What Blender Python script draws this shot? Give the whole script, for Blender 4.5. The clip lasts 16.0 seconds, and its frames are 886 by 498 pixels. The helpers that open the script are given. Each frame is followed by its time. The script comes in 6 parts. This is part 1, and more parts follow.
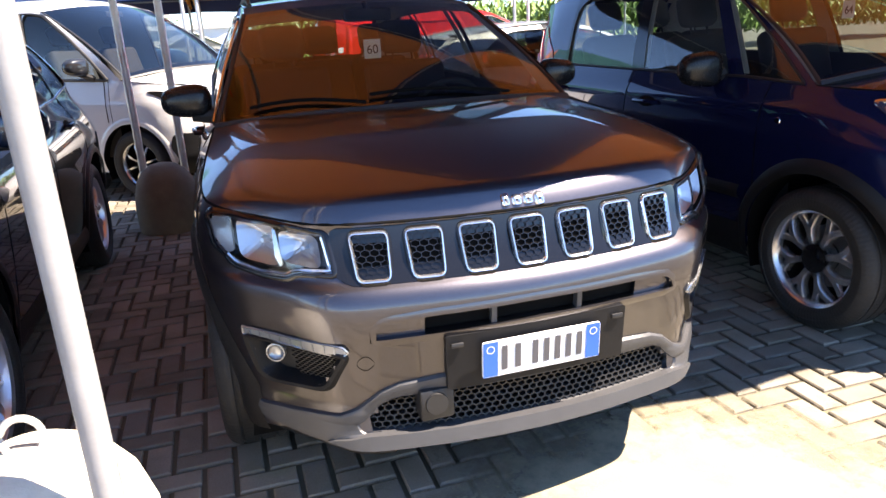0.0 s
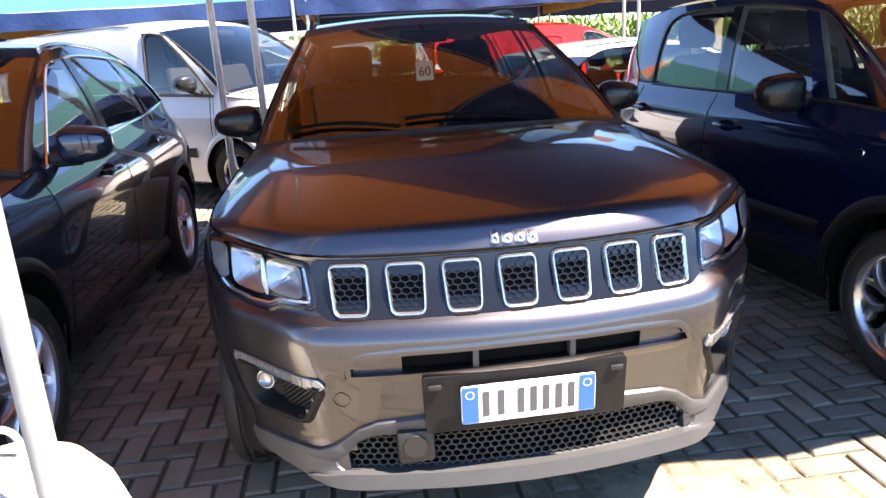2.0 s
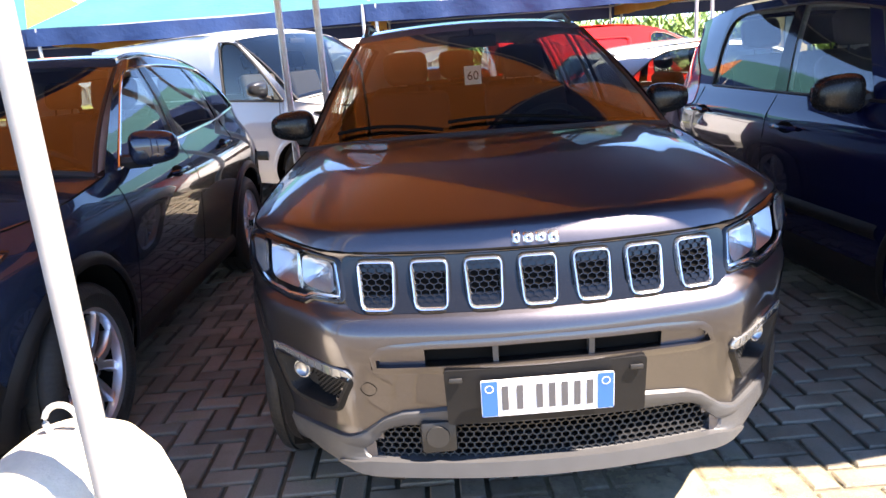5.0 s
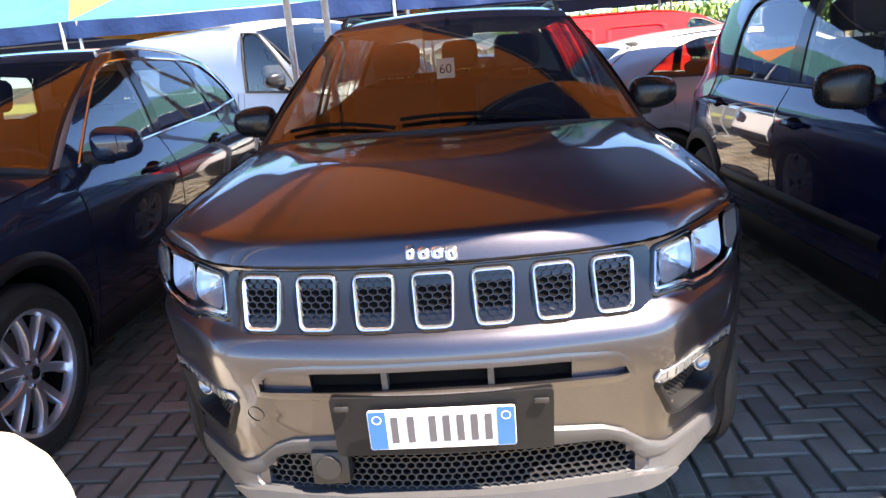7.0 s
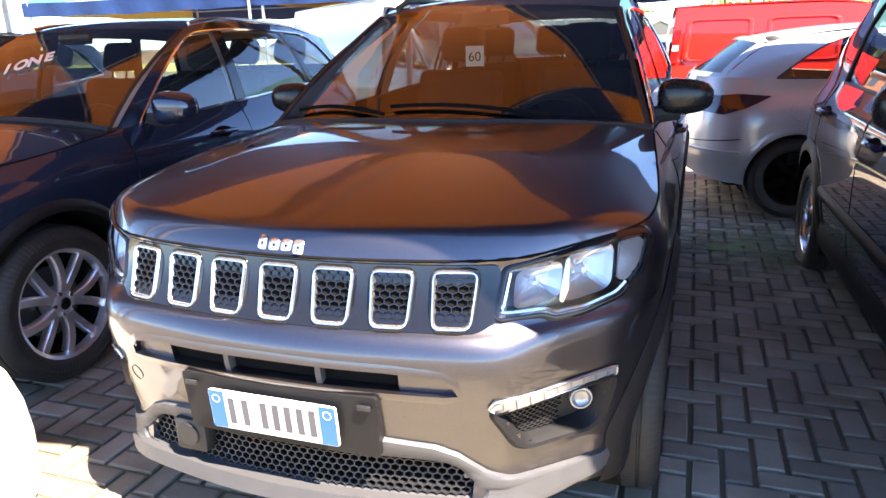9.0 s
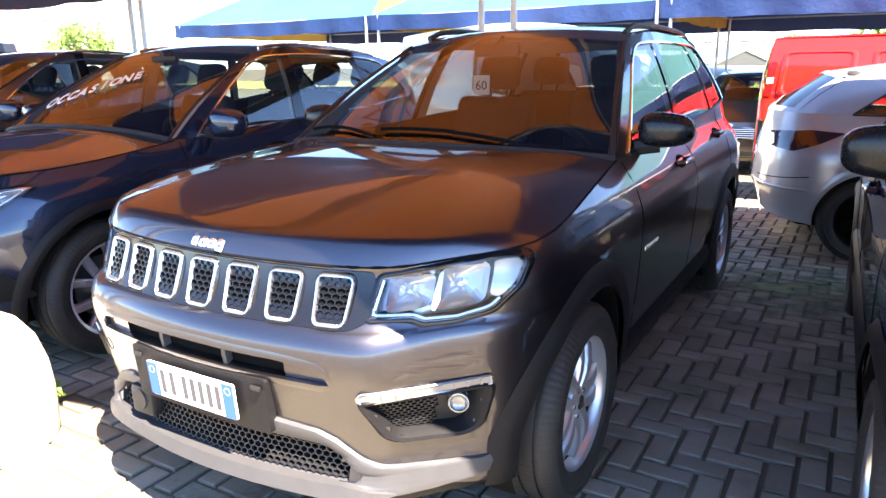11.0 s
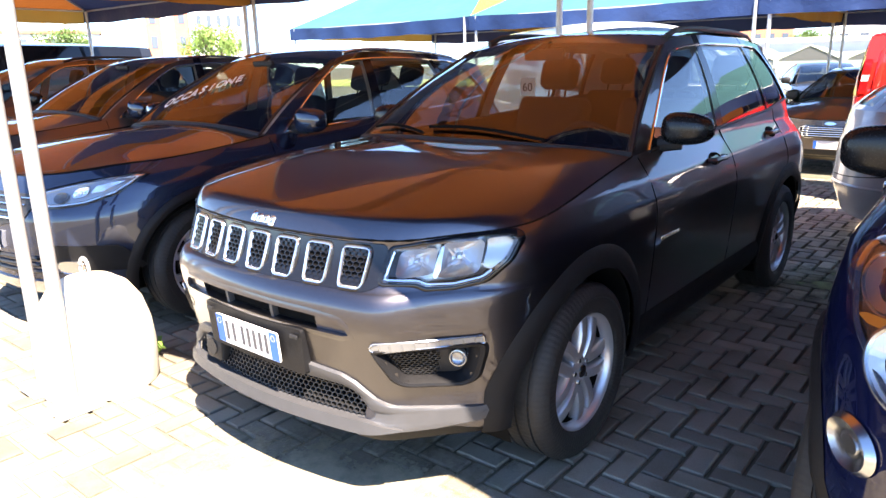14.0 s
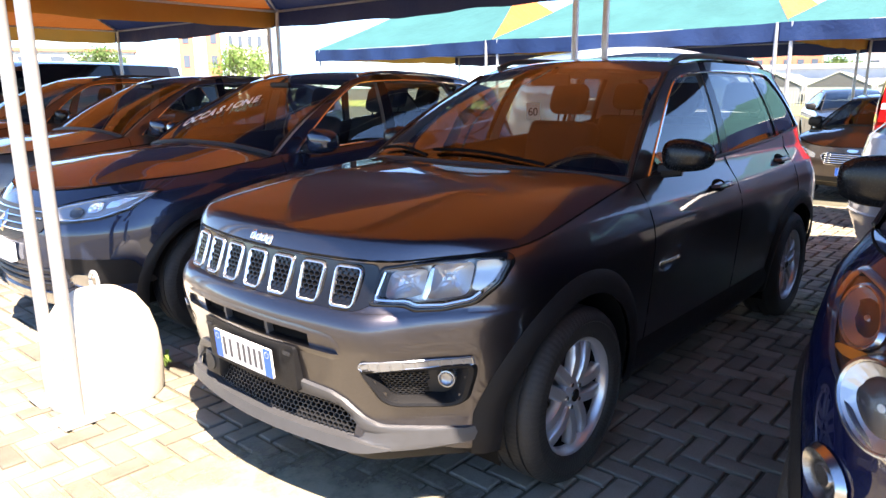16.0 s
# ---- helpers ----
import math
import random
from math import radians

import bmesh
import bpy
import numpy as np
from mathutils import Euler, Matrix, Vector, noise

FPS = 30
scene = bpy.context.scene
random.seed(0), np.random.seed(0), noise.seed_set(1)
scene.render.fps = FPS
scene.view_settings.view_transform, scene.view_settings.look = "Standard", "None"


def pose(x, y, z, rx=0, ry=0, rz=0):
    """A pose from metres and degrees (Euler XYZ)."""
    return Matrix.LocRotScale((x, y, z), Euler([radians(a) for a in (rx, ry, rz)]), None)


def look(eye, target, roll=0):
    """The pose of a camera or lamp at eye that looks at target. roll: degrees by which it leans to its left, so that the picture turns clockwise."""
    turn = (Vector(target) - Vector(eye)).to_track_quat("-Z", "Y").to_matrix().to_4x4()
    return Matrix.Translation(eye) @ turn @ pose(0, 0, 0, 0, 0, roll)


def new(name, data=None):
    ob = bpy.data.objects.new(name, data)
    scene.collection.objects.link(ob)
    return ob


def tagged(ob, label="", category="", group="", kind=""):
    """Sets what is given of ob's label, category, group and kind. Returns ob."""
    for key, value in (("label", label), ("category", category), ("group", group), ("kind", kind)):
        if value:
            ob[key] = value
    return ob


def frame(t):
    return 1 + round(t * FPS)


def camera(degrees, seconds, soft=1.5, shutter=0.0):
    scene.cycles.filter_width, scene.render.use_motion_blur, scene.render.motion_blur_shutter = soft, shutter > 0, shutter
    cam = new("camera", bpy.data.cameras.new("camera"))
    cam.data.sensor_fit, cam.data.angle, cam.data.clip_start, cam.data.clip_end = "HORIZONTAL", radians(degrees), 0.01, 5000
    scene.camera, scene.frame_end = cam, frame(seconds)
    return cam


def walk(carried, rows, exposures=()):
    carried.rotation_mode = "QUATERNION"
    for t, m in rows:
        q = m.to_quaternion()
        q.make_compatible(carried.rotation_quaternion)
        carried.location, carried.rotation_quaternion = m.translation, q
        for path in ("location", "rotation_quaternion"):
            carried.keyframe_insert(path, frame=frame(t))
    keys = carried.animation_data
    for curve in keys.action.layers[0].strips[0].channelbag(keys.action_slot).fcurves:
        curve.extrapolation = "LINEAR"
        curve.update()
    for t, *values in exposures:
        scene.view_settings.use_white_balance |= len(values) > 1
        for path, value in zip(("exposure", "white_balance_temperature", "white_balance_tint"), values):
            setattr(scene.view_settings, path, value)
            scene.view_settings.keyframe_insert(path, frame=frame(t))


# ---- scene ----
cam = camera(64.5, 16.0)
PATH = [
    (0, (-0.77, -1.637, 1.42), (-0.218, 0.192, 0.827), -3.3),
    (0.5, (-0.672, -1.657, 1.438), (-0.21, 0.209, 0.883), -2.3),
    (1, (-0.58, -1.591, 1.439), (-0.172, 0.288, 0.89), -2.7),
    (1.5, (-0.504, -1.548, 1.445), (-0.127, 0.346, 0.922), -3.0),
    (2, (-0.399, -1.623, 1.44), (-0.169, 0.288, 0.899), -3.5),
    (2.5, (-0.32, -1.695, 1.436), (-0.176, 0.219, 0.876), -3.5),
    (3, (-0.286, -1.709, 1.442), (-0.192, 0.21, 0.89), -3.4),
    (3.5, (-0.293, -1.716, 1.445), (-0.227, 0.212, 0.917), -3.3),
    (3.7, (-0.297, -1.726, 1.45), (-0.242, 0.204, 0.928), -3.3),
    (5.8, (-0.199, -1.655, 1.43), (-0.182, 0.277, 0.913), -4.6),
    (6, (-0.154, -1.607, 1.429), (-0.144, 0.326, 0.916), -4.4),
    (6.5, (-0.044, -1.524, 1.433), (-0.062, 0.407, 0.914), -4.4),
    (7, (0.15, -1.516, 1.429), (0.009, 0.405, 0.89), -4.7),
    (7.5, (0.362, -1.509, 1.421), (0.101, 0.387, 0.839), -3.2),
    (8, (0.505, -1.4, 1.421), (0.157, 0.48, 0.834), -2.6),
    (8.5, (0.661, -1.332, 1.42), (0.201, 0.527, 0.841), -2.4),
    (9, (0.93, -1.306, 1.432), (0.285, 0.499, 0.86), -1.8),
    (9.2, (0.99, -1.281, 1.428), (0.303, 0.509, 0.858), -1.7),
    (11.3, (1.646, -1.224, 1.455), (0.631, 0.424, 0.954), -0.6),
    (11.5, (1.687, -1.25, 1.462), (0.652, 0.384, 0.953), -0.8),
    (12, (1.823, -1.191, 1.471), (0.731, 0.407, 0.967), -1.5),
    (12.5, (1.935, -1.14, 1.475), (0.786, 0.418, 0.975), -1.1),
    (13, (1.991, -1.147, 1.47), (0.768, 0.354, 0.968), -0.5),
    (13.5, (2.008, -1.272, 1.466), (0.749, 0.196, 0.957), -0.7),
    (14, (2.037, -1.352, 1.476), (0.804, 0.138, 0.968), -1.1),
    (14.5, (2.105, -1.31, 1.483), (0.879, 0.193, 0.997), -0.8),
    (15, (2.135, -1.278, 1.483), (0.881, 0.206, 1.009), -0.8),
    (15.5, (2.135, -1.287, 1.486), (0.854, 0.178, 1.025), -0.7),
    (16, (2.137, -1.307, 1.487), (0.845, 0.151, 1.036), -0.4),
]
STOPS = [(0, 2.4), (1.5, 2.66), (2.5, 2.75), (3.5, 2.76), (6, 2.77), (7, 2.81), (8, 3.01), (9, 3.16), (11.5, 3.29), (12.5, 3.17), (13.5, 3.02), (14, 2.83), (15, 2.63), (16, 2.53)]
walk(cam, [(t, look(eye, target, roll)) for t, eye, target, roll in PATH], [(t, e, 7500, 17) for t, e in STOPS])

# ---- world, sun, exposure ----
SUN_EL, SUN_AZ = 57.0, 115.0          # degrees; azimuth of the sun's place, clockwise from +y
world = bpy.data.worlds.new("sky")
scene.world = world
world.use_nodes = True
wn = world.node_tree
sky = wn.nodes.new("ShaderNodeTexSky")
sky.sky_type = "NISHITA"
sky.sun_disc = False
sky.sun_elevation, sky.sun_rotation = radians(SUN_EL), radians(SUN_AZ)
sky.dust_density, sky.air_density, sky.ozone_density = 0.0, 0.8, 3.0
sky.altitude = 1200
deep = wn.nodes.new("ShaderNodeMixRGB")
deep.blend_type, deep.inputs[0].default_value, deep.inputs[2].default_value = "MULTIPLY", 1.0, (0.8, 0.98, 1.13, 1)
wn.links.new(sky.outputs[0], deep.inputs[1])
wn.links.new(deep.outputs[0], wn.nodes["Background"].inputs[0])
wn.nodes["Background"].inputs[1].default_value = 0.095
sun = new("sun", bpy.data.lights.new("sun", "SUN"))
sun.data.energy, sun.data.angle, sun.data.color = 5.0, radians(0.53), (1.0, 0.94, 0.85)
SUN_FROM = Vector((math.sin(radians(SUN_AZ)) * math.cos(radians(SUN_EL)), math.cos(radians(SUN_AZ)) * math.cos(radians(SUN_EL)), math.sin(radians(SUN_EL))))
sun.matrix_world = look(SUN_FROM * 40, (0, 0, 0))


# ---- materials ----
def material(name):
    m = bpy.data.materials.new(name)
    m.use_nodes = True
    return m, m.node_tree, m.node_tree.nodes["Principled BSDF"]


def noise_to(nt, scale, detail=4.0, rough=0.6):
    co = nt.nodes.new("ShaderNodeTexCoord")
    n = nt.nodes.new("ShaderNodeTexNoise")
    n.inputs["Scale"].default_value, n.inputs["Detail"].default_value, n.inputs["Roughness"].default_value = scale, detail, rough
    nt.links.new(co.outputs["Object"], n.inputs["Vector"])
    return n


def ramp(nt, src, stops):
    r = nt.nodes.new("ShaderNodeValToRGB")
    while len(r.color_ramp.elements) < len(stops):
        r.color_ramp.elements.new(0.5)
    for e, (p, c) in zip(r.color_ramp.elements, stops):
        e.position, e.color = p, (*c, 1) if len(c) == 3 else c
    nt.links.new(src, r.inputs[0])
    return r


def plain(name, colour, rough=0.5, metal=0.0, vary=0.12, scale=14.0, bump=0.0, bump_scale=180.0, coat=0.0, rough_vary=0.08, spec=0.5):
    """A surface whose colour and gloss wander a little at two scales."""
    m, nt, b = material(name)
    a, c = noise_to(nt, scale), noise_to(nt, scale * 9)
    mix = nt.nodes.new("ShaderNodeMath")
    mix.operation = "MULTIPLY_ADD"
    mix.inputs[1].default_value = 0.35
    nt.links.new(c.outputs[0], mix.inputs[0])
    nt.links.new(a.outputs[0], mix.inputs[2])
    lo = [v * (1 - vary) for v in colour]
    hi = [min(1, v * (1 + vary)) for v in colour]
    r = ramp(nt, mix.outputs[0], [(0.35, lo), (0.95, hi)])
    nt.links.new(r.outputs[0], b.inputs["Base Color"])
    rr = nt.nodes.new("ShaderNodeMapRange")
    rr.inputs[1].default_value, rr.inputs[2].default_value = 0.3, 0.7
    rr.inputs[3].default_value, rr.inputs[4].default_value = max(0.02, rough - rough_vary), min(1, rough + rough_vary)
    nt.links.new(c.outputs[0], rr.inputs[0])
    nt.links.new(rr.outputs[0], b.inputs["Roughness"])
    b.inputs["Metallic"].default_value = metal
    b.inputs["Coat Weight"].default_value = coat
    b.inputs["Coat Roughness"].default_value = 0.03
    b.inputs["Specular IOR Level"].default_value = spec
    if bump:
        n = noise_to(nt, bump_scale)
        bp = nt.nodes.new("ShaderNodeBump")
        bp.inputs["Strength"].default_value = bump
        bp.inputs["Distance"].default_value = 0.004
        nt.links.new(n.outputs[0], bp.inputs["Height"])
        nt.links.new(bp.outputs[0], b.inputs["Normal"])
    return m


def paint(name, colour, metal=0.55, rough=0.32, coat=1.55, dull=0.03):
    """Car paint: metallic flakes under a clear coat with a little dust."""
    m, nt, b = material(name)
    flake = noise_to(nt, 900.0, 1.0)
    dust = noise_to(nt, 5.0, 6.0, 0.7)
    r = ramp(nt, flake.outputs[0], [(0.35, [v * 0.8 for v in colour]), (0.7, [v * 1.3 for v in colour])])
    nt.links.new(r.outputs[0], b.inputs["Base Color"])
    b.inputs["Metallic"].default_value, b.inputs["Roughness"].default_value = metal, rough
    b.inputs["Coat Weight"].default_value, b.inputs["Coat IOR"].default_value = 1.0, coat
    b.inputs["Specular IOR Level"].default_value = 0.0
    rr = nt.nodes.new("ShaderNodeMapRange")
    rr.inputs[1].default_value, rr.inputs[2].default_value, rr.inputs[3].default_value, rr.inputs[4].default_value = 0.35, 0.8, dull * 0.3, dull
    nt.links.new(dust.outputs[0], rr.inputs[0])
    nt.links.new(rr.outputs[0], b.inputs["Coat Roughness"])
    return m


def pane(name, tint=(0.75, 0.82, 0.8), gloss=0.07):
    """Thin glass: clear, and glossier towards grazing angles, alike from both sides."""
    m, nt, b = material(name)
    nt.nodes.remove(b)
    tr, gl, lw, pw, ma, mx = (nt.nodes.new(k) for k in ("ShaderNodeBsdfTransparent", "ShaderNodeBsdfGlossy", "ShaderNodeLayerWeight", "ShaderNodeMath", "ShaderNodeMath", "ShaderNodeMixShader"))
    tr.inputs[0].default_value = (*tint, 1)
    gl.inputs["Roughness"].default_value = 0.008
    lw.inputs[0].default_value = 0.5
    pw.operation, pw.inputs[1].default_value = "POWER", 4.0
    ma.operation, ma.inputs[1].default_value, ma.inputs[2].default_value = "MULTIPLY_ADD", 1 - gloss, gloss
    nt.links.new(lw.outputs["Facing"], pw.inputs[0])
    nt.links.new(pw.outputs[0], ma.inputs[0])
    nt.links.new(ma.outputs[0], mx.inputs[0])
    nt.links.new(tr.outputs[0], mx.inputs[1])
    nt.links.new(gl.outputs[0], mx.inputs[2])
    nt.links.new(mx.outputs[0], nt.nodes["Material Output"].inputs[0])
    return m


def fabric(name, colour, through_colour, share=0.5):
    """Coated canopy cloth that lets part of the sunlight through."""
    m, nt, b = material(name)
    n = noise_to(nt, 1.6, 5.0)
    r = ramp(nt, n.outputs[0], [(0.3, [v * 0.85 for v in colour]), (0.75, [min(1, v * 1.12) for v in colour])])
    nt.links.new(r.outputs[0], b.inputs["Base Color"])
    b.inputs["Roughness"].default_value = 0.55
    t, mx = nt.nodes.new("ShaderNodeBsdfTranslucent"), nt.nodes.new("ShaderNodeMixShader")
    t.inputs[0].default_value = (*through_colour, 1)
    mx.inputs[0].default_value = share
    w = noise_to(nt, 6.0, 3.0)
    bp = nt.nodes.new("ShaderNodeBump")
    bp.inputs["Strength"].default_value, bp.inputs["Distance"].default_value = 0.5, 0.03
    nt.links.new(w.outputs[0], bp.inputs["Height"])
    for s in (b, t):
        nt.links.new(bp.outputs[0], s.inputs["Normal"])
    nt.links.new(b.outputs[0], mx.inputs[1])
    nt.links.new(t.outputs[0], mx.inputs[2])
    nt.links.new(mx.outputs[0], nt.nodes["Material Output"].inputs[0])
    return m


M_GREY = paint("granite_paint", (0.084, 0.081, 0.095), 1.0, 0.36, 1.5, 0.035)
M_NAVY = paint("dark_blue_grey_paint", (0.018, 0.028, 0.058), 0.5, 0.2, 1.55, 0.03)
M_BLUE = paint("deep_blue_paint", (0.005, 0.008, 0.042), 0.4, 0.3)
M_WHITEP = paint("white_paint", (0.62, 0.63, 0.64), 0.0, 0.4)
M_REDP = paint("red_paint", (0.62, 0.02, 0.015), 0.0, 0.4)
M_SILVERP = paint("silver_paint", (0.4, 0.41, 0.43), 0.35, 0.4)
M_BRONZEP = paint("bronze_paint", (0.15, 0.12, 0.1), 0.85, 0.35)
M_DGREYP = paint("dark_grey_paint", (0.03, 0.032, 0.036), 0.5, 0.3)
M_GLASS = pane("clear_glass", (0.7, 0.76, 0.74), 0.1)
M_SCREEN = pane("windscreen_glass", (0.5, 0.53, 0.5), 0.13)
M_GLASSD = pane("tinted_glass", (0.55, 0.62, 0.61))
M_LENS = pane("lamp_lens", (0.94, 0.95, 0.96), 0.03)
M_CHROME = plain("chrome", (0.86, 0.87, 0.88), 0.06, 1.0, 0.02, 3.0, rough_vary=0.015)
M_SILVER = plain("satin_silver", (0.55, 0.56, 0.57), 0.24, 1.0, 0.03, 4.0, rough_vary=0.02)
M_ALLOY_CUT = plain("machined_alloy", (0.55, 0.55, 0.57), 0.25, 0.9, 0.03, 4.0, rough_vary=0.02)
M_ALLOY_MID = plain("grey_alloy", (0.75, 0.75, 0.8), 0.3, 0.9, 0.03, 4.0, rough_vary=0.02)
M_ALLOY = plain("alloy", (0.5, 0.5, 0.52), 0.32, 0.7, 0.04, 4.0, rough_vary=0.02)
M_BRIGHT = plain("bright_trim", (0.85, 0.86, 0.88), 0.16, 0.95, 0.02, 3.0, rough_vary=0.02)
M_MIRROR = plain("satin_black_shell", (0.01, 0.01, 0.011), 0.24, 0.0, 0.15, spec=0.32)
M_BLACK = plain("black_plastic", (0.012, 0.012, 0.013), 0.5, 0.0, 0.2, bump=0.15, bump_scale=900)
M_GLOSSBLACK = plain("gloss_black", (0.006, 0.006, 0.007), 0.08, 0.0, 0.1)
M_CLAD = plain("cladding_plastic", (0.009, 0.009, 0.01), 0.5, 0.0, 0.2, bump=0.2, bump_scale=700, spec=0.2)
M_LIP = plain("grey_lip_plastic", (0.052, 0.053, 0.057), 0.45, 0.1, 0.1, bump=0.1, bump_scale=700)
M_DISC = plain("brake_steel", (0.12, 0.115, 0.11), 0.4, 0.8, 0.2)
M_RUBBER = plain("tyre_rubber", (0.013, 0.0125, 0.012), 0.7, 0.0, 0.25, bump=0.3, bump_scale=300)
rn = M_RUBBER.node_tree
rc, rx_, ra, rm_, rs_ = (rn.nodes.new(k) for k in ("ShaderNodeTexCoord", "ShaderNodeSeparateXYZ", "ShaderNodeMath", "ShaderNodeMath", "ShaderNodeMath"))
ra.operation, rm_.operation, rs_.operation = "ARCTAN2", "MULTIPLY", "SINE"
rm_.inputs[1].default_value = 96.0
rn.links.new(rc.outputs["Object"], rx_.inputs[0])
rn.links.new(rx_.outputs[1], ra.inputs[0])
rn.links.new(rx_.outputs[0], ra.inputs[1])
rn.links.new(ra.outputs[0], rm_.inputs[0])
rn.links.new(rm_.outputs[0], rs_.inputs[0])
tread = rn.nodes.new("ShaderNodeBump")
tread.inputs["Strength"].default_value, tread.inputs["Distance"].default_value = 0.14, 0.003
rn.links.new(rs_.outputs[0], tread.inputs["Height"])
old = rn.nodes["Principled BSDF"].inputs["Normal"].links[0].from_node
rn.links.new(old.outputs[0], tread.inputs["Normal"])
rn.links.new(tread.outputs[0], rn.nodes["Principled BSDF"].inputs["Normal"])
# Near-black plastic and rubber; behind openings it also paints in their shade.
M_DARK = plain("black_and_recess_shade", (0.004, 0.004, 0.004), 0.9, spec=0.08)
M_SEAT = plain("seat_fabric", (0.02, 0.02, 0.022), 0.9, 0.0, 0.3, 30, 0.4, 500)
M_TRIM = plain("cabin_trim", (0.016, 0.016, 0.017), 0.7, 0.0, 0.2, bump=0.2, bump_scale=400)
M_LINER = plain("roof_liner", (0.34, 0.32, 0.3), 0.9)
M_TAIL = plain("red_lamp", (0.5, 0.01, 0.01), 0.1, 0.0, 0.05, coat=1.0)
M_SMOKED = plain("smoked_lamp", (0.035, 0.004, 0.005), 0.1, 0.0, 0.05, coat=1.0)
M_LAMPGREY = plain("lamp_reflector", (0.3, 0.31, 0.33), 0.22, 0.7, 0.04, 4.0, rough_vary=0.02)
M_DRL = plain("light_bar_lens", (0.17, 0.175, 0.18), 0.15, 0.2, 0.1, 20, rough_vary=0.03, coat=1.0)
M_REFLECT = plain("lamp_mirror", (0.55, 0.55, 0.57), 0.34, 1.0, 0.03, 4.0, rough_vary=0.03)
M_LAMPDARK = plain("lamp_bezel", (0.11, 0.1, 0.1), 0.2, 0.85, 0.06, 6.0, rough_vary=0.03)
M_AMBER = plain("amber_lamp", (0.4, 0.12, 0.02), 0.1, 0.0, 0.05, coat=1.0)
M_PLATE = plain("plate_white", (0.75, 0.76, 0.78), 0.35, 0.0, 0.04)
M_PLATEBLUE = plain("plate_blue", (0.02, 0.12, 0.55), 0.35, 0.0, 0.05)
M_PLATEINK = plain("plate_ink", (0.07, 0.07, 0.08), 0.5)
M_INK = plain("ink", (0.015, 0.015, 0.018), 0.5)
M_PAPER = plain("paper", (0.82, 0.82, 0.8), 0.7, 0.0, 0.04)
M_POLE = plain("galvanised_pole", (0.5, 0.51, 0.52), 0.42, 0.6, 0.15, 20)
M_POLEW = plain("white_pole", (0.25, 0.25, 0.255), 0.4, 0.0, 0.15, 12)
M_CONCRETE_W = plain("whitewashed_concrete", (0.52, 0.49, 0.42), 0.85, 0.0, 0.2, 6, 0.5, 120)
M_CONCRETE_B = plain("brown_concrete", (0.16, 0.13, 0.09), 0.9, 0.0, 0.25, 9, 0.6, 120)
M_ORANGE = fabric("orange_cloth", (0.44, 0.14, 0.032), (0.54, 0.165, 0.034), 0.09)
M_HEM = fabric("ochre_hem_cloth", (0.5, 0.25, 0.045), (0.7, 0.36, 0.06), 0.3)
M_NAVYCLOTH = fabric("navy_cloth", (0.013, 0.032, 0.12), (0.007, 0.014, 0.05), 0.1)
M_TEAL = fabric("teal_cloth", (0.045, 0.165, 0.17), (0.03, 0.13, 0.135), 0.3)
M_VALBLUE = fabric("valance_blue", (0.014, 0.045, 0.15), (0.014, 0.045, 0.15), 0.3)
M_LEAF = plain("leaf", (0.07, 0.13, 0.025), 0.5, 0.0, 0.5, 3)
M_LEAF2 = plain("pale_leaf", (0.12, 0.2, 0.04), 0.5, 0.0, 0.4, 3)
M_BARK = plain("bark", (0.12, 0.09, 0.06), 0.9, 0.0, 0.3, 10, 0.6, 60)


# ---- mesh helpers ----
def part(name, bm, mat, parent=None, label="", smooth=38.0):
    me = bpy.data.meshes.new(name)
    bmesh.ops.recalc_face_normals(bm, faces=bm.faces[:])
    bm.to_mesh(me)
    bm.free()
    me.materials.append(mat)
    if smooth:
        me.shade_smooth()
        me.set_sharp_from_angle(angle=radians(smooth))
    ob = new(name, me)
    if parent:
        ob.parent = parent
    if label:
        ob["label"] = label
    return ob


def tab(table, v):
    return float(np.interp(v, [p[0] for p in table], [p[1] for p in table]))


def lerp(a, b, t):
    return a + (b - a) * t


def grid(fn, nu, nv, bm=None):
    """A sheet of nu x nv faces through fn(u, v)."""
    bm = bm or bmesh.new()
    vs = [[bm.verts.new(fn(i / nu, j / nv)) for j in range(nv + 1)] for i in range(nu + 1)]
    for i in range(nu):
        for j in range(nv):
            try:
                bm.faces.new((vs[i][j], vs[i + 1][j], vs[i + 1][j + 1], vs[i][j + 1]))
            except ValueError:
                pass
    return bm


def box(bm, x0, y0, z0, x1, y1, z1, bevel=0.0, m=None, seg=2):
    made = bmesh.ops.create_cube(bm, size=1.0)["verts"]
    bmesh.ops.transform(bm, verts=made, matrix=Matrix.Translation(((x0 + x1) / 2, (y0 + y1) / 2, (z0 + z1) / 2)) @ Matrix.Diagonal((x1 - x0, y1 - y0, z1 - z0, 1)))
    if bevel:
        es = {e for v in made for e in v.link_edges}
        made = list({v for f in bmesh.ops.bevel(bm, geom=list(es), offset=bevel, segments=seg, affect="EDGES", profile=0.5)["faces"] for v in f.verts} | {v for v in made if v.is_valid})
    if m is not None:
        bmesh.ops.transform(bm, verts=made, matrix=m)
    return bm


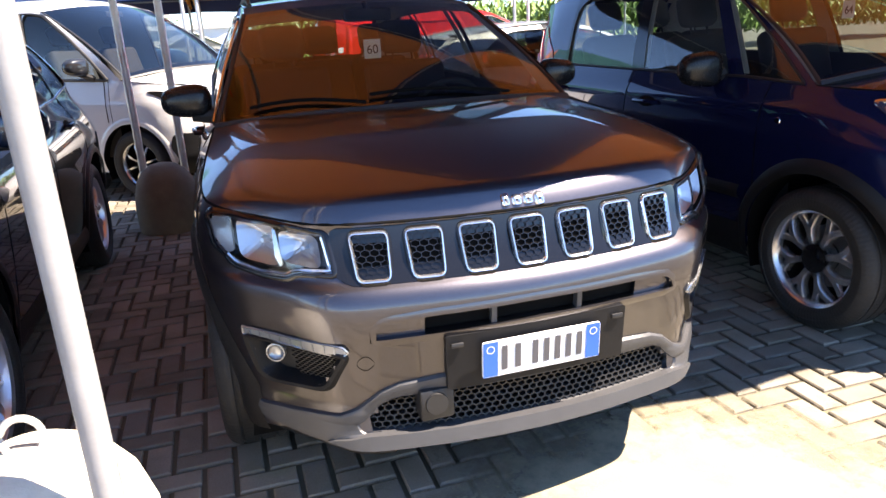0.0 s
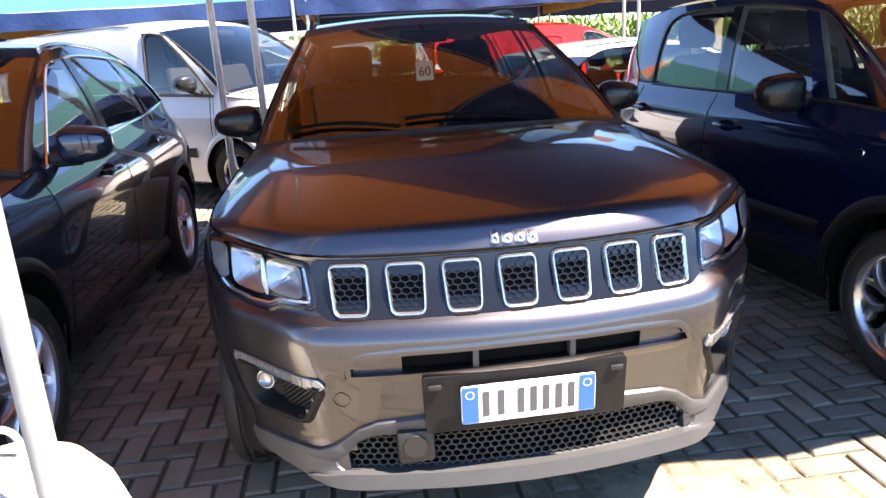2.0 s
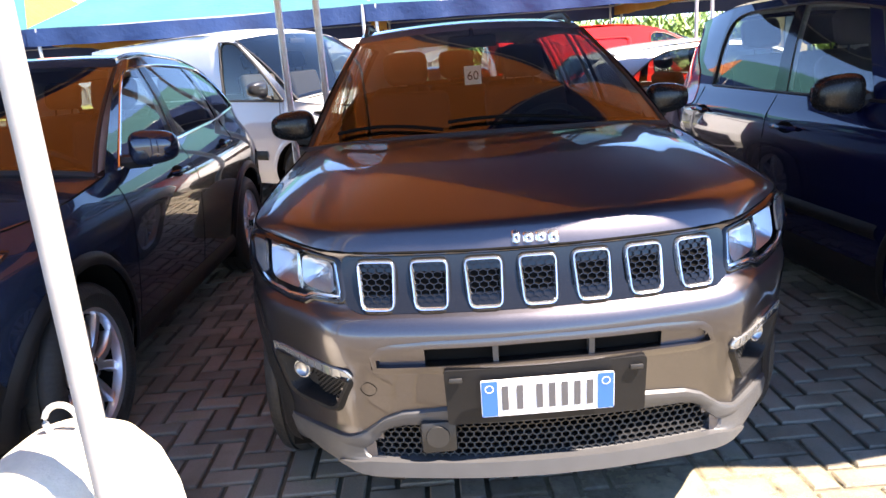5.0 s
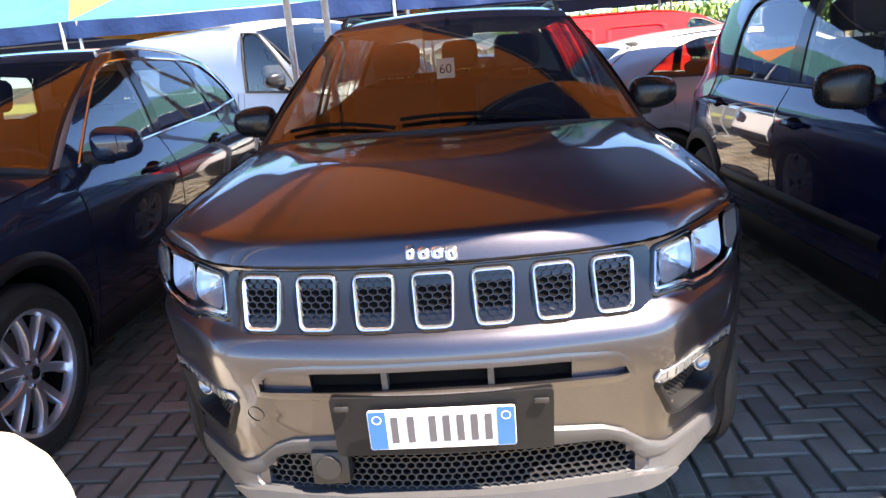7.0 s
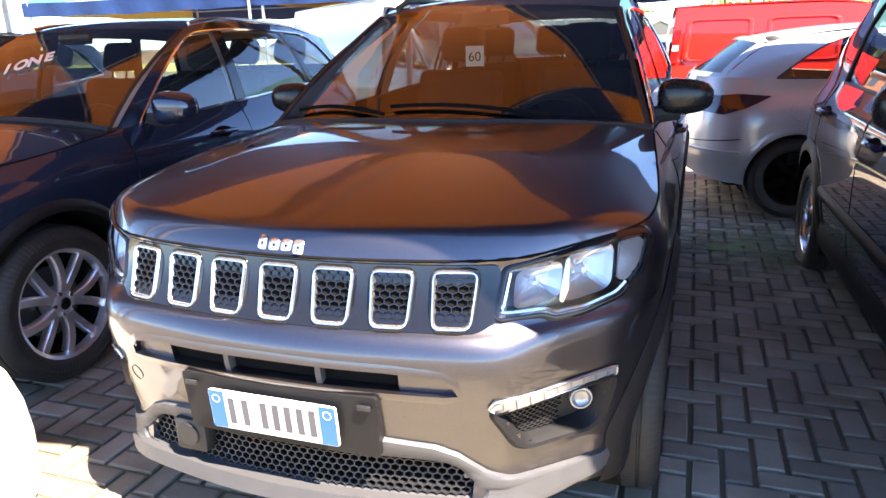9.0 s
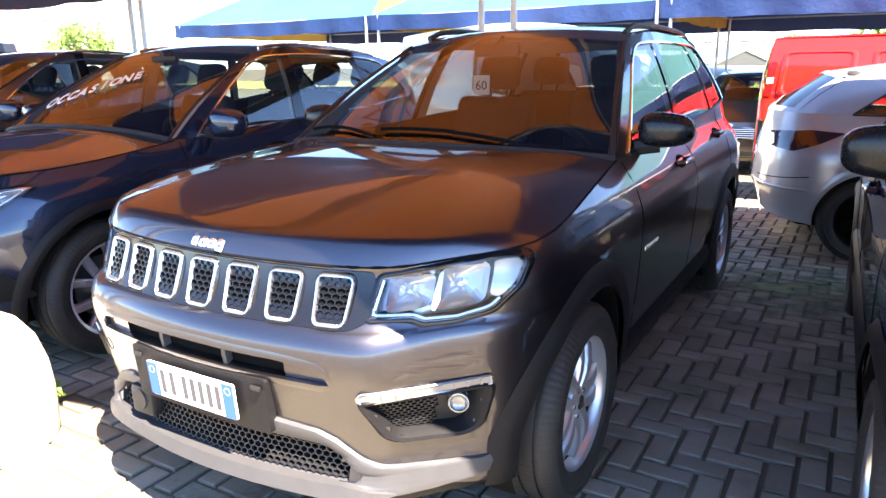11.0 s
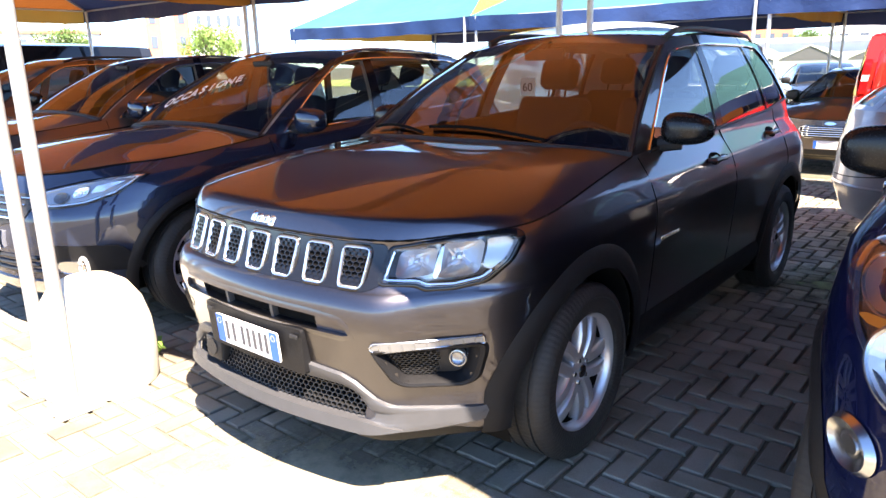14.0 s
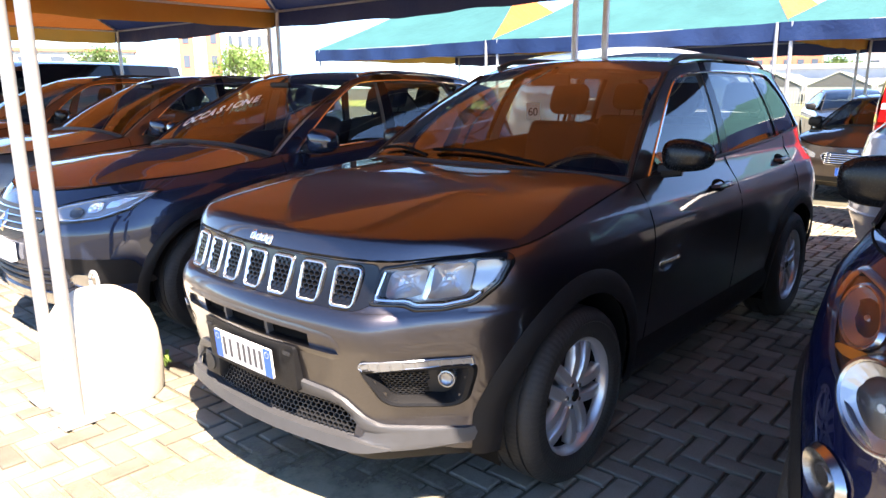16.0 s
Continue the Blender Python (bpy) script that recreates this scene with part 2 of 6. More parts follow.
def tube(bm, pts, r, n=8, caps=True, flat=1.0):
    """A round bar along pts; r a number or one for each point."""
    pts = [Vector(p) for p in pts]
    rs = r if isinstance(r, (list, tuple)) else [r] * len(pts)
    rings, up = [], Vector((0, 0, 1))
    for i, p in enumerate(pts):
        d = (pts[min(i + 1, len(pts) - 1)] - pts[max(i - 1, 0)]).normalized()
        a = d.cross(up)
        if a.length < 0.1:
            a = d.cross(Vector((1, 0, 0)))
        a.normalize()
        b = a.cross(d)
        rings.append([bm.verts.new(p + (a * math.cos(k * math.tau / n) + b * math.sin(k * math.tau / n) * flat) * rs[i]) for k in range(n)])
    for p, q in zip(rings, rings[1:]):
        for k in range(n):
            bm.faces.new((p[k], p[(k + 1) % n], q[(k + 1) % n], q[k]))
    if caps:
        bm.faces.new(rings[0][::-1])
        bm.faces.new(rings[-1])
    return bm


def lathe(profile, n=32, m=None, bm=None, closed=False):
    """Turns (radius, height) points round the z axis."""
    bm = bm or bmesh.new()
    rings = [[bm.verts.new(((m or Matrix()) @ Vector((r * math.cos(k * math.tau / n), r * math.sin(k * math.tau / n), h)))) for k in range(n)] if r > 1e-6
             else [bm.verts.new((m or Matrix()) @ Vector((0, 0, h)))] for r, h in profile]
    pairs = list(zip(rings, rings[1:])) + ([(rings[-1], rings[0])] if closed else [])
    for p, q in pairs:
        for k in range(n):
            f = [p[k % len(p)], p[(k + 1) % len(p)], q[(k + 1) % len(q)], q[k % len(q)]]
            f = list(dict.fromkeys(f))
            if len(f) > 2:
                bm.faces.new(f)
    return bm


def rounded(pts, r, seg=4):
    """A polygon with rounded corners; r a number or one for each corner."""
    out, n = [], len(pts)
    rs = r if isinstance(r, (list, tuple)) else [r] * n
    for i in range(n):
        p, a, b = Vector(pts[i]), Vector(pts[i - 1]), Vector(pts[(i + 1) % n])
        da, db = (a - p), (b - p)
        k = min(rs[i], da.length * 0.48, db.length * 0.48)
        s, e = p + da.normalized() * k, p + db.normalized() * k
        out += [tuple(s.lerp(p, t).lerp(p.lerp(e, t), t)) for t in (j / seg for j in range(seg + 1))]
    return out


def inside(poly, x, z):
    c, j = False, len(poly) - 1
    for i in range(len(poly)):
        (xi, zi), (xj, zj) = poly[i], poly[j]
        if (zi > z) != (zj > z) and x < (xj - xi) * (z - zi) / (zj - zi) + xi:
            c = not c
        j = i
    return c


def applique(poly, surf, out=0.003, thick=0.012, step=0.05):
    """A polygon in (a, b) laid on surf(a, b, lift), with its own thickness."""
    bm = bmesh.new()
    bm.faces.new([bm.verts.new((a, b, 0)) for a, b in poly])
    for ax in (0, 1):
        lo, hi = min(p[ax] for p in poly), max(p[ax] for p in poly)
        k = int((hi - lo) / step)
        for i in range(1, k + 1):
            co, no = [0, 0, 0], [0, 0, 0]
            co[ax], no[ax] = lo + (hi - lo) * i / (k + 1), 1
            bmesh.ops.bisect_plane(bm, geom=bm.verts[:] + bm.edges[:] + bm.faces[:], plane_co=co, plane_no=no)
    front = bm.verts[:]
    if thick:
        rim = [e for e in bm.edges if e.is_boundary]
        ext = bmesh.ops.extrude_edge_only(bm, edges=rim)["geom"]
        back = {v for v in ext if isinstance(v, bmesh.types.BMVert)}
        for v in back:
            v.co = surf(v.co.x, v.co.y, out - thick)
    for v in front:
        v.co = surf(v.co.x, v.co.y, out)
    return bm


def frame_ring(outer, inner, surf, outs, bm=None):
    """A moulding between two polygons of as many points, with a raised profile: outs are the lifts from the outer to the inner edge."""
    bm = bm or bmesh.new()
    n, k = len(outer), len(outs)
    vs = [[bm.verts.new(surf(lerp(o[0], i[0], j / (k - 1) if k > 1 else 0), lerp(o[1], i[1], j / (k - 1)), outs[j])) for j in range(k)] for o, i in zip(outer, inner)]
    for a in range(n):
        for j in range(k - 1):
            bm.faces.new((vs[a][j], vs[(a + 1) % n][j], vs[(a + 1) % n][j + 1], vs[a][j + 1]))
    return bm


def shrink(poly, d):
    """The polygon moved inwards by d (counter-clockwise or not)."""
    n = len(poly)
    area = sum(poly[i - 1][0] * poly[i][1] - poly[i][0] * poly[i - 1][1] for i in range(n))
    sg = 1 if area > 0 else -1
    out = []
    for i in range(n):
        p, a, b = Vector(poly[i]), Vector(poly[i - 1]), Vector(poly[(i + 1) % n])
        t = (b - a).normalized()
        out.append(tuple(p + Vector((-t.y, t.x)) * d * sg))
    return out


def honeycomb(poly, surf, r, depth, lift, bar=0.8, flat=1.0):
    """Hexagonal mesh bars whose cells lie in the polygon."""
    bm = bmesh.new()
    x0, x1 = min(p[0] for p in poly), max(p[0] for p in poly)
    z0, z1 = min(p[1] for p in poly), max(p[1] for p in poly)
    dx, dz = r * math.sqrt(3), r * 1.5 * flat
    grown = shrink(poly, -r * 0.5)
    for j in range(int((z1 - z0) / dz) + 2):
        for i in range(int((x1 - x0) / dx) + 2):
            cx, cz = x0 + (i + 0.5 * (j % 2)) * dx, z0 + j * dz
            if not inside(grown, cx, cz):
                continue
            rings = []
            for k, l in ((1.0, lift), (bar, lift), (bar, lift - depth)):
                rings.append([bm.verts.new(surf(cx + r * k * math.sin(a * math.pi / 3), cz + r * k * flat * math.cos(a * math.pi / 3), l)) for a in range(6)])
            for p, q in zip(rings, rings[1:]):
                for a in range(6):
                    bm.faces.new((p[a], p[(a + 1) % 6], q[(a + 1) % 6], q[a]))
    return bm


def words(text, size, mat, parent, m, name="lettering", thick=0.001, bold=0.0):
    """Readable writing with the built-in font, as a mesh."""
    cu = bpy.data.curves.new(name, "FONT")
    cu.body, cu.size, cu.extrude, cu.align_x, cu.align_y, cu.offset = text, size, thick, "CENTER", "CENTER", bold
    tmp = bpy.data.objects.new(name, cu)
    scene.collection.objects.link(tmp)
    me = bpy.data.meshes.new_from_object(tmp.evaluated_get(bpy.context.evaluated_depsgraph_get()))
    bpy.data.objects.remove(tmp)
    me.materials.clear()
    me.materials.append(mat)
    ob = new(name, me)
    ob.parent = parent
    ob.matrix_local = m
    return ob


# ---- cars: one builder, many measures ----
# A car's own frame: its nose near y = 0 pointing to -y, wheels on z = 0, x across.
def soft(table, v, d=0.16):
    """A table read with its corners rounded."""
    return sum(tab(table, v + k * d / 3) for k in (-3, -2, -1, 0, 1, 2, 3)) / 7


BOW = 0.07          # how far pillars and screens bow forwards


def front_y(S, z):
    """The nose's profile with its kinks rounded."""
    return sum(k * tab(S["front"], z + d * S.get("blur", 0.02)) for k, d in ((0.2, -1.0), (0.2, -0.5), (0.2, 0.0), (0.2, 0.5), (0.2, 1.0)))


def rounded_off(pts, n=4):
    """An open line with its corners cut again and again."""
    for _ in range(n):
        pts = [pts[0]] + [q for a, b in zip(pts, pts[1:]) for q in ((a[0] * 0.75 + b[0] * 0.25, a[1] * 0.75 + b[1] * 0.25), (a[0] * 0.25 + b[0] * 0.75, a[1] * 0.25 + b[1] * 0.75))] + [pts[-1]]
    return pts


PLAN_A = 1 - np.linspace(1, 0, 500) ** 2          # shares of the half width, dense at the corner


def plan_table(line):
    p = rounded_off(line)
    return np.interp(PLAN_A, [q[0] for q in p], [q[1] for q in p])


def plan_at(S, z):
    """How far the nose falls back from its middle, for the shares PLAN_A of the half width."""
    low, high = S["plan"]
    k = min(1.0, max(0.0, (z - 0.70) / 0.2))
    return low + (high - low) * k * k * (3 - 2 * k)


def plan_depth(S, a, z):
    if "plan" in S:
        return float(np.interp(a, PLAN_A, plan_at(S, z)))
    return S["Df"] * (1 - (1 - min(0.9999, a ** S["nf"])) ** (1 / S["nf"]))


def body_xy(S, u, z):
    """Half plan of the body at height z: u 0..1 nose, 1..2 flank, 2..3 tail."""
    w, yf, yr = S["w"] - tab(S["inset"], z), front_y(S, z), S["L"] - tab(S["rear"], z)
    if u <= 1:
        a, e = u * math.pi / 2, 2 / S["nf"]
        if "plan" in S:
            return w * math.sin(a) ** e, yf + plan_depth(S, min(1.0, math.sin(a) ** e), z)
        return w * math.sin(a) ** e, yf + S["Df"] * (1 - max(0, math.cos(a)) ** e)
    if u >= 2:
        a, e = (3 - u) * math.pi / 2, 2 / S["nr"]
        return w * math.sin(a) ** e, yr - S["Dr"] * (1 - max(0, math.cos(a)) ** e)
    return w, lerp(yf + S["Df"], yr - S["Dr"], u - 1)


def belt_z(S, y):
    return tab(S["belt"], y)


def nose(S, x, z, lift=0.0):
    """Point of the front at (x, z), lifted off the surface."""
    w, e = S["w"] - tab(S["inset"], z), S["nf"]
    q = min(0.9999, (abs(x) / w) ** e)
    y = front_y(S, z) + S["Df"] * (1 - (1 - q) ** (1 / e))
    slope = S["Df"] * (1 - q) ** (1 / e - 1) * (abs(x) / w) ** (e - 1) / w
    if "plan" in S:
        a = min(0.995, abs(x) / w)
        y = front_y(S, z) + plan_depth(S, a, z)
        slope = (plan_depth(S, a + 0.004, z) - plan_depth(S, max(0, a - 0.004), z)) / (0.008 * w)
    n = Vector((math.copysign(slope, x), -1.0, 0.0)).normalized()
    return Vector((x, y, z)) + n * lift


def flank(S, y, z, lift=0.0, side=1):
    """Point of the side at (y, z)."""
    yf, yr = front_y(S, z) + S["Df"], S["L"] - tab(S["rear"], z) - S["Dr"]
    w = S["w"] - tab(S["inset"], z)
    if y < yf:
        q = min(1, (yf - y) / S["Df"])
        w *= float(np.interp(S["Df"] * (1 - q), plan_at(S, z), PLAN_A)) if "plan" in S else max(0, 1 - q ** S["nf"]) ** (1 / S["nf"])
    elif y > yr:
        q = min(1, (y - yr) / S["Dr"])
        w *= max(0, 1 - q ** S["nr"]) ** (1 / S["nr"])
    return Vector((side * (w + lift), y, z))


def tail(S, x, z, lift=0.0):
    w, e = S["w"] - tab(S["inset"], z), S["nr"]
    q = min(0.9999, (abs(x) / w) ** e)
    return Vector((x, S["L"] - tab(S["rear"], z) - S["Dr"] * (1 - (1 - q) ** (1 / e)) + lift, z))


def car_wheel(S, parent, y, side, style):
    R, tw, rr = S["R"], S["tw"], S["rim"]
    m = Matrix.Translation((side * (S["track"]), y, R)) @ Matrix.Rotation(radians(90 * side), 4, "Y") @ Matrix.Rotation(radians(17 + 23 * (y > 2)), 4, "Z")
    h = tw / 2
    bm = lathe([(rr * 1.0, h * 0.5), (rr * 1.0, h * 0.62), (rr * 1.035, h * 0.8), (rr * 1.03, h * 0.86), (rr * 0.97, h * 0.78), (rr * 0.945, h * 0.55), (rr * 0.94, h * 0.45)], 40)
    n, wide, (s0, s1), disc = style[:4]
    lathe([(0, h * 0.72), (rr * 0.12, h * 0.72), (rr * 0.17, h * 0.68), (rr * 0.26, h * 0.6), (rr * 0.3, h * 0.35), (rr * 0.3, 0)], 24, bm=bm)
    w = part("wheel", bm, style[4] if len(style) > 4 else M_ALLOY, parent, smooth=45)
    w.matrix_local = m
    # Barrel is near-black to paint the shade between the spokes.
    part("rim_barrel", lathe([(rr * 0.94, h * 0.46), (rr * 0.9, -h * 0.4), (rr * 0.86, -h * 0.7), (rr * 0.2, -h * 0.72)], 32), M_DARK, w)
    sp = bmesh.new()
    fork = S.get("fork", 0.0)
    for sgn in ((-1, 1) if s1 or fork else (0,)):
        pts = []
        for t in (0.0, 0.2, 0.4, 0.6, 0.8, 1.0):
            rad, ang = lerp(rr * 0.2, rr * 0.97, t), sgn * lerp(s0, s1, t ** 0.9) + (fork * sgn * max(0.0, t - 0.5) / 0.5 if fork else 0.0)
            if "twin" in S:
                ang = sgn * math.asin(lerp(*S["twin"], t) * rr / rad)
            pts.append(Vector((rad * math.cos(ang), rad * math.sin(ang), h * (0.62 + 0.12 * math.sin(math.pi * t) - 0.02 * t))))
        vs = []
        for i, p in enumerate(pts):
            d = pts[min(i + 1, 5)] - pts[max(i - 1, 0)]
            d.z = 0
            sv = Vector((-d.y, d.x, 0)).normalized() * wide * lerp(0.95, 1.05, i / 5)
            vs.append([sp.verts.new(q) for q in (p + sv + Vector((0, 0, -0.04)), p + sv + Vector((0, 0, -0.006)), p + sv * 0.75, p - sv * 0.75, p - sv + Vector((0, 0, -0.006)), p - sv + Vector((0, 0, -0.04)))])
        for p, q in zip(vs, vs[1:]):
            for j in range(5):
                sp.faces.new((p[j], p[j + 1], q[j + 1], q[j]))
    first = part("spoke", sp, style[4] if len(style) > 4 else M_ALLOY, w, smooth=45)
    for k in range(1, n):
        o = new("spoke", first.data)
        o.parent = w
        o.matrix_local = Matrix.Rotation(k * math.tau / n, 4, "Z")
    t = bmesh.new()
    prof = [(rr * 1.0, -h * 0.8), (rr * 1.08, -h * 0.98), (R * 0.86, -h * 1.02), (R * 0.965, -h * 0.86), (R * 0.99, -h * 0.72)]
    for g in (-0.5, 0.0, 0.5):
        prof += [(R, h * (g - 0.16)), (R, h * (g - 0.05)), (R - 0.008, h * (g - 0.04)), (R - 0.008, h * (g + 0.04)), (R, h * (g + 0.05)), (R, h * (g + 0.16))]
    prof += [(R * 0.99, h * 0.72), (R * 0.965, h * 0.86), (R * 0.9, h * 0.99), (R * 0.86, h * 1.02), (R * 0.85, h * 0.99), (rr * 1.12, h * 1.0), (rr * 1.06, h * 0.92), (rr * 1.02, h * 0.78)]
    lathe(prof, 56, bm=t)
    part("tyre", t, M_RUBBER, w)
    hc = S.get("hub", 0.125)
    hub = lathe([(0, h * 0.75), (rr * hc * 0.85, h * 0.75), (rr * hc, h * 0.7), (rr * hc, h * 0.5)], 20)
    part("hub_cap", hub, M_GLOSSBLACK, w)
    if disc and hc < 0.2:
        nut = part("wheel_nut", lathe([(0, h * 0.7), (0.009, h * 0.7), (0.01, h * 0.6)], 8), M_SILVER, w)
        for k in range(5):
            a = (k + 0.5) * math.tau / 5
            o = nut if k == 0 else new("wheel_nut", nut.data)
            o.parent = w
            o.matrix_local = Matrix.Translation((rr * 0.21 * math.cos(a), rr * 0.21 * math.sin(a), 0))
    if disc:
        part("brake_disc", lathe([(rr * 0.3, -h * 0.1), (rr * 0.66, -h * 0.1), (rr * 0.66, -h * 0.25), (rr * 0.3, -h * 0.25)], 28, closed=True), M_DISC, w)
    return w


def car_seat(parent, x, y, z, w=0.5, tall=0.62, lean=18, head=True):
    bm = bmesh.new()
    box(bm, x - w / 2, y - 0.5, z, x + w / 2, y + 0.06, z + 0.16, 0.05)
    m = Matrix.Translation((x, y, z + 0.1)) @ Matrix.Rotation(radians(-lean), 4, "X")
    box(bm, -w / 2, -0.06, 0, w / 2, 0.09, tall, 0.055, m, 3)
    ob = part("seat", bm, M_SEAT, parent)
    if head:
        h = bmesh.new()
        box(h, -0.13, -0.05, tall + 0.05, 0.13, 0.06, tall + 0.25, 0.05, m, 3)
        tube(h, [m @ Vector((-0.06, 0.01, tall - 0.02)), m @ Vector((-0.06, 0.01, tall + 0.08))], 0.006)
        tube(h, [m @ Vector((0.06, 0.01, tall - 0.02)), m @ Vector((0.06, 0.01, tall + 0.08))], 0.006)
        part("headrest", h, M_SEAT, ob)
    return ob


def glass_part(name, fn, nu, nv, mat, parent):
    ob = part(name, grid(fn, nu, nv), mat, parent, smooth=80)
    ob.visible_shadow = False
    return ob


def build_car(name, S, paint_mat, m, label, category="car", group="", cut=(), fine=0.04):
    car = tagged(new(name), label, category, group)
    W, L = S["w"], S["L"]
    # painted shell, cut for wheels and openings
    nside = int(L / fine)
    us = [i / S.get("nose_steps", 16) for i in range(S.get("nose_steps", 16))] + [1 + i / nside for i in range(nside)] + [2 + i / 10 for i in range(11)]
    nv = S.get("rows", 24)
    arch = S["R"] + S.get("arch", 0.07)
    ax = (S["ax0"], S["ax1"])

    def shell_point(u, v):
        ye = body_xy(S, u, 0.75)[1]
        for _ in range(4):
            ye = body_xy(S, u, belt_z(S, ye))[1]
        z = lerp(tab(S["sill"], ye), belt_z(S, ye), v)
        x, y = body_xy(S, u, z)
        return x, y, z

    sections = {"bumper": bmesh.new(), "fender": bmesh.new(), "front_door": bmesh.new(), "rear_door": bmesh.new(), "rear_quarter": bmesh.new(), "tail_bumper": bmesh.new()}
    d0, d1, d2 = S["doors"]
    pts = [[shell_point(u, j / nv) for j in range(nv + 1)] for u in us]
    for side in (1, -1):
        keep = {}
        for i in range(len(us) - 1):
            for j in range(nv):
                q = [pts[i][j], pts[i + 1][j], pts[i + 1][j + 1], pts[i][j + 1]]
                cx, cy, cz = (sum(p[k] for p in q) / 4 for k in range(3))
                if any((cy - a) ** 2 + (cz - S["R"]) ** 2 < arch ** 2 for a in ax) and us[i] > 0.5:
                    continue
                if us[i] < 1 and any(inside(c, side * cx, cz) for c in cut):
                    continue
                if us[i] < 1 and (cz < S["bumper_top"] or cy < S.get("nose_y", 0.3)) or cy < ax[0] - 0.3 and cz < S["bumper_top"]:
                    key = "bumper"
                elif cy < d0:
                    key = "fender"
                elif cy < d1:
                    key = "front_door"
                elif cy < d2 - 0.25 * max(0, (0.75 - cz)):
                    key = "rear_door"
                elif us[i] > 1.97 and cz < 0.8:
                    key = "tail_bumper"
                else:
                    key = "rear_quarter"
                bm = sections[key]
                f = []
                for (a, b), p in zip(((i, j), (i + 1, j), (i + 1, j + 1), (i, j + 1)), q):
                    kk = (key, a, b)
                    if kk not in keep:
                        x, y, z = p
                        if us[a] > 0.5:
                            for ay in ax:
                                dy, dz = y - ay, z - S["R"]
                                r = math.hypot(dy, dz)
                                if arch - 0.06 < r < arch + 0.02:
                                    y, z = ay + dy * arch / r, S["R"] + dz * arch / r
                        keep[kk] = bm.verts.new((side * x, y, z))
                    f.append(keep[kk])
                try:
                    bm.faces.new(f)
                except ValueError:
                    pass
    names = {"fender": "fender", "front_door": "front_door", "rear_door": "rear_door", "rear_quarter": "rear_quarter", "bumper": "front_bumper", "tail_bumper": "rear_bumper"}
    made = {}
    for key, bm in sections.items():
        if not bm.faces:
            bm.free()
            continue
        bmesh.ops.remove_doubles(bm, verts=bm.verts[:], dist=0.0004)
        mid = key in ("bumper", "tail_bumper")
        if mid:
            made[key] = [part(names[key], bm, S.get("bumper_mat", paint_mat) if key == "tail_bumper" else paint_mat, car, smooth=60)]
            continue
        made[key] = []
        for side in (1, -1):
            half = bm.copy()
            bmesh.ops.delete(half, geom=[f for f in half.faces if f.calc_center_median().x * side < 0], context="FACES")
            if half.faces:
                made[key].append(part(names[key], half, paint_mat, car, smooth=60))
            else:
                half.free()
        bm.free()
    # seams between panels
    for side in (1, -1):
        for yd in (d0, d1, d2):
            line = []
            for k in range(15):
                z = lerp(S["seam_z"], belt_z(S, yd) - 0.012, k / 14)
                y = yd - (0.25 * max(0, 0.75 - z) if yd == d2 else 0)
                r = [math.hypot(y - a, z - S["R"]) for a in ax]
                if min(r) < arch + 0.01:
                    a = ax[0] if r[0] < r[1] else ax[1]
                    continue
                line.append(flank(S, y, z, -0.001, side))
            if len(line) > 2:
                part("door_gap", tube(bmesh.new(), line, 0.0035, 5), M_DARK, car)
    # hood
    sA, cy0, cy1 = S["cowl_x"], S["cowl_y"], S["cowl_side_y"]
    um = S.get("hood_u", 0.72)

    def hood_pt(s, t):
        s, t = 2 * s - 1, t ** 1.5
        x, y, z = shell_point(abs(s) * um, 1.0)
        x = math.copysign(x, s)
        c1 = Vector((s * sA, lerp(cy0, cy1, s * s), belt_z(S, cy1)))
        p = Vector((x, y, z)).lerp(c1, t)
        ex, ey, ez = shell_point(um, 1.0)
        sy = lerp(ey, cy1, t)
        sp = flank(S, sy, belt_z(S, sy))
        lin = Vector((ex, ey, ez)).lerp(Vector((sA, cy1, belt_z(S, cy1))), t)
        p.x += math.copysign((sp.x - lin.x) * abs(s) ** 2, s) if s else 0
        p.z = lerp(lerp(z, sp.z, min(1, t * 3)), belt_z(S, cy1), 0) if t < 1 else p.z
        crown = S["hood_rise"] * min(1, 1.25 * (1 - (1 - t) ** 2.2))
        p.z = lerp(shell_point(abs(s) * um, 1.0)[2], belt_z(S, cy1), t ** 0.9) + crown * (1 - abs(s) ** S.get("hood_round", 2.6))
        p.z = lerp(p.z, belt_z(S, sy), abs(s) ** S.get("hood_edge", 3))
        p.z += S.get("lip", 0.0) * (1 - (1 - min(1, t / S.get("lip_run", 0.096))) ** S.get("lip_bend", 3.2)) * (1 - abs(s) ** 5) * (1 - t ** 1.5)
        ridge = S.get("ridge", 0.0)
        if ridge:
            p.z += ridge * (1 / (1 + math.exp((abs(s) - lerp(0.6, 0.5, t)) * 26))) * math.sin(math.pi * min(1, t * 0.9 + 0.05)) ** 0.5
        return p

    hood = part("hood", grid(hood_pt, 64, 40), paint_mat, car, smooth=80)
    gap = bmesh.new()
    for side in (0.0, 1.0):
        tube(gap, [hood_pt(side, t / 16) + Vector((0, 0, -0.001)) for t in range(17)], 0.004, 5)
    if S.get("hood_gap", True):
        tube(gap, [hood_pt(k / 24, 0) + Vector((0, 0.002, -0.002)) for k in range(25)], 0.0045, 5)
    part("hood_gap", gap, M_DARK, car)
    # cabin: side pieces, screen, roof, tailgate
    roof = S["roof"]          # (y, z, x) along the roof's edge
    rz = [(a, b) for a, b, c in roof]
    rx = [(a, c) for a, b, c in roof]

    def belt_x(y):
        return flank(S, y, belt_z(S, y)).x

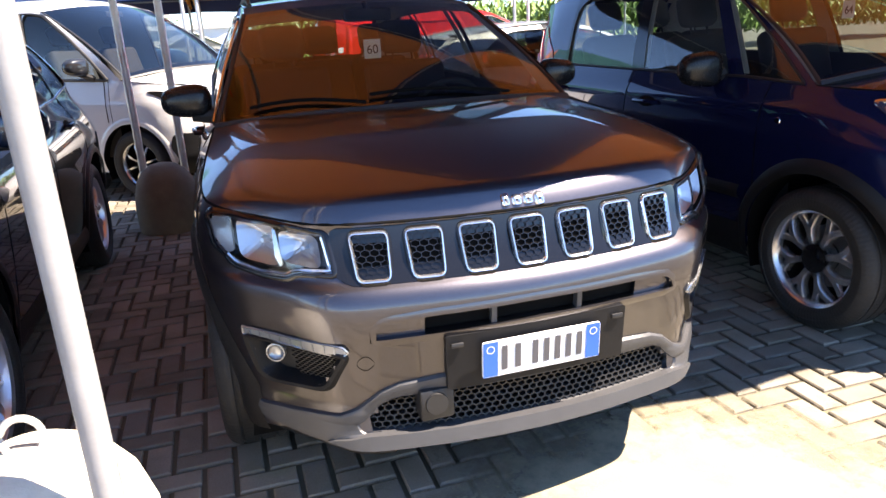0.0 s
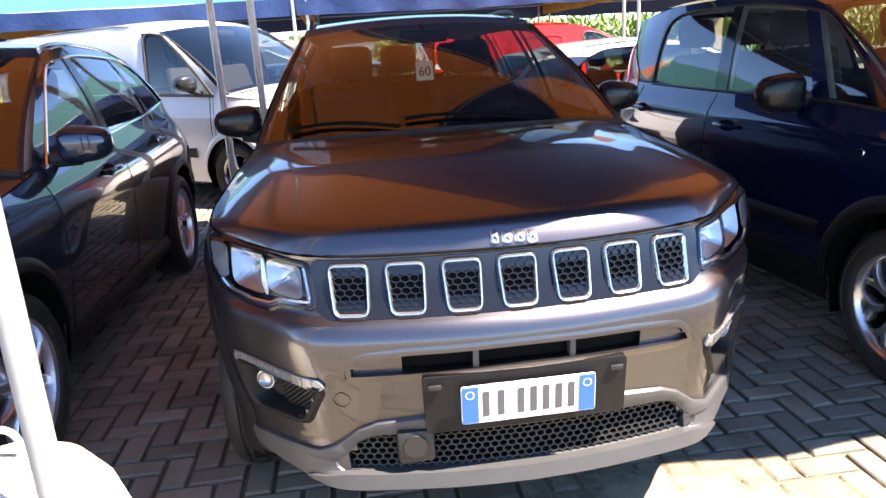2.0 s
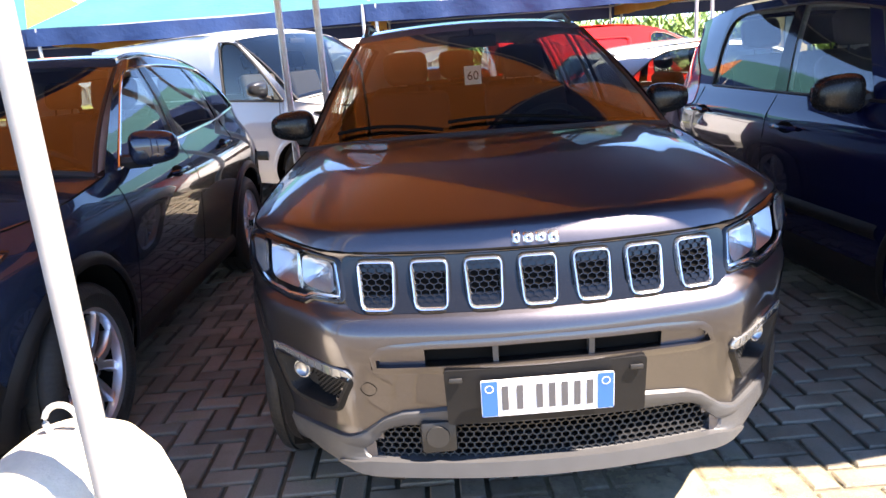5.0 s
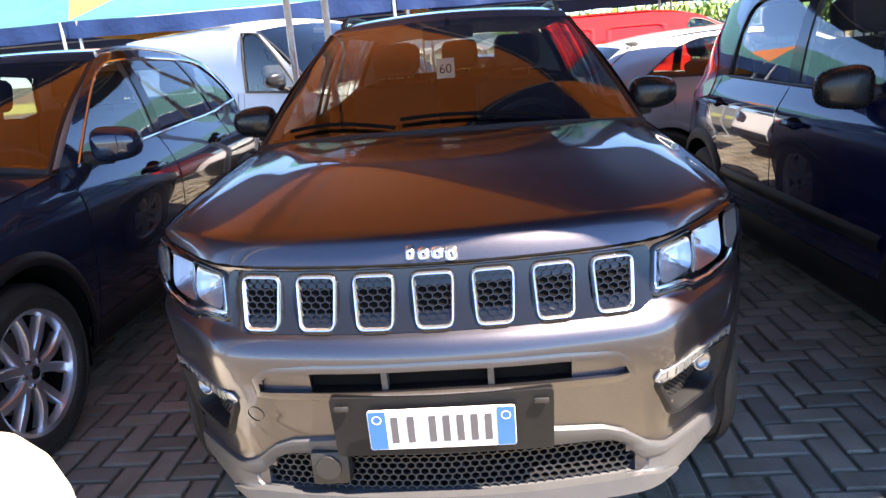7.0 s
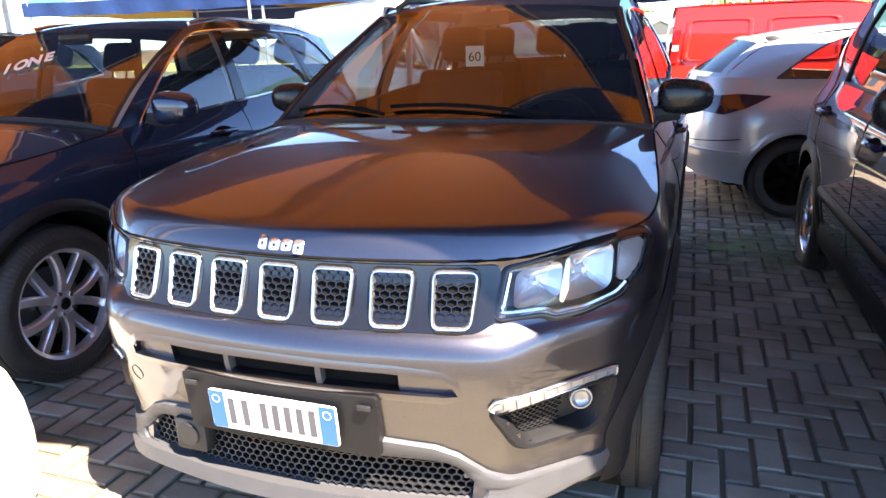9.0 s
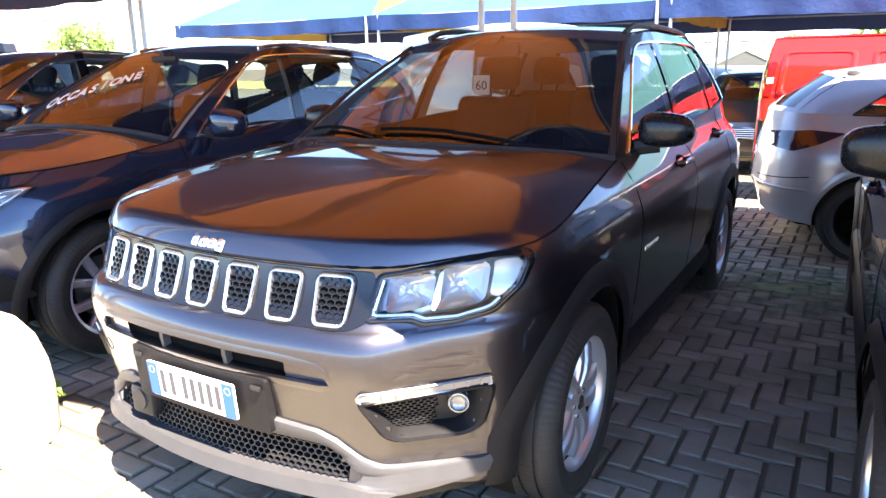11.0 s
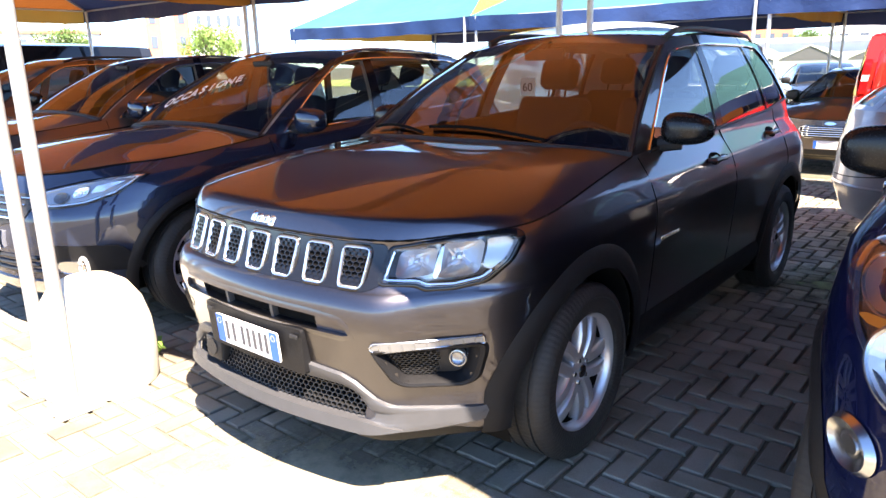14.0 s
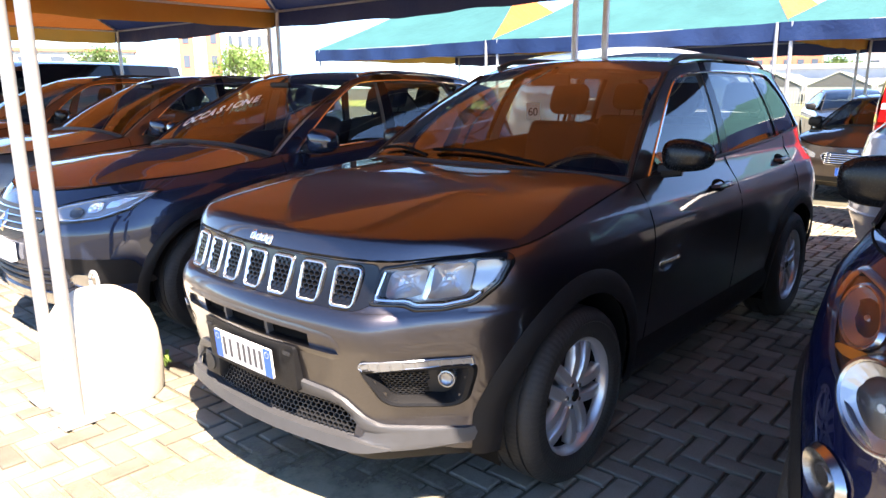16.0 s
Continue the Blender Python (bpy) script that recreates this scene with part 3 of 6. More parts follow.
    def side_fn(yb0, yt0, yb1, yt1, side, lift=0.0, lo=0.0, hi=1.0):
        def fn(s, t):
            t = lerp(lo, hi, t)
            yb, yt = lerp(yb0, yb1, s), lerp(yt0, yt1, s)
            z = lerp(belt_z(S, yb), soft(rz, yt), t)
            x = lerp(belt_x(yb), soft(rx, yt), t) + 0.02 * math.sin(math.pi * t) + lift
            return (side * x, lerp(yb, yt, t) - BOW * (yt - yb) * math.sin(math.pi * t), z)
        return fn

    mats = {"paint": paint_mat, "glass": M_GLASS, "dark": M_GLASSD, "black": M_GLOSSBLACK}
    for side in (1, -1):
        for nm, mk, a, b, c, d in S["pieces"]:
            if mk in ("glass", "dark"):
                ob = part(nm, grid(side_fn(a, b, c, d, side, -0.006, 0.0, 0.91), 8, 6), mats[mk], car, smooth=80)
                ob.visible_shadow = False
                part("cant_rail", grid(side_fn(a, b, c, d, side, 0.0, 0.9, 1.0), 8, 2), paint_mat, car, smooth=60)
            else:
                part(nm, grid(side_fn(a, b, c, d, side), 6, 8), mats[mk], car, smooth=60)
        g = [p for p in S["pieces"] if p[1] in ("glass", "dark")]
        if g:
            on = lambda p, a, b: Vector(side_fn(p[2], p[3], p[4], p[5], side, 0.003)(a, b))
            lowl = [on(p, k / 6, 0.0) for p in g for k in range(7)]
            edge = [on(g[0], 0, 0.9 * k / 12) for k in range(12)] + [on(p, k / 12, 0.9) for p in g for k in range(13)] + [on(g[-1], 1, 0.9 - 0.9 * k / 12) for k in range(1, 13)]
            bend = edge[:]
            for _ in range(S.get("window_round", 14)):
                bend = bend[:1] + [(bend[k - 1] + bend[k] * 2 + bend[k + 1]) / 4 for k in range(1, len(bend) - 1)] + bend[-1:]
            strip = bmesh.new()
            va, vb = [strip.verts.new(p) for p in edge], [strip.verts.new(p) for p in bend]
            for k in range(len(edge) - 1):
                strip.faces.new((va[k], va[k + 1], vb[k + 1], vb[k]))
            part("window_frame", strip, paint_mat, car)
            part("belt_seal", tube(bmesh.new(), lowl, 0.008, 6), S.get("belt_mat", S.get("trim_mat", M_BLACK)), car)
            part("window_trim", tube(bmesh.new(), bend, 0.007, 6), S.get("trim_mat", M_BLACK), car)
        if S.get("lined"):
            for nm, mk, a, b, c, d in S["pieces"]:
                lo = 0.85 if mk in ("glass", "dark") else 0.02
                part("pillar_lining", grid(side_fn(a, b, c, d, side, -0.035, lo, 0.99), 6, 6), M_LINER, car, smooth=60)
    yr0 = roof[S["roof_i"]][0]
    zr0, xr0 = soft(rz, yr0), soft(rx, yr0)
    bow = S.get("screen_bow", 0.1)

    def screen_low(s):
        s = 2 * s - 1
        return Vector((s * sA, lerp(cy0, cy1, s * s), belt_z(S, cy1) + S["hood_rise"] * (1 - abs(s) ** 2.6)))

    def screen_top(s):
        s = 2 * s - 1
        return Vector((s * xr0, yr0 - bow * (1 - s * s), zr0 + S["crown"] * (1 - s * s)))

    def screen(s, t):
        p = screen_low(s).lerp(screen_top(s), t)
        k = 2 * s - 1
        return p + (Vector((0, -0.03, 0.035)) * S.get("screen_bulge", 1.0) * (1 - k ** 4) + Vector((0, -BOW * (yr0 - cy1), 0))) * math.sin(math.pi * t)

    glass_part("windscreen", screen, 20, 12, M_SCREEN, car)
    fr = bmesh.new()
    for side in (0.0, 1.0):
        tube(fr, [Vector(screen(side, t / 10)) for t in range(11)], 0.012, 6, flat=0.7)
    tube(fr, [screen_low(k / 20) + Vector((0, 0.01, 0)) for k in range(21)], 0.02, 6)
    part("screen_seal", fr, M_BLACK, car)
    frit = grid(lambda s, t: screen(lerp(0.02, 0.98, s), lerp(0.0, 0.07, t)) + Vector((0, 0.006, -0.006)), 16, 2)
    part("screen_frit", frit, M_GLOSSBLACK, car)
    ye, ze, xe = roof[S["roof_j"]]

    def roof_pt(s, t):
        k = 2 * s - 1
        y = lerp(yr0, ye, t)
        p = Vector((k * soft(rx, y), y - bow * (1 - k * k) * (1 - t) + 0.05 * (1 - k * k) * t, soft(rz, y) + S["crown"] * (1 - k * k)))
        p.z += S.get("arch_top", 0.015) * math.sin(math.pi * t)
        return p

    part("roof", grid(roof_pt, 16, 16), S.get("roof_mat", paint_mat), car, smooth=70)
    part("headlining", grid(lambda s, t: roof_pt(lerp(0.02, 0.98, s), lerp(0.02, 0.98, t)) + Vector((0, 0, -0.03)), 8, 8), M_LINER, car)
    last = S["pieces"][-1]
    yb_end, yt_end = last[4], last[5]

    def back(s, t):
        k = 2 * s - 1
        xb = belt_x(yb_end)
        low = tail(S, k * xb, belt_z(S, yb_end))
        w, e = xb, S["nr"]
        low.y = min(low.y, 99)
        top = Vector((k * soft(rx, yt_end), ye + 0.05 * (1 - k * k), soft(rz, yt_end) + S["crown"] * (1 - k * k)))
        if abs(k) > 0.999:
            low.y = yb_end
            top.y = yt_end
        p = low.lerp(top, t)
        return p + Vector((0, 0.03, 0)) * math.sin(math.pi * t)

    part("tailgate", grid(lambda s, t: back(s, lerp(0, 0.12, t)), 16, 2), paint_mat, car)
    part("tailgate_frame", grid(lambda s, t: back(s, lerp(0.92, 1.0, t)), 16, 2), paint_mat, car)
    if S.get("solid_back"):
        part("rear_doors", grid(lambda s, t: back(s, lerp(0.12, 0.92, t)), 16, 8), paint_mat, car)
    else:
        glass_part("rear_window", lambda s, t: back(lerp(0.05, 0.95, s), lerp(0.12, 0.92, t)), 14, 6, M_GLASSD, car)
        for e0, e1 in ((0.0, 0.05), (0.95, 1.0)):
            part("rear_pillar", grid(lambda s, t: back(lerp(e0, e1, s), lerp(0.12, 0.92, t)), 2, 6), paint_mat, car)
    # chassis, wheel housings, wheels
    # Plain near-black box fills the body, so openings look dark inside.
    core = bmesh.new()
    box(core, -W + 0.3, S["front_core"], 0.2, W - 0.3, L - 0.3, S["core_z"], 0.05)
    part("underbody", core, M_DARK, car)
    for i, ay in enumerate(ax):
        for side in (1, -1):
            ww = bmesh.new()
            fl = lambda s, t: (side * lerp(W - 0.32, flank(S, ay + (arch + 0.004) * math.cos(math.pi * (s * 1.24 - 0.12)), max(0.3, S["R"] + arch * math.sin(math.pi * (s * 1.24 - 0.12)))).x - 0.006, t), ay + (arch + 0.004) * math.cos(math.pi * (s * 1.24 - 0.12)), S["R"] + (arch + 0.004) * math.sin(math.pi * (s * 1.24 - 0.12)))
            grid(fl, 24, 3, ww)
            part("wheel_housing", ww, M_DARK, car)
            if S.get("clad", 0.03):
                cw = S.get("clad", 0.055)
                cl = bmesh.new()

                def trim_pt(s, t):
                    a = math.pi * lerp(-0.1, 1.1, s)
                    r = lerp(arch - 0.004, arch + cw, t)
                    z = max(S["R"] + r * math.sin(a), tab(S["sill"], ay) - 0.0)
                    y = ay - r * math.cos(a)
                    lift = ((0.016, 0.02, 0.018, 0.002) if S.get("clad") else (0.004, 0.008, 0.006, 0.0005))[round(t * 3)]
                    return flank(S, y, z, lift, side)
                grid(trim_pt, 32, 3, cl)
                part("wheel_arch_trim", cl, M_CLAD if S.get("clad") else paint_mat, car, "black plastic wheel arch trim" if S.get("clad") else "")
            car_wheel(S, car, ay, side, S["style"])
    if S.get("sill_clad"):
        z0, z1 = S["sill_clad"]
        for side in (1, -1):
            sk = grid(lambda s, t: flank(S, lerp(ax[0] + arch + 0.01, ax[1] - arch - 0.01, s), lerp(z0, z1, t), (0.002, 0.018, 0.018, 0.002)[round(t * 3)], side), 20, 3)
            part("sill_trim", sk, M_CLAD, car, "black plastic sill trim")
    # cabin furniture
    if S.get("cabin", True):
        zc = belt_z(S, cy1)
        db = bmesh.new()
        box(db, -sA + 0.04, cy0 + 0.12, zc - 0.25, sA - 0.04, cy1 + 0.38, zc - 0.02, 0.06)
        part("dashboard", db, M_TRIM, car)
        sw = bmesh.new()
        c = Vector((0.36, cy1 + 0.5, zc - 0.08))
        tilt = Matrix.Translation(c) @ Matrix.Rotation(radians(-65), 4, "X")
        ring = [tilt @ Vector((0.185 * math.cos(a * math.tau / 24), 0.185 * math.sin(a * math.tau / 24), 0)) for a in range(25)]
        tube(sw, ring, 0.015, 8)
        box(sw, -0.17, -0.02, -0.02, 0.17, 0.03, 0.02, 0.008, tilt)
        part("steering_wheel", sw, M_TRIM, car)
        ys = S.get("seat_y", cy1 + 1.15)
        sz = S.get("seat_z", 0.55)
        for x in (-0.36, 0.36):
            car_seat(car, x, ys, sz)
        if S.get("rear_seats", True):
            for x in (-0.42, 0.0, 0.42):
                car_seat(car, x, ys + 0.95, sz + 0.03, 0.42, 0.6, 20)
        for side in (1, -1):
            dt = grid(lambda s, t: (side * (belt_x(lerp(cy1 + 0.15, yb_end - 0.5, s)) - 0.05), lerp(cy1 + 0.15, yb_end - 0.5, s), lerp(0.4, belt_z(S, lerp(cy1 + 0.15, yb_end - 0.5, s)) + 0.0, t)), 10, 2)
            part("door_lining", dt, M_TRIM, car)
        rm = bmesh.new()
        box(rm, -0.12, yr0 - 0.16, zr0 - 0.06, 0.12, yr0 - 0.13, zr0 + 0.0, 0.012)
        tube(rm, [(0, yr0 - 0.14, zr0 - 0.01), (0, yr0 - 0.08, zr0 + 0.03)], 0.012)
        part("interior_mirror", rm, M_TRIM, car)
    # door mirrors
    if S.get("mirrors", True):
        for side in (1, -1):
            cx, cyy, cz = S["mirror"]
            mr = bmesh.new()
            made_v = bmesh.ops.create_uvsphere(mr, u_segments=20, v_segments=12, radius=1.0)["verts"]
            for v in made_v:
                q = v.co.copy()
                q = Vector(tuple(math.copysign(abs(k) ** S.get("mirror_square", 0.62), k) for k in q))
                hy = 0.075 * (1.0 if q.y < 0 else 0.35)
                ms = S.get("mirror_size", 1.0)
                v.co = Vector((side * (cx + 0.108 * q.x), cyy + hy * q.y + 0.02 * (q.x + 1), cz + (0.08 - 0.012 * q.x) * q.z * ms))
            hs = part("door_mirror", mr, S.get("mirror_mat", M_BLACK), car, smooth=60)
            gl = bmesh.new()
            ring = [(side * (cx + 0.098 * math.copysign(abs(math.cos(a)) ** 0.6, math.cos(a))), cyy + 0.032 + 0.02 * (math.cos(a) + 1), cz + 0.058 * math.copysign(abs(math.sin(a)) ** 0.6, math.sin(a))) for a in (k * math.tau / 20 for k in range(20))]
            gl.faces.new([gl.verts.new(p) for p in ring])
            part("mirror_glass", gl, M_CHROME, hs)
            ar = bmesh.new()
            bx = belt_x(cyy) - 0.01
            tube(ar, [(side * bx, cyy - 0.02, belt_z(S, cyy) + 0.01), (side * (cx - 0.02), cyy, cz - 0.06)], [0.035, 0.03], 8)
            part("mirror_arm", ar, M_BLACK, hs)
    # door handles
    hm = S.get("handle_mat", paint_mat)
    for side in (1, -1):
        for hy, hz in S.get("handles", ()):
            hb = bmesh.new()
            p = [flank(S, hy + dy, hz + 0.004 * (1 - abs(dy) / 0.1), lf, side) for dy, lf in ((-0.105, 0.0), (-0.085, 0.03), (0, 0.042), (0.085, 0.03), (0.105, 0.0))]
            tube(hb, p, [0.012, 0.014, 0.014, 0.014, 0.012], 8)
            h = part("door_handle", hb, hm, car)
            cup = bmesh.new()
            cup.faces.new([cup.verts.new(flank(S, hy + 0.085 * math.cos(a), hz + 0.03 * math.sin(a), 0.002, side)) for a in (k * math.tau / 18 for k in range(18))])
            part("handle_cup", cup, M_DARK, h)
    # roof rails
    if S.get("rails"):
        for side in (1, -1):
            rl = bmesh.new()
            pts_r = []
            for k in range(13):
                t = k / 12
                y = lerp(yr0 + 0.12, ye - 0.25, t)
                lift = S["rails"] * min(1, math.sin(math.pi * min(max(t, 0.0), 1.0)) * 4)
                pts_r.append((side * (soft(rx, y) - 0.03), y, soft(rz, y) + 0.012 + lift))
            tube(rl, pts_r, S.get("rail_r", 0.013), 8, flat=1.2)
            part("roof_rail", rl, S.get("rail_mat", M_BLACK), car)
    car.matrix_world = m
    return car, hood_pt, screen, side_fn


def spec(**k):
    """Measures of a family SUV; a car names what differs."""
    S = dict(w=0.91, L=4.38, Df=0.75, nf=2.3, Dr=0.6, nr=2.6, R=0.34, tw=0.225, rim=0.225, track=0.775, ax0=0.87, ax1=3.5, doors=(1.42, 2.38, 3.42), seam_z=0.32,
             bumper_top=0.78, nose_y=0.3, inset=[(0.2, 0.06), (0.3, 0.03), (0.5, 0.005), (0.75, 0.0), (0.9, 0.012), (1.0, 0.04), (1.1, 0.11), (1.25, 0.14)],
             front=[(0.2, 0.12), (0.3, 0.02), (0.6, 0.0), (0.8, 0.05), (1.0, 0.15), (1.1, 0.2)], rear=[(0.3, 0.08), (0.5, 0.0), (0.8, 0.03), (1.2, 0.12)],
             sill=[(0, 0.22), (0.6, 0.26), (4, 0.26), (4.4, 0.32)], belt=[(0.1, 0.96), (0.5, 0.985), (1.4, 1.09), (2.2, 1.125), (3.4, 1.17), (4.4, 1.2)],
             cowl_x=0.79, cowl_y=1.2, cowl_side_y=1.4, hood_rise=0.05, roof=[(1.4, 1.09, 0.79), (2.13, 1.565, 0.61), (2.6, 1.605, 0.62), (3.4, 1.59, 0.61), (4.0, 1.54, 0.58), (4.25, 1.5, 0.56)],
             roof_i=1, roof_j=4, crown=0.035, pieces=[], style=(5, 0.022, (0.2, 0.12), True), front_core=0.35, core_z=0.85, mirror=(0.9, 1.7, 1.16), handles=())
    S.update(k)
    return S


# ---- ground ----
PAVER = 0.105
GROUND_X, GROUND_Y = (-12.0, 9.0), (-6.5, 14.0)
PAVE_AT = (-0.994, -0.055)


def paving_material(name, colour):
    m, nt, b = material(name)
    info, geo = nt.nodes.new("ShaderNodeObjectInfo"), nt.nodes.new("ShaderNodeNewGeometry")
    add = nt.nodes.new("ShaderNodeMath")
    add.operation = "ADD"
    nt.links.new(info.outputs["Random"], add.inputs[0])
    nt.links.new(geo.outputs["Random Per Island"], add.inputs[1])
    fr = nt.nodes.new("ShaderNodeMath")
    fr.operation = "FRACT"
    nt.links.new(add.outputs[0], fr.inputs[0])
    r = ramp(nt, fr.outputs[0], [(0.0, [v * 0.68 for v in colour]), (0.5, colour), (1.0, [v * 1.25 for v in colour])])
    g = nt.nodes.new("ShaderNodeTexNoise")
    g.inputs["Scale"].default_value, g.inputs["Detail"].default_value = 3.0, 8.0
    nt.links.new(geo.outputs["Position"], g.inputs["Vector"])
    stain = ramp(nt, g.outputs[0], [(0.3, (0.62, 0.58, 0.5)), (0.5, (0.96, 0.93, 0.88)), (0.62, (1, 1, 1)), (0.74, (0.82, 0.9, 0.68))])
    f = nt.nodes.new("ShaderNodeTexNoise")
    f.inputs["Scale"].default_value, f.inputs["Detail"].default_value = 260.0, 3.0
    nt.links.new(geo.outputs["Position"], f.inputs["Vector"])
    grain = ramp(nt, f.outputs[0], [(0.3, (0.8, 0.8, 0.8)), (0.7, (1.1, 1.1, 1.1))])
    x1, x2 = nt.nodes.new("ShaderNodeMixRGB"), nt.nodes.new("ShaderNodeMixRGB")
    for x in (x1, x2):
        x.blend_type = "MULTIPLY"
        x.inputs[0].default_value = 1.0
    nt.links.new(r.outputs[0], x1.inputs[1])
    nt.links.new(stain.outputs[0], x1.inputs[2])
    nt.links.new(x1.outputs[0], x2.inputs[1])
    nt.links.new(grain.outputs[0], x2.inputs[2])
    nt.links.new(x2.outputs[0], b.inputs["Base Color"])
    b.inputs["Roughness"].default_value = 0.85
    bp = nt.nodes.new("ShaderNodeBump")
    bp.inputs["Strength"].default_value, bp.inputs["Distance"].default_value = 0.4, 0.003
    nt.links.new(f.outputs[0], bp.inputs["Height"])
    nt.links.new(bp.outputs[0], b.inputs["Normal"])
    return m


M_PAVER = paving_material("concrete_paver", (0.215, 0.194, 0.16))
M_SAND = plain("moss_to_sunlit_sand_soil", (0.085, 0.08, 0.055), 0.95, 0.0, 0.45, 3, 0.5, 200)
# Moss and sand tints are parted at the canopy's shade edge, painting sunlit joints.
sn_t = M_SAND.node_tree
spot, parted, edge_y, grain_, blend_ = (sn_t.nodes.new(k) for k in ("ShaderNodeNewGeometry", "ShaderNodeSeparateXYZ", "ShaderNodeMapRange", "ShaderNodeMath", "ShaderNodeMixRGB"))
sn_t.links.new(spot.outputs["Position"], parted.inputs[0])
grain_.operation, grain_.inputs[1].default_value = "MULTIPLY_ADD", 1.6
sn_t.links.new(noise_to(sn_t, 2.0, 6.0).outputs[0], grain_.inputs[0])
sn_t.links.new(parted.outputs[1], grain_.inputs[2])
edge_y.inputs[1].default_value, edge_y.inputs[2].default_value = 1.3, 0.3
sn_t.links.new(grain_.outputs[0], edge_y.inputs[0])
soil_in = sn_t.nodes["Principled BSDF"].inputs["Base Color"]
sn_t.links.new(soil_in.links[0].from_socket, blend_.inputs[1])
blend_.inputs[2].default_value = (0.22, 0.19, 0.12, 1)
sn_t.links.new(edge_y.outputs[0], blend_.inputs[0])
sn_t.links.new(blend_.outputs[0], soil_in)
LEVELS = [(7.6, 0.0), (9.5, -0.15), (15.5, -0.13), (20.0, 0.0)]          # the lot dips a little under the second canopies
ROWS = [-540, -200, -60, -20, -8, 0, 8, 9, 10.6, 13, 15.5, 17, 20, 30, 45, 70, 120, 200, 400, 660]
gb = grid(lambda s, t: (lerp(-600, 600, s), ROWS[round(t * 19)], tab(LEVELS, ROWS[round(t * 19)]) - 0.012), 40, 19)
ground = tagged(part("ground", gb, M_SAND), "mossy soil under and beyond the pavers, painted as paler sand at the sunlit front", "ground", kind="structure")


# ---- canopies ----
def canopy(x0, x1, y0, y1, eave, apex, faces, label, valance=(), half_ridge=0.02):
    """A hipped cloth roof on slim poles; faces name the cloth for front, right, back, left."""
    top = tagged(new("canopy"), label, "canopy", "shade canopies")
    rx0, rx1, ym = (x0 + x1) / 2 - half_ridge, (x0 + x1) / 2 + half_ridge, (y0 + y1) / 2
    over = 0.15
    cor = [Vector(p) for p in ((x0, y0, eave), (x1, y0, eave), (x1, y1, eave), (x0, y1, eave))]
    hem = [Vector(p) for p in ((x0 - over, y0 - 0.02, eave), (x1 + over, y0 - 0.02, eave), (x1 + over, y1 + 0.02, eave), (x0 - over, y1 + 0.02, eave))]
    rl, rr = Vector((rx0, ym, apex)), Vector((rx1, ym, apex))
    ridge = [(rl, rr), (rr, rr), (rr, rl), (rl, rl)]
    for k, mat in enumerate(faces):
        a, b = hem[k], hem[(k + 1) % 4]
        ra, rb = ridge[k]

        def fn(s, t):
            p = a.lerp(b, s).lerp(ra.lerp(rb, s), t)
            p.z -= 0.10 * math.sin(math.pi * t) * (0.4 + 0.6 * math.sin(math.pi * s)) + 0.03 * math.sin(math.pi * s) * (1 - t)
            p.z += 0.004 * math.sin(s * 19 + k) * (1 - t)
            return p
        part("roof_cloth", grid(fn, 48, 12), mat, top)
        for nm, mk, drop in valance:
            if nm == k:
                out = Vector((0, -0.004, 0)) if k == 0 else Vector((0, 0.004, 0)) if k == 2 else Vector((0.004, 0, 0)) if k == 1 else Vector((-0.004, 0, 0))
                v = grid(lambda s, t: fn(s, 0) + out * 6 * t * math.sin(s * 37) + Vector((0, 0, -drop * t * (1 + 0.03 * math.sin(s * 17) + 0.02 * math.sin(s * 41)))), 48, 3)
                part("valance", v, mk, top)
    rails = bmesh.new()
    for a, b in zip(cor, cor[1:] + cor[:1]):
        tube(rails, [a + Vector((0, 0, -0.03)), b + Vector((0, 0, -0.03))], 0.017, 8)
    for a in cor:
        tube(rails, [a + Vector((0, 0, -0.03)), (rl if a.x < (x0 + x1) / 2 else rr) + Vector((0, 0, -0.13))], 0.015, 8)
    part("roof_frame", rails, M_POLE, top)
    for k, p in enumerate(cor):
        pl = tube(bmesh.new(), [(p.x, p.y, tab(LEVELS, p.y)), (p.x, p.y, eave)], 0.03 if y0 < 1 else 0.026, 14)
        part("pole", pl, M_POLEW if p.y < 1 else M_POLE, top)
        bp = box(bmesh.new(), p.x - 0.09, p.y - 0.09, 0.0, p.x + 0.09, p.y + 0.09, 0.008, 0.002)
        part("base_plate", bp, M_POLE, top).location.z = tab(LEVELS, p.y) + 0.002
    return top


EAVE, APEX = 2.5, 3.2
HEMS = ((0, M_NAVYCLOTH, 0.22), (1, M_HEM, 0.22), (2, M_NAVYCLOTH, 0.22), (3, M_HEM, 0.22))
canopy(-1.107, 3.55, -0.195, 4.56, EAVE, APEX, (M_NAVYCLOTH, M_ORANGE, M_NAVYCLOTH, M_ORANGE), "orange and navy cloth canopy on slim poles over parked cars", HEMS)
canopy(-6.0, -1.43, -0.18, 4.58, EAVE, APEX, (M_NAVYCLOTH, M_ORANGE, M_NAVYCLOTH, M_ORANGE), "orange and navy cloth canopy on slim poles over parked cars", HEMS)
canopy(-10.7, -6.2, -0.18, 4.58, EAVE, APEX, (M_NAVYCLOTH, M_ORANGE, M_NAVYCLOTH, M_ORANGE), "orange and navy cloth canopy on slim metal poles at a row end, right one an added sun block", HEMS)
# Unseen canopy, added to keep the sun off the cars to its left.
canopy(3.8, 8.4, -0.18, 4.58, EAVE, APEX, (M_NAVYCLOTH, M_ORANGE, M_NAVYCLOTH, M_ORANGE), "orange and navy cloth canopy on slim metal poles at a row end, right one an added sun block", HEMS)
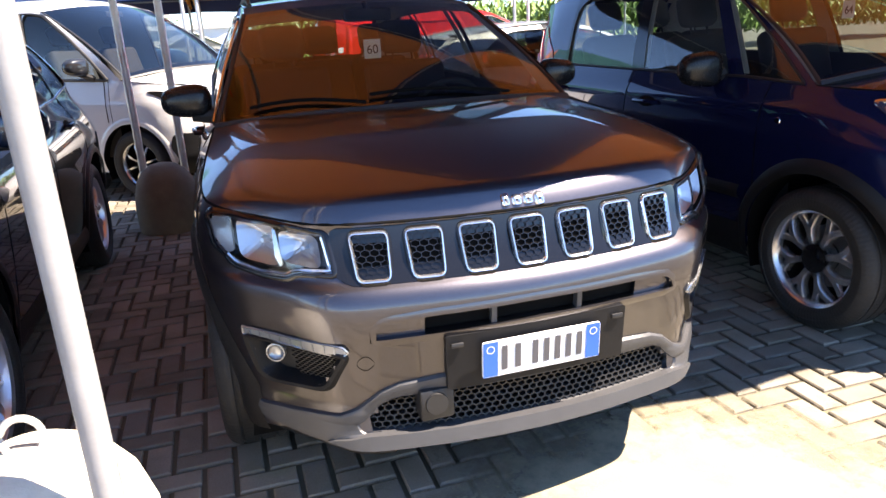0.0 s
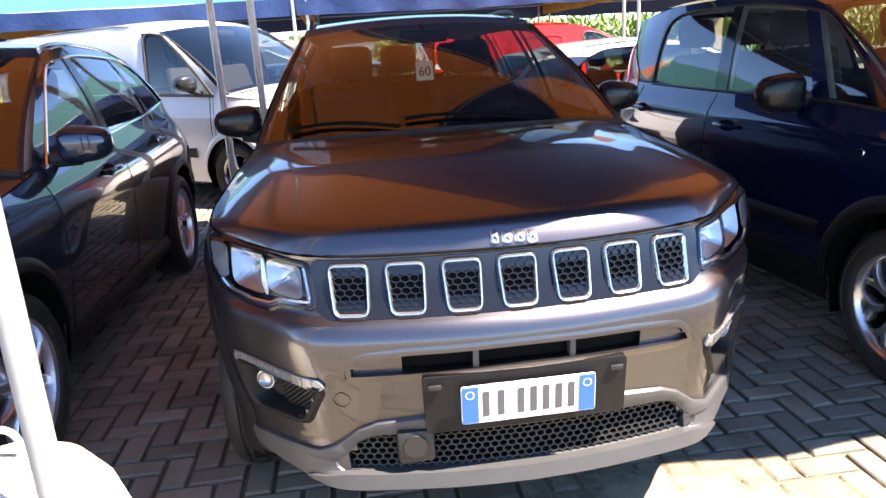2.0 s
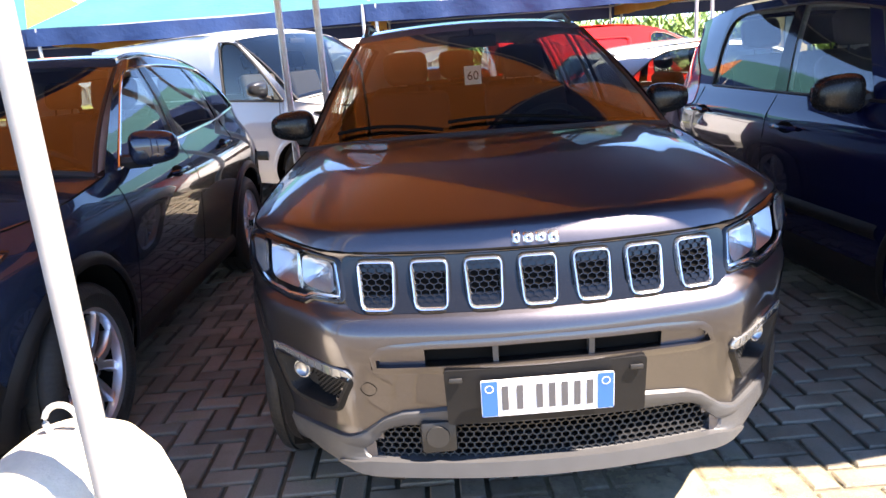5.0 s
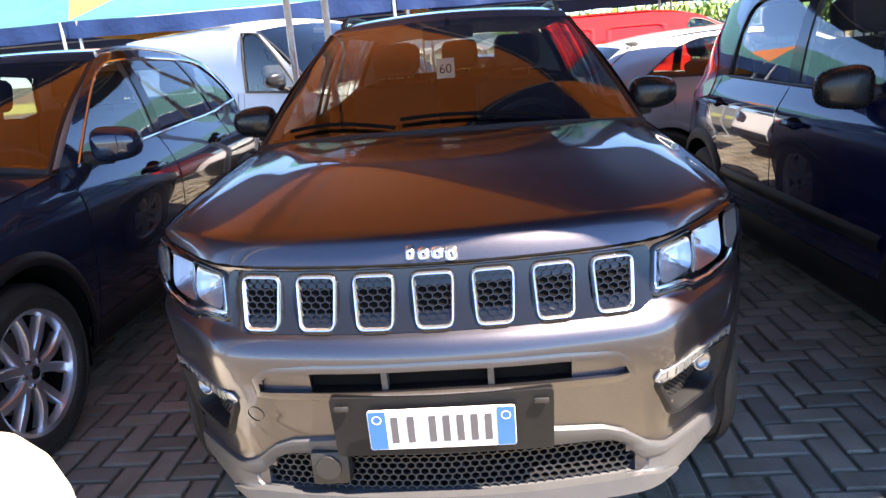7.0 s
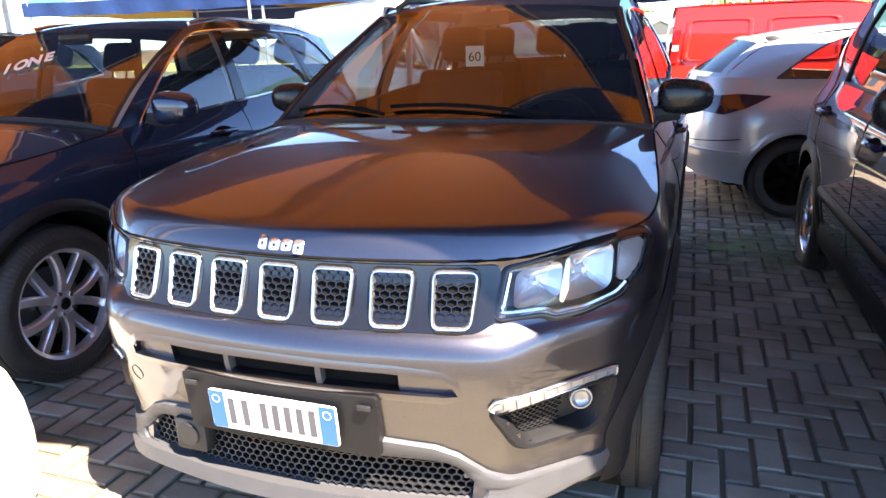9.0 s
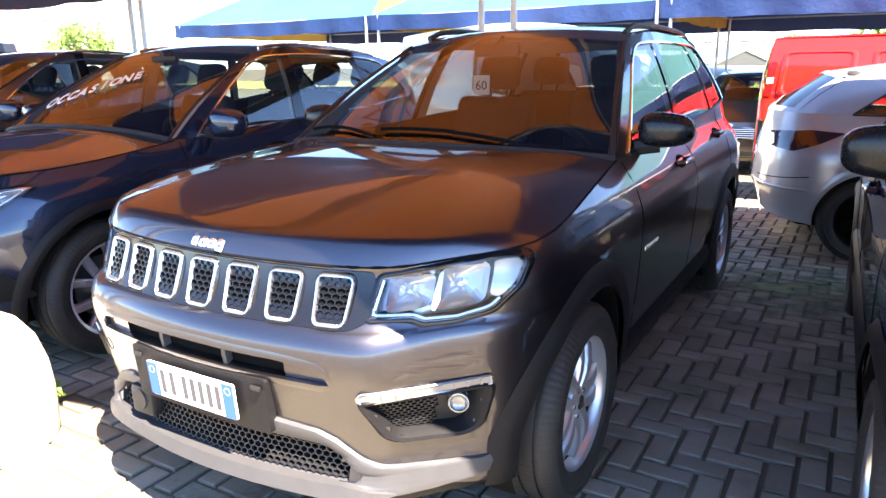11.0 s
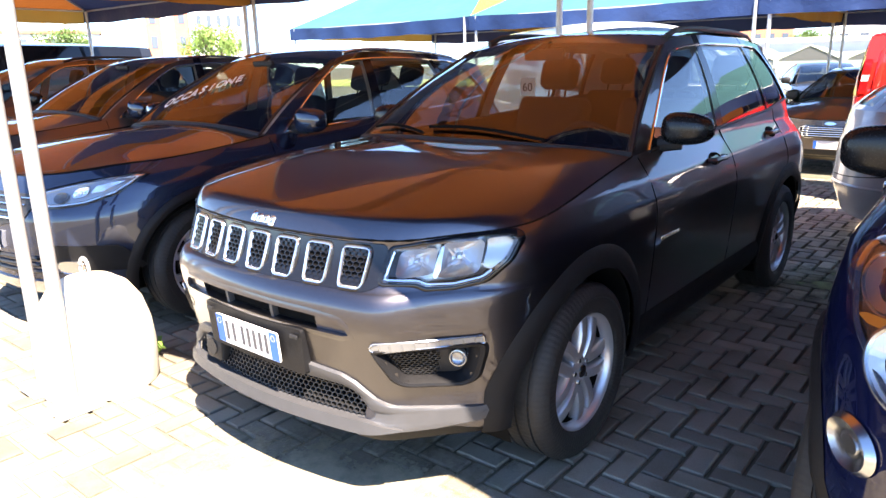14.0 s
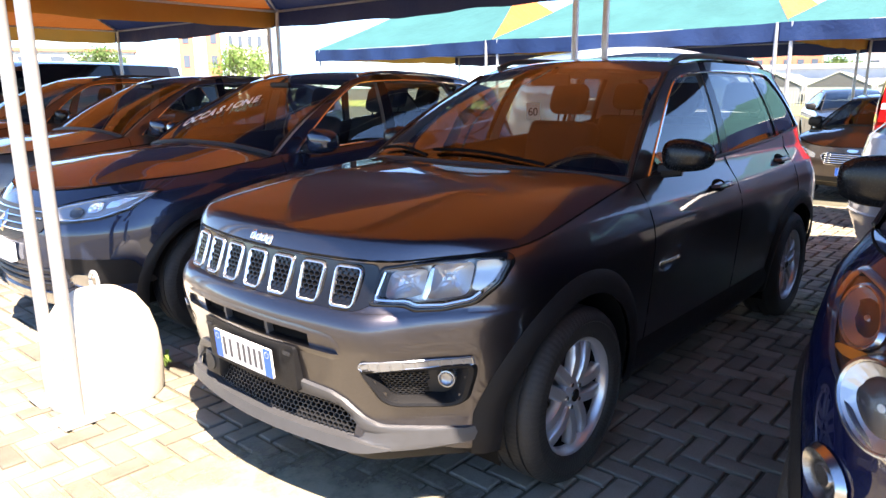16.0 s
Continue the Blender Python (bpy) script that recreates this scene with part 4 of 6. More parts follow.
for x in (-10.79, -5.79, -0.855, 4.12):
    canopy(x, x + 4.74, 9.15, 14.0, 2.3, 3.45, (M_TEAL, M_ORANGE, M_NAVYCLOTH, M_ORANGE), "blue and orange cloth canopy with hanging valance across the lane", ((0, M_VALBLUE, 0.24), (1, M_HEM, 0.2), (2, M_NAVYCLOTH, 0.26), (3, M_HEM, 0.2)), 1.35)


def bollard(x, y, r, h, mat, label, ring=True):
    ob = tagged(part("bollard", lathe([(0, 0), (r * 0.98, 0), (r, 0.02), (r * 1.01, h * 0.35), (r * 0.97, h * 0.55), (r * 0.86, h * 0.74), (r * 0.66, h * 0.89), (r * 0.4, h * 0.975), (r * 0.15, h), (0, h)], 40), mat), label, "bollard")
    ob.location = (x, y, 0)
    if ring:
        rg = tube(bmesh.new(), [(0.045 * math.cos(a), 0.0, h + 0.03 + 0.05 * math.sin(a)) for a in (k * math.tau / 20 for k in range(21))], 0.009, 8)
        part("lifting_ring", rg, M_POLE, ob, "bent steel lifting ring")
    return ob


bollard(-1.31, 0.03, 0.27, 0.545, M_CONCRETE_W, "white domed concrete weight with a lifting ring beside a pole")
bollard(-1.26, 4.36, 0.25, 0.54, M_CONCRETE_B, "brown domed concrete weight at the foot of two poles", False)


# ---- the grey SUV in the middle ----
BUMPER_PLAN = [(0, 0), (0.2, 0.006), (0.42, 0.034), (0.55, 0.056), (0.64, 0.085), (0.72, 0.165), (0.80, 0.25), (0.88, 0.325), (0.935, 0.41), (0.975, 0.53), (0.995, 0.66), (1.0, 0.8)]
LAMP_PLAN = [(0, 0), (0.2, 0.006), (0.42, 0.034), (0.55, 0.06), (0.66, 0.105), (0.78, 0.19), (0.88, 0.275), (0.935, 0.335), (0.972, 0.40), (0.992, 0.54), (1.0, 0.8)]
JEEP = spec(w=0.905, L=4.37, nf=2.3, Df=0.8, rows=60, nose_steps=44, plan=(plan_table(BUMPER_PLAN), plan_table(LAMP_PLAN)), lined=True, seat_z=0.57, inset=[(0.2, 0.07), (0.3, 0.045), (0.5, 0.02), (0.65, 0.009), (0.8, 0.001), (0.86, 0.0), (0.92, 0.01), (1.0, 0.04), (1.1, 0.11), (1.25, 0.14)], belt_mat=M_BLACK, mirror_mat=M_MIRROR, mirror_size=0.88, mirror_square=0.7, blur=0.007, bumper_top=0.78, nose_y=0.34,
            front=[(0.2, 0.16), (0.24, 0.06), (0.30, 0.035), (0.42, 0.06), (0.56, 0.035), (0.66, 0.014), (0.70, 0.010), (0.732, 0.012), (0.748, 0.017), (0.765, 0.027), (0.78, 0.039), (0.788, 0.062), (0.80, 0.070), (0.82, 0.078), (0.92, 0.113), (0.932, 0.11), (0.945, 0.10), (0.965, 0.118), (1.1, 0.25)],
            belt=[(0.08, 0.934), (0.16, 0.938), (0.3, 0.957), (0.6, 0.985), (1.0, 1.045), (1.38, 1.095), (2.2, 1.12), (3.3, 1.165), (3.8, 1.22), (4.4, 1.25)],
            roof=[(1.38, 1.095, 0.787), (2.13, 1.572, 0.575), (2.6, 1.61, 0.58), (3.4, 1.6, 0.57), (4.0, 1.55, 0.54), (4.25, 1.5, 0.51)],
            sill=[(0, 0.305), (0.34, 0.305), (0.46, 0.27), (0.6, 0.26), (4, 0.26), (4.4, 0.32)], cowl_x=0.787, cowl_y=1.2, cowl_side_y=1.38, hood_rise=0.035, hood_round=7.0, hood_edge=14.0, ridge=0.012, lip=0.052, lip_run=0.06, lip_bend=2.4, crown=0.03, trim_mat=M_CHROME, ax0=0.872, ax1=3.5, R=0.342, rim=0.222, clad=0.085, arch=0.066, sill_clad=(0.27, 0.42),
            track=0.79, doors=(1.42, 2.45, 3.45), hood_u=0.66, mirror=(0.9, 1.7, 1.185), handles=((2.2, 1.0), (3.25, 1.045)), rails=0.022, twin=(0.13, 0.2), style=(5, 0.023, (0.5, 0.17), True),
            pieces=[("a_pillar", "paint", 1.38, 2.13, 1.55, 2.24), ("front_side_window", "glass", 1.55, 2.24, 2.42, 2.52), ("b_pillar", "black", 2.42, 2.52, 2.52, 2.6), ("rear_side_window", "glass", 2.52, 2.6, 3.34, 3.28),
                    ("c_pillar", "black", 3.34, 3.28, 3.39, 3.33), ("quarter_window", "dark", 3.39, 3.33, 3.78, 3.62), ("d_pillar", "paint", 3.78, 3.62, 4.2, 4.0)])
LOWER_HOLE = [(-0.44, 0.431), (-0.41, 0.439), (0.41, 0.439), (0.44, 0.431), (0.475, 0.372), (0.46, 0.348), (-0.46, 0.348), (-0.475, 0.372)]
SLIT = [(-0.465, 0.644), (-0.435, 0.682), (-0.3, 0.693), (0, 0.698), (0.3, 0.693), (0.435, 0.682), (0.465, 0.644), (0.36, 0.646), (0, 0.654), (-0.36, 0.646)]


def mirror_x(poly):
    return [(-a, b) for a, b in poly][::-1]


FOG = [(0.535, 0.598), (0.785, 0.606), (0.782, 0.575), (0.757, 0.48), (0.725, 0.458), (0.605, 0.472), (0.583, 0.49)]
HEADLAMP = [(0.545, 0.918), (0.533, 0.811), (0.63, 0.811), (0.652, 0.797), (0.72, 0.797), (0.79, 0.815), (0.838, 0.875), (0.848, 0.94), (0.832, 0.96), (0.775, 0.962), (0.73, 0.953), (0.64, 0.936)]


def resample(poly, n):
    p = [Vector(q) for q in poly] + [Vector(poly[0])]
    d = [0.0]
    for a, b in zip(p, p[1:]):
        d.append(d[-1] + (b - a).length)
    return [tuple(p[k].lerp(p[k + 1], (s - d[k]) / (d[k + 1] - d[k]))) for s in (d[-1] * i / n for i in range(n)) for k in (max(j for j in range(len(p) - 1) if d[j] <= s + 1e-9),)]


SLIT_CUT, FOG_CUT = shrink(resample(rounded(SLIT, 0.012), 72), -0.011), shrink(resample(rounded(FOG, 0.02), 60), 0.006)
CUTS = [shrink(HEADLAMP, 0.012), mirror_x(shrink(HEADLAMP, 0.012)), shrink(LOWER_HOLE, -0.012), SLIT_CUT, FOG_CUT, mirror_x(FOG_CUT)]
suv, suv_hood, suv_screen, suv_side = build_car("suv", JEEP, M_GREY, pose(0, 0, 0), "grey metallic SUV with seven chrome-framed grille slots, parked under a canopy", cut=CUTS, fine=0.03)
jn = lambda x, z, lift=0.0: nose(JEEP, x, z, lift)


# grille panel with seven slots, leaning back a little more than the bumper
jg = jn
panel = rounded([(-0.535, 0.93), (0.535, 0.93), (0.545, 0.812), (0.50, 0.785), (-0.50, 0.785), (-0.545, 0.812)], 0.02)
grille = part("grille_panel", applique(panel, jg, 0.003, 0.01), M_GLOSSBLACK, suv, "gloss black grille panel")
for k in range(7):
    cx = (k - 3) * 0.1455
    o = rounded([(cx - 0.054, 0.921), (cx + 0.054, 0.921), (cx + 0.047, 0.790), (cx - 0.047, 0.790)], 0.023)
    bz = part("slot_bezel", frame_ring(shrink(o, -0.006), o, jg, [0.004, 0.009, 0.009]), M_GLOSSBLACK, grille, "gloss black slot surround")
    sl = part("grille_slot", frame_ring(o, shrink(o, 0.0115), jg, [0.008, 0.016, 0.017, 0.012, 0.0045]), M_BRIGHT, grille, "chrome-framed grille slot")
    hx = honeycomb(shrink(o, 0.015), jg, 0.0138, 0.008, 0.0115, 0.885, 0.72)
    part("slot_mesh", hx, M_GLOSSBLACK, grille, "black honeycomb mesh")
    # Near-black sheet close behind the mesh paints the slot's dark depth.
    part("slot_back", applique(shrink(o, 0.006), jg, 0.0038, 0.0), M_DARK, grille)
# badge drawn as plain strokes
lip_line = sorted((p.z, p.y) for p in (suv_hood(0.5, i / 300) for i in range(70)))
lay = lambda a, b, l=0.0: Vector((a, tab(lip_line, b) - l, b))
for x, z0, z1, wd_ in ((-0.052, 0.951, 0.985, 0.024), (-0.019, 0.951, 0.979, 0.030), (0.015, 0.951, 0.979, 0.030), (0.049, 0.945, 0.979, 0.030)):
    bd = rounded([(x - wd_ / 2, z0 - 0.003), (x + wd_ / 2, z0 - 0.003), (x + wd_ / 2, z1 - 0.003), (x - wd_ / 2, z1 - 0.003)], 0.009, 3)
    ring_in = [(x + (a - x) * 0.2, (z0 + z1) / 2 - 0.003 + (b - (z0 + z1) / 2 + 0.003) * 0.2) for a, b in bd]
    part("badge", frame_ring(bd, ring_in, lay, [0.0, 0.006, 0.007, 0.003]), M_BRIGHT, suv, "plain chrome badge shape")


def fluted_bowl(sf, cx, cz, rx, rz, lift, depth, seed, square=1.0, lean=0.0, n=22, rough=0.0022):
    """A faceted lamp reflector with its bulb shield."""
    rnd = random.Random(seed)
    bm = bmesh.new()
    rows = []
    for q in (1.0, 0.82, 0.64, 0.46, 0.3, 0.16):
        row = []
        for k in range(n):
            a = k * math.tau / n
            c, z = math.cos(a), math.sin(a)
            c, z = math.copysign(abs(c) ** square, c), math.copysign(abs(z) ** square, z)
            jig = rnd.uniform(-1, 1) * rough * (q < 1)
            row.append(bm.verts.new(sf(cx + rx * q * c, cz + rz * q * z + lean * q * rx * c, lift - depth * (1 - q * q) + jig)))
        rows.append(row)
    for p, q in zip(rows, rows[1:]):
        for k in range(n):
            bm.faces.new((p[k], p[(k + 1) % n], q[(k + 1) % n], q[k]))
    tip = [bm.verts.new(sf(cx + rx * 0.1 * math.cos(k * math.tau / n), cz + rz * 0.1 * math.sin(k * math.tau / n), lift - depth * 0.45)) for k in range(n)]
    for k in range(n):
        bm.faces.new((rows[-1][k], rows[-1][(k + 1) % n], tip[(k + 1) % n], tip[k]))
    bm.faces.new(tip)
    return bm


def headlamp(side):
    sf = lambda a, b, l=0.0: nose(JEEP, side * a, b, l)
    pl = rounded(HEADLAMP, 0.014, 3)
    lamp = part("headlamp", applique(shrink(pl, -0.004), sf, -0.055, 0.0), M_LAMPGREY, suv, "clear headlamp with faceted chrome reflectors")
    part("headlamp_rim", frame_ring(shrink(pl, -0.009), shrink(pl, 0.008), sf, [0.0, 0.006, 0.008, 0.007, -0.05]), M_GLOSSBLACK, lamp, "gloss black lamp surround")
    guide = [(0.556, 0.908), (0.545, 0.822), (0.634, 0.821), (0.656, 0.808), (0.718, 0.808), (0.782, 0.826), (0.802, 0.848)]
    part("light_guide", tube(bmesh.new(), [sf(a, b, -0.002) for a, b in resample(guide + guide[::-1], 60)[:31]], 0.0055, 6), M_BRIGHT, lamp, "bright light guide along the lamp's edge")
    part("reflector", fluted_bowl(sf, 0.621, 0.872, 0.05, 0.043, -0.012, 0.04, 3, 0.42, 0.14), M_REFLECT, lamp, "faceted chrome reflector", smooth=0)
    part("reflector", fluted_bowl(sf, 0.727, 0.884, 0.052, 0.056, -0.012, 0.045, 8, 0.42, 0.16), M_REFLECT, lamp, "faceted chrome reflector", smooth=0)
    part("lamp_divider", applique(rounded([(0.668, 0.83), (0.676, 0.822), (0.686, 0.85), (0.684, 0.925), (0.676, 0.92)], 0.004), sf, -0.01, 0.03), M_SILVER, lamp)
    part("turn_signal", applique(rounded([(0.782, 0.948), (0.782, 0.86), (0.80, 0.852), (0.826, 0.885), (0.835, 0.935), (0.824, 0.95)], 0.008), sf, 0.003, 0.006, 0.02), M_LAMPGREY, lamp, "pale turn signal lens")
    lens = part("lamp_lens", applique(shrink(pl, 0.006), sf, 0.008, 0.0, 0.03), M_LENS, lamp, "clear polycarbonate lens")
    lens.visible_shadow = False
    return lamp


headlamp(1)
headlamp(-1)

# bumper: upper slit, plate holder, fog lamps, grey lower lip
sr = resample(rounded(SLIT, 0.012), 72)
part("bumper_slit_frame", frame_ring(shrink(sr, -0.026), shrink(sr, 0.002), jn, [0.0005, 0.002, 0.003, 0.003, -0.03]), M_GREY, suv)
# Near-black sheet paints the shade inside the slit.
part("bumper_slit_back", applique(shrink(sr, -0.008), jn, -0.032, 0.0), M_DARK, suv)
for x0, x1, sl_m, dp in ((-0.50, -0.325, M_GREY, -0.014), (-0.14, -0.125, M_LIP, -0.008), (0.12, 0.135, M_LIP, -0.008), (0.325, 0.50, M_GREY, -0.014)):
    part("slit_blanking", applique([(x0, 0.635), (x1, 0.635), (x1, 0.72), (x0, 0.72)], jn, dp, 0.03), sl_m, suv)
outer = [(0, 0.53), (0.26, 0.512), (0.40, 0.497), (0.455, 0.474), (0.52, 0.42), (0.575, 0.398), (0.70, 0.38), (0.80, 0.372), (0.815, 0.35), (0.80, 0.318), (0.70, 0.302), (0.45, 0.298), (0, 0.294)]
inner = [(0, 0.44), (0.32, 0.44), (0.39, 0.44), (0.415, 0.438), (0.44, 0.43), (0.453, 0.409), (0.47, 0.38), (0.474, 0.37), (0.468, 0.355), (0.455, 0.348), (0.42, 0.347), (0.3, 0.347), (0, 0.347)]
close = lambda half: half + [(-a, b) for a, b in half[-2:0:-1]]
so, si = [], []
for h, dst in ((outer, so), (inner, si)):
    for a, b in zip(close(h), close(h)[1:] + close(h)[:1]):
        dst += [(lerp(a[0], b[0], t), lerp(a[1], b[1], t)) for t in (0, 0.25, 0.5, 0.75)]
part("lower_lip", frame_ring(so, si, jn, [-0.004, 0.012, 0.014, 0.014, 0.013, 0.012, 0.006, -0.05]), M_LIP, suv, "unpainted grey plastic lower bumper lip")
part("lower_grille", honeycomb(shrink(LOWER_HOLE, -0.004), jn, 0.0138, 0.02, -0.014, 0.8, 0.75), M_BLACK, suv, "black honeycomb lower grille")
# Another near-black sheet for the shade behind the lower mesh.
part("lower_grille_back", applique(shrink(LOWER_HOLE, -0.03), jn, -0.045, 0.0), M_DARK, suv)
ch = applique(rounded([(-0.60, 0.318), (-0.5, 0.345), (0.5, 0.345), (0.60, 0.318), (0.5, 0.302), (-0.5, 0.302)], 0.02), jn, 0.024, 0.03)
part("skid_lip", ch, M_LIP, suv, "light grey chin strip")
for side in (1, -1):
    part("undertray_flap", grid(lambda a, b: jn(side * lerp(0.42, 0.79, a), lerp(0.245, 0.31, b), -0.03), 12, 2), M_CLAD, suv, "dark plastic flap under the bumper")
sn = box(bmesh.new(), -0.352, 0.05, 0.372, -0.25, 0.13, 0.47, 0.012)
lathe([(0.0, 0.0), (0.032, 0.0), (0.036, -0.012), (0.036, -0.02)], 20, Matrix.Translation((-0.304, 0.044, 0.426)) @ Matrix.Rotation(radians(90), 4, "X"), sn)
part("radar_sensor", sn, M_BLACK, suv, "black radar sensor housing")
holder = part("plate_holder", applique(rounded([(-0.276, 0.632), (0.276, 0.632), (0.272, 0.465), (-0.272, 0.465)], 0.012), lambda a, b, l=0.0: Vector((a, 0.03 + 0.10 * a * a - l + 0.08 * (0.63 - b), b)), 0.012, 0.05), M_CLAD, suv, "dark grey number plate holder")
pf = lambda a, b, l=0.0: Vector((a, 0.004 + 0.08 * (0.606 - b) - l, b))
plate = part("number_plate", applique(rounded([(-0.18, 0.606), (0.18, 0.606), (0.18, 0.496), (-0.18, 0.496)], 0.008), pf, 0.004, 0.006), M_PLATE, holder, "white number plate with blue end bands")
for x0, x1 in ((-0.178, -0.135), (0.135, 0.178)):
    part("blue_band", applique([(x0, 0.604), (x1, 0.604), (x1, 0.498), (x0, 0.498)], pf, 0.0055, 0.0), M_PLATEBLUE, plate)
for cx in (-0.157, 0.157):
    rg_ = [(cx + 0.012 * math.cos(a), 0.582 + 0.012 * math.sin(a)) for a in (k * math.tau / 16 for k in range(16))]
    part("band_ring", frame_ring(rg_, [(cx + (a - cx) * 0.8, 0.582 + (b - 0.582) * 0.8) for a, b in rg_], pf, [0.0065, 0.0065]), M_PLATE, plate)
for k, x in enumerate((-0.115, -0.075, -0.022, 0.012, 0.046, 0.08, 0.114)):
    part("plate_bar", applique([(x - 0.009, 0.588), (x + 0.009, 0.588), (x + 0.009, 0.514), (x - 0.009, 0.514)], pf, 0.0055, 0.0), M_PLATEINK, plate)
for side in (1, -1):
    cp = box(bmesh.new(), side * 0.245 - 0.018, 0.016, 0.598, side * 0.245 + 0.018, 0.024, 0.612, 0.003)
    part("holder_clip", cp, M_BLACK, holder)
for side in (1, -1):
    sf = lambda a, b, l=0.0: nose(JEEP, side * a, b, l)
    fo = rounded(FOG, 0.02)
    fg = part("fog_lamp_bay", frame_ring(shrink(fo, -0.012), shrink(fo, 0.026), sf, [0.0, 0.012, 0.008, -0.012, -0.045]), M_CLAD, suv, "dark grey fog lamp surround")
    part("fog_lamp_back", applique(shrink(fo, 0.0), sf, -0.046, 0.0), M_BLACK, fg)
    part("fog_mesh", honeycomb([(0.575, 0.57), (0.685, 0.575), (0.68, 0.495), (0.61, 0.492)], sf, 0.0075, 0.01, -0.03, 0.75, 0.7), M_BLACK, fg)
    c = sf(0.725, 0.547, -0.018)
    lm = lathe([(0, -0.01), (0.008, -0.009), (0.016, -0.008), (0.022, -0.003), (0.025, 0.001), (0.029, 0.0), (0.031, -0.006), (0.031, -0.04)], 28, Matrix.Translation(c) @ Matrix.Rotation(radians(90), 4, "X") @ Matrix.Rotation(radians(25 * side), 4, "Y"))
    part("fog_lamp", lm, M_LAMPGREY, fg, "round clear fog lamp")
    dr = rounded([(0.527, 0.607), (0.543, 0.628), (0.66, 0.632), (0.79, 0.637), (0.79, 0.606), (0.66, 0.604), (0.543, 0.594)], 0.007)
    drl = part("running_light", applique(dr, sf, 0.006, 0.02), M_DRL, fg, "clear daytime running light bar")
    part("light_bar_rim", frame_ring(shrink(dr, -0.002), shrink(dr, 0.004), sf, [0.006, 0.009, 0.007]), M_LAMPGREY, drl)
    for k in range(9):
        x = 0.56 + 0.026 * k
        part("light_bar_rib", applique([(x, 0.603), (x + 0.004, 0.603), (x + 0.004, 0.626), (x, 0.626)], sf, 0.0075, 0.003), M_LAMPGREY, drl)
    rg = resample(rounded([(-0.036, 0), (0, 0.036), (0.036, 0), (0, -0.036)], 0.03), 28)
    tow = [(-0.487 + a * 0.85, 0.567 + b * 0.85) for a, b in rg]
    if side == 1:
        part("tow_eye_cover", frame_ring(tow, [(-0.487 + a * 0.82, 0.567 + b * 0.82) for a, b in rg], jn, [0.0015, -0.002, 0.0015]), M_DARK, suv)
for side in (1, -1):
    part("tail_lamp", applique(rounded([(4.04, 1.135), (4.16, 1.155), (4.27, 1.13), (4.28, 1.0), (4.14, 1.02)], 0.02), lambda a, b, l=0.0: flank(JEEP, a, b, l, side), 0.006, 0.02), M_TAIL, suv, "red tail lamp wrapping round the corner")
# wipers
for bx, tx in ((0.45, -0.18), (-0.2, -0.66)):
    wp = bmesh.new()
    pts = []
    for k in range(9):
        t = k / 8
        x = lerp(bx, tx, t)
        s = (x / 0.787 + 1) / 2
        pts.append(Vector(suv_screen(s, 0.03 + 0.06 * math.sin(math.pi * t * 0.7))) + Vector((0, -0.012, 0.016)))
    tube(wp, pts, 0.008, 6)
    part("wiper", wp, M_DARK, suv, "black windscreen wiper")
lv = bmesh.new()
for k in range(7):
    bx = box(lv, -0.012, 0, -0.008, 0.012, 0.004, 0.008, 0.001, Matrix.Translation(flank(JEEP, 1.5 + 0.03 * k, 0.74, 0.002, 1)) @ Matrix.Rotation(radians(90), 4, "Z"))
part("door_badge", lv, M_BRIGHT, suv, "small chrome lettering drawn as plain strokes")
card = tagged(part("price_card", box(bmesh.new(), -0.042, -0.0015, -0.045, 0.042, 0.0015, 0.045), M_PAPER), "white paper card numbered 60 hanging inside the windscreen", "card")
card.matrix_world = pose(-0.017, 1.853, 1.355, 0, 0, 4)
words("60", 0.06, M_INK, card, pose(0, -0.003, -0.004, 90, 0, 0), "number")


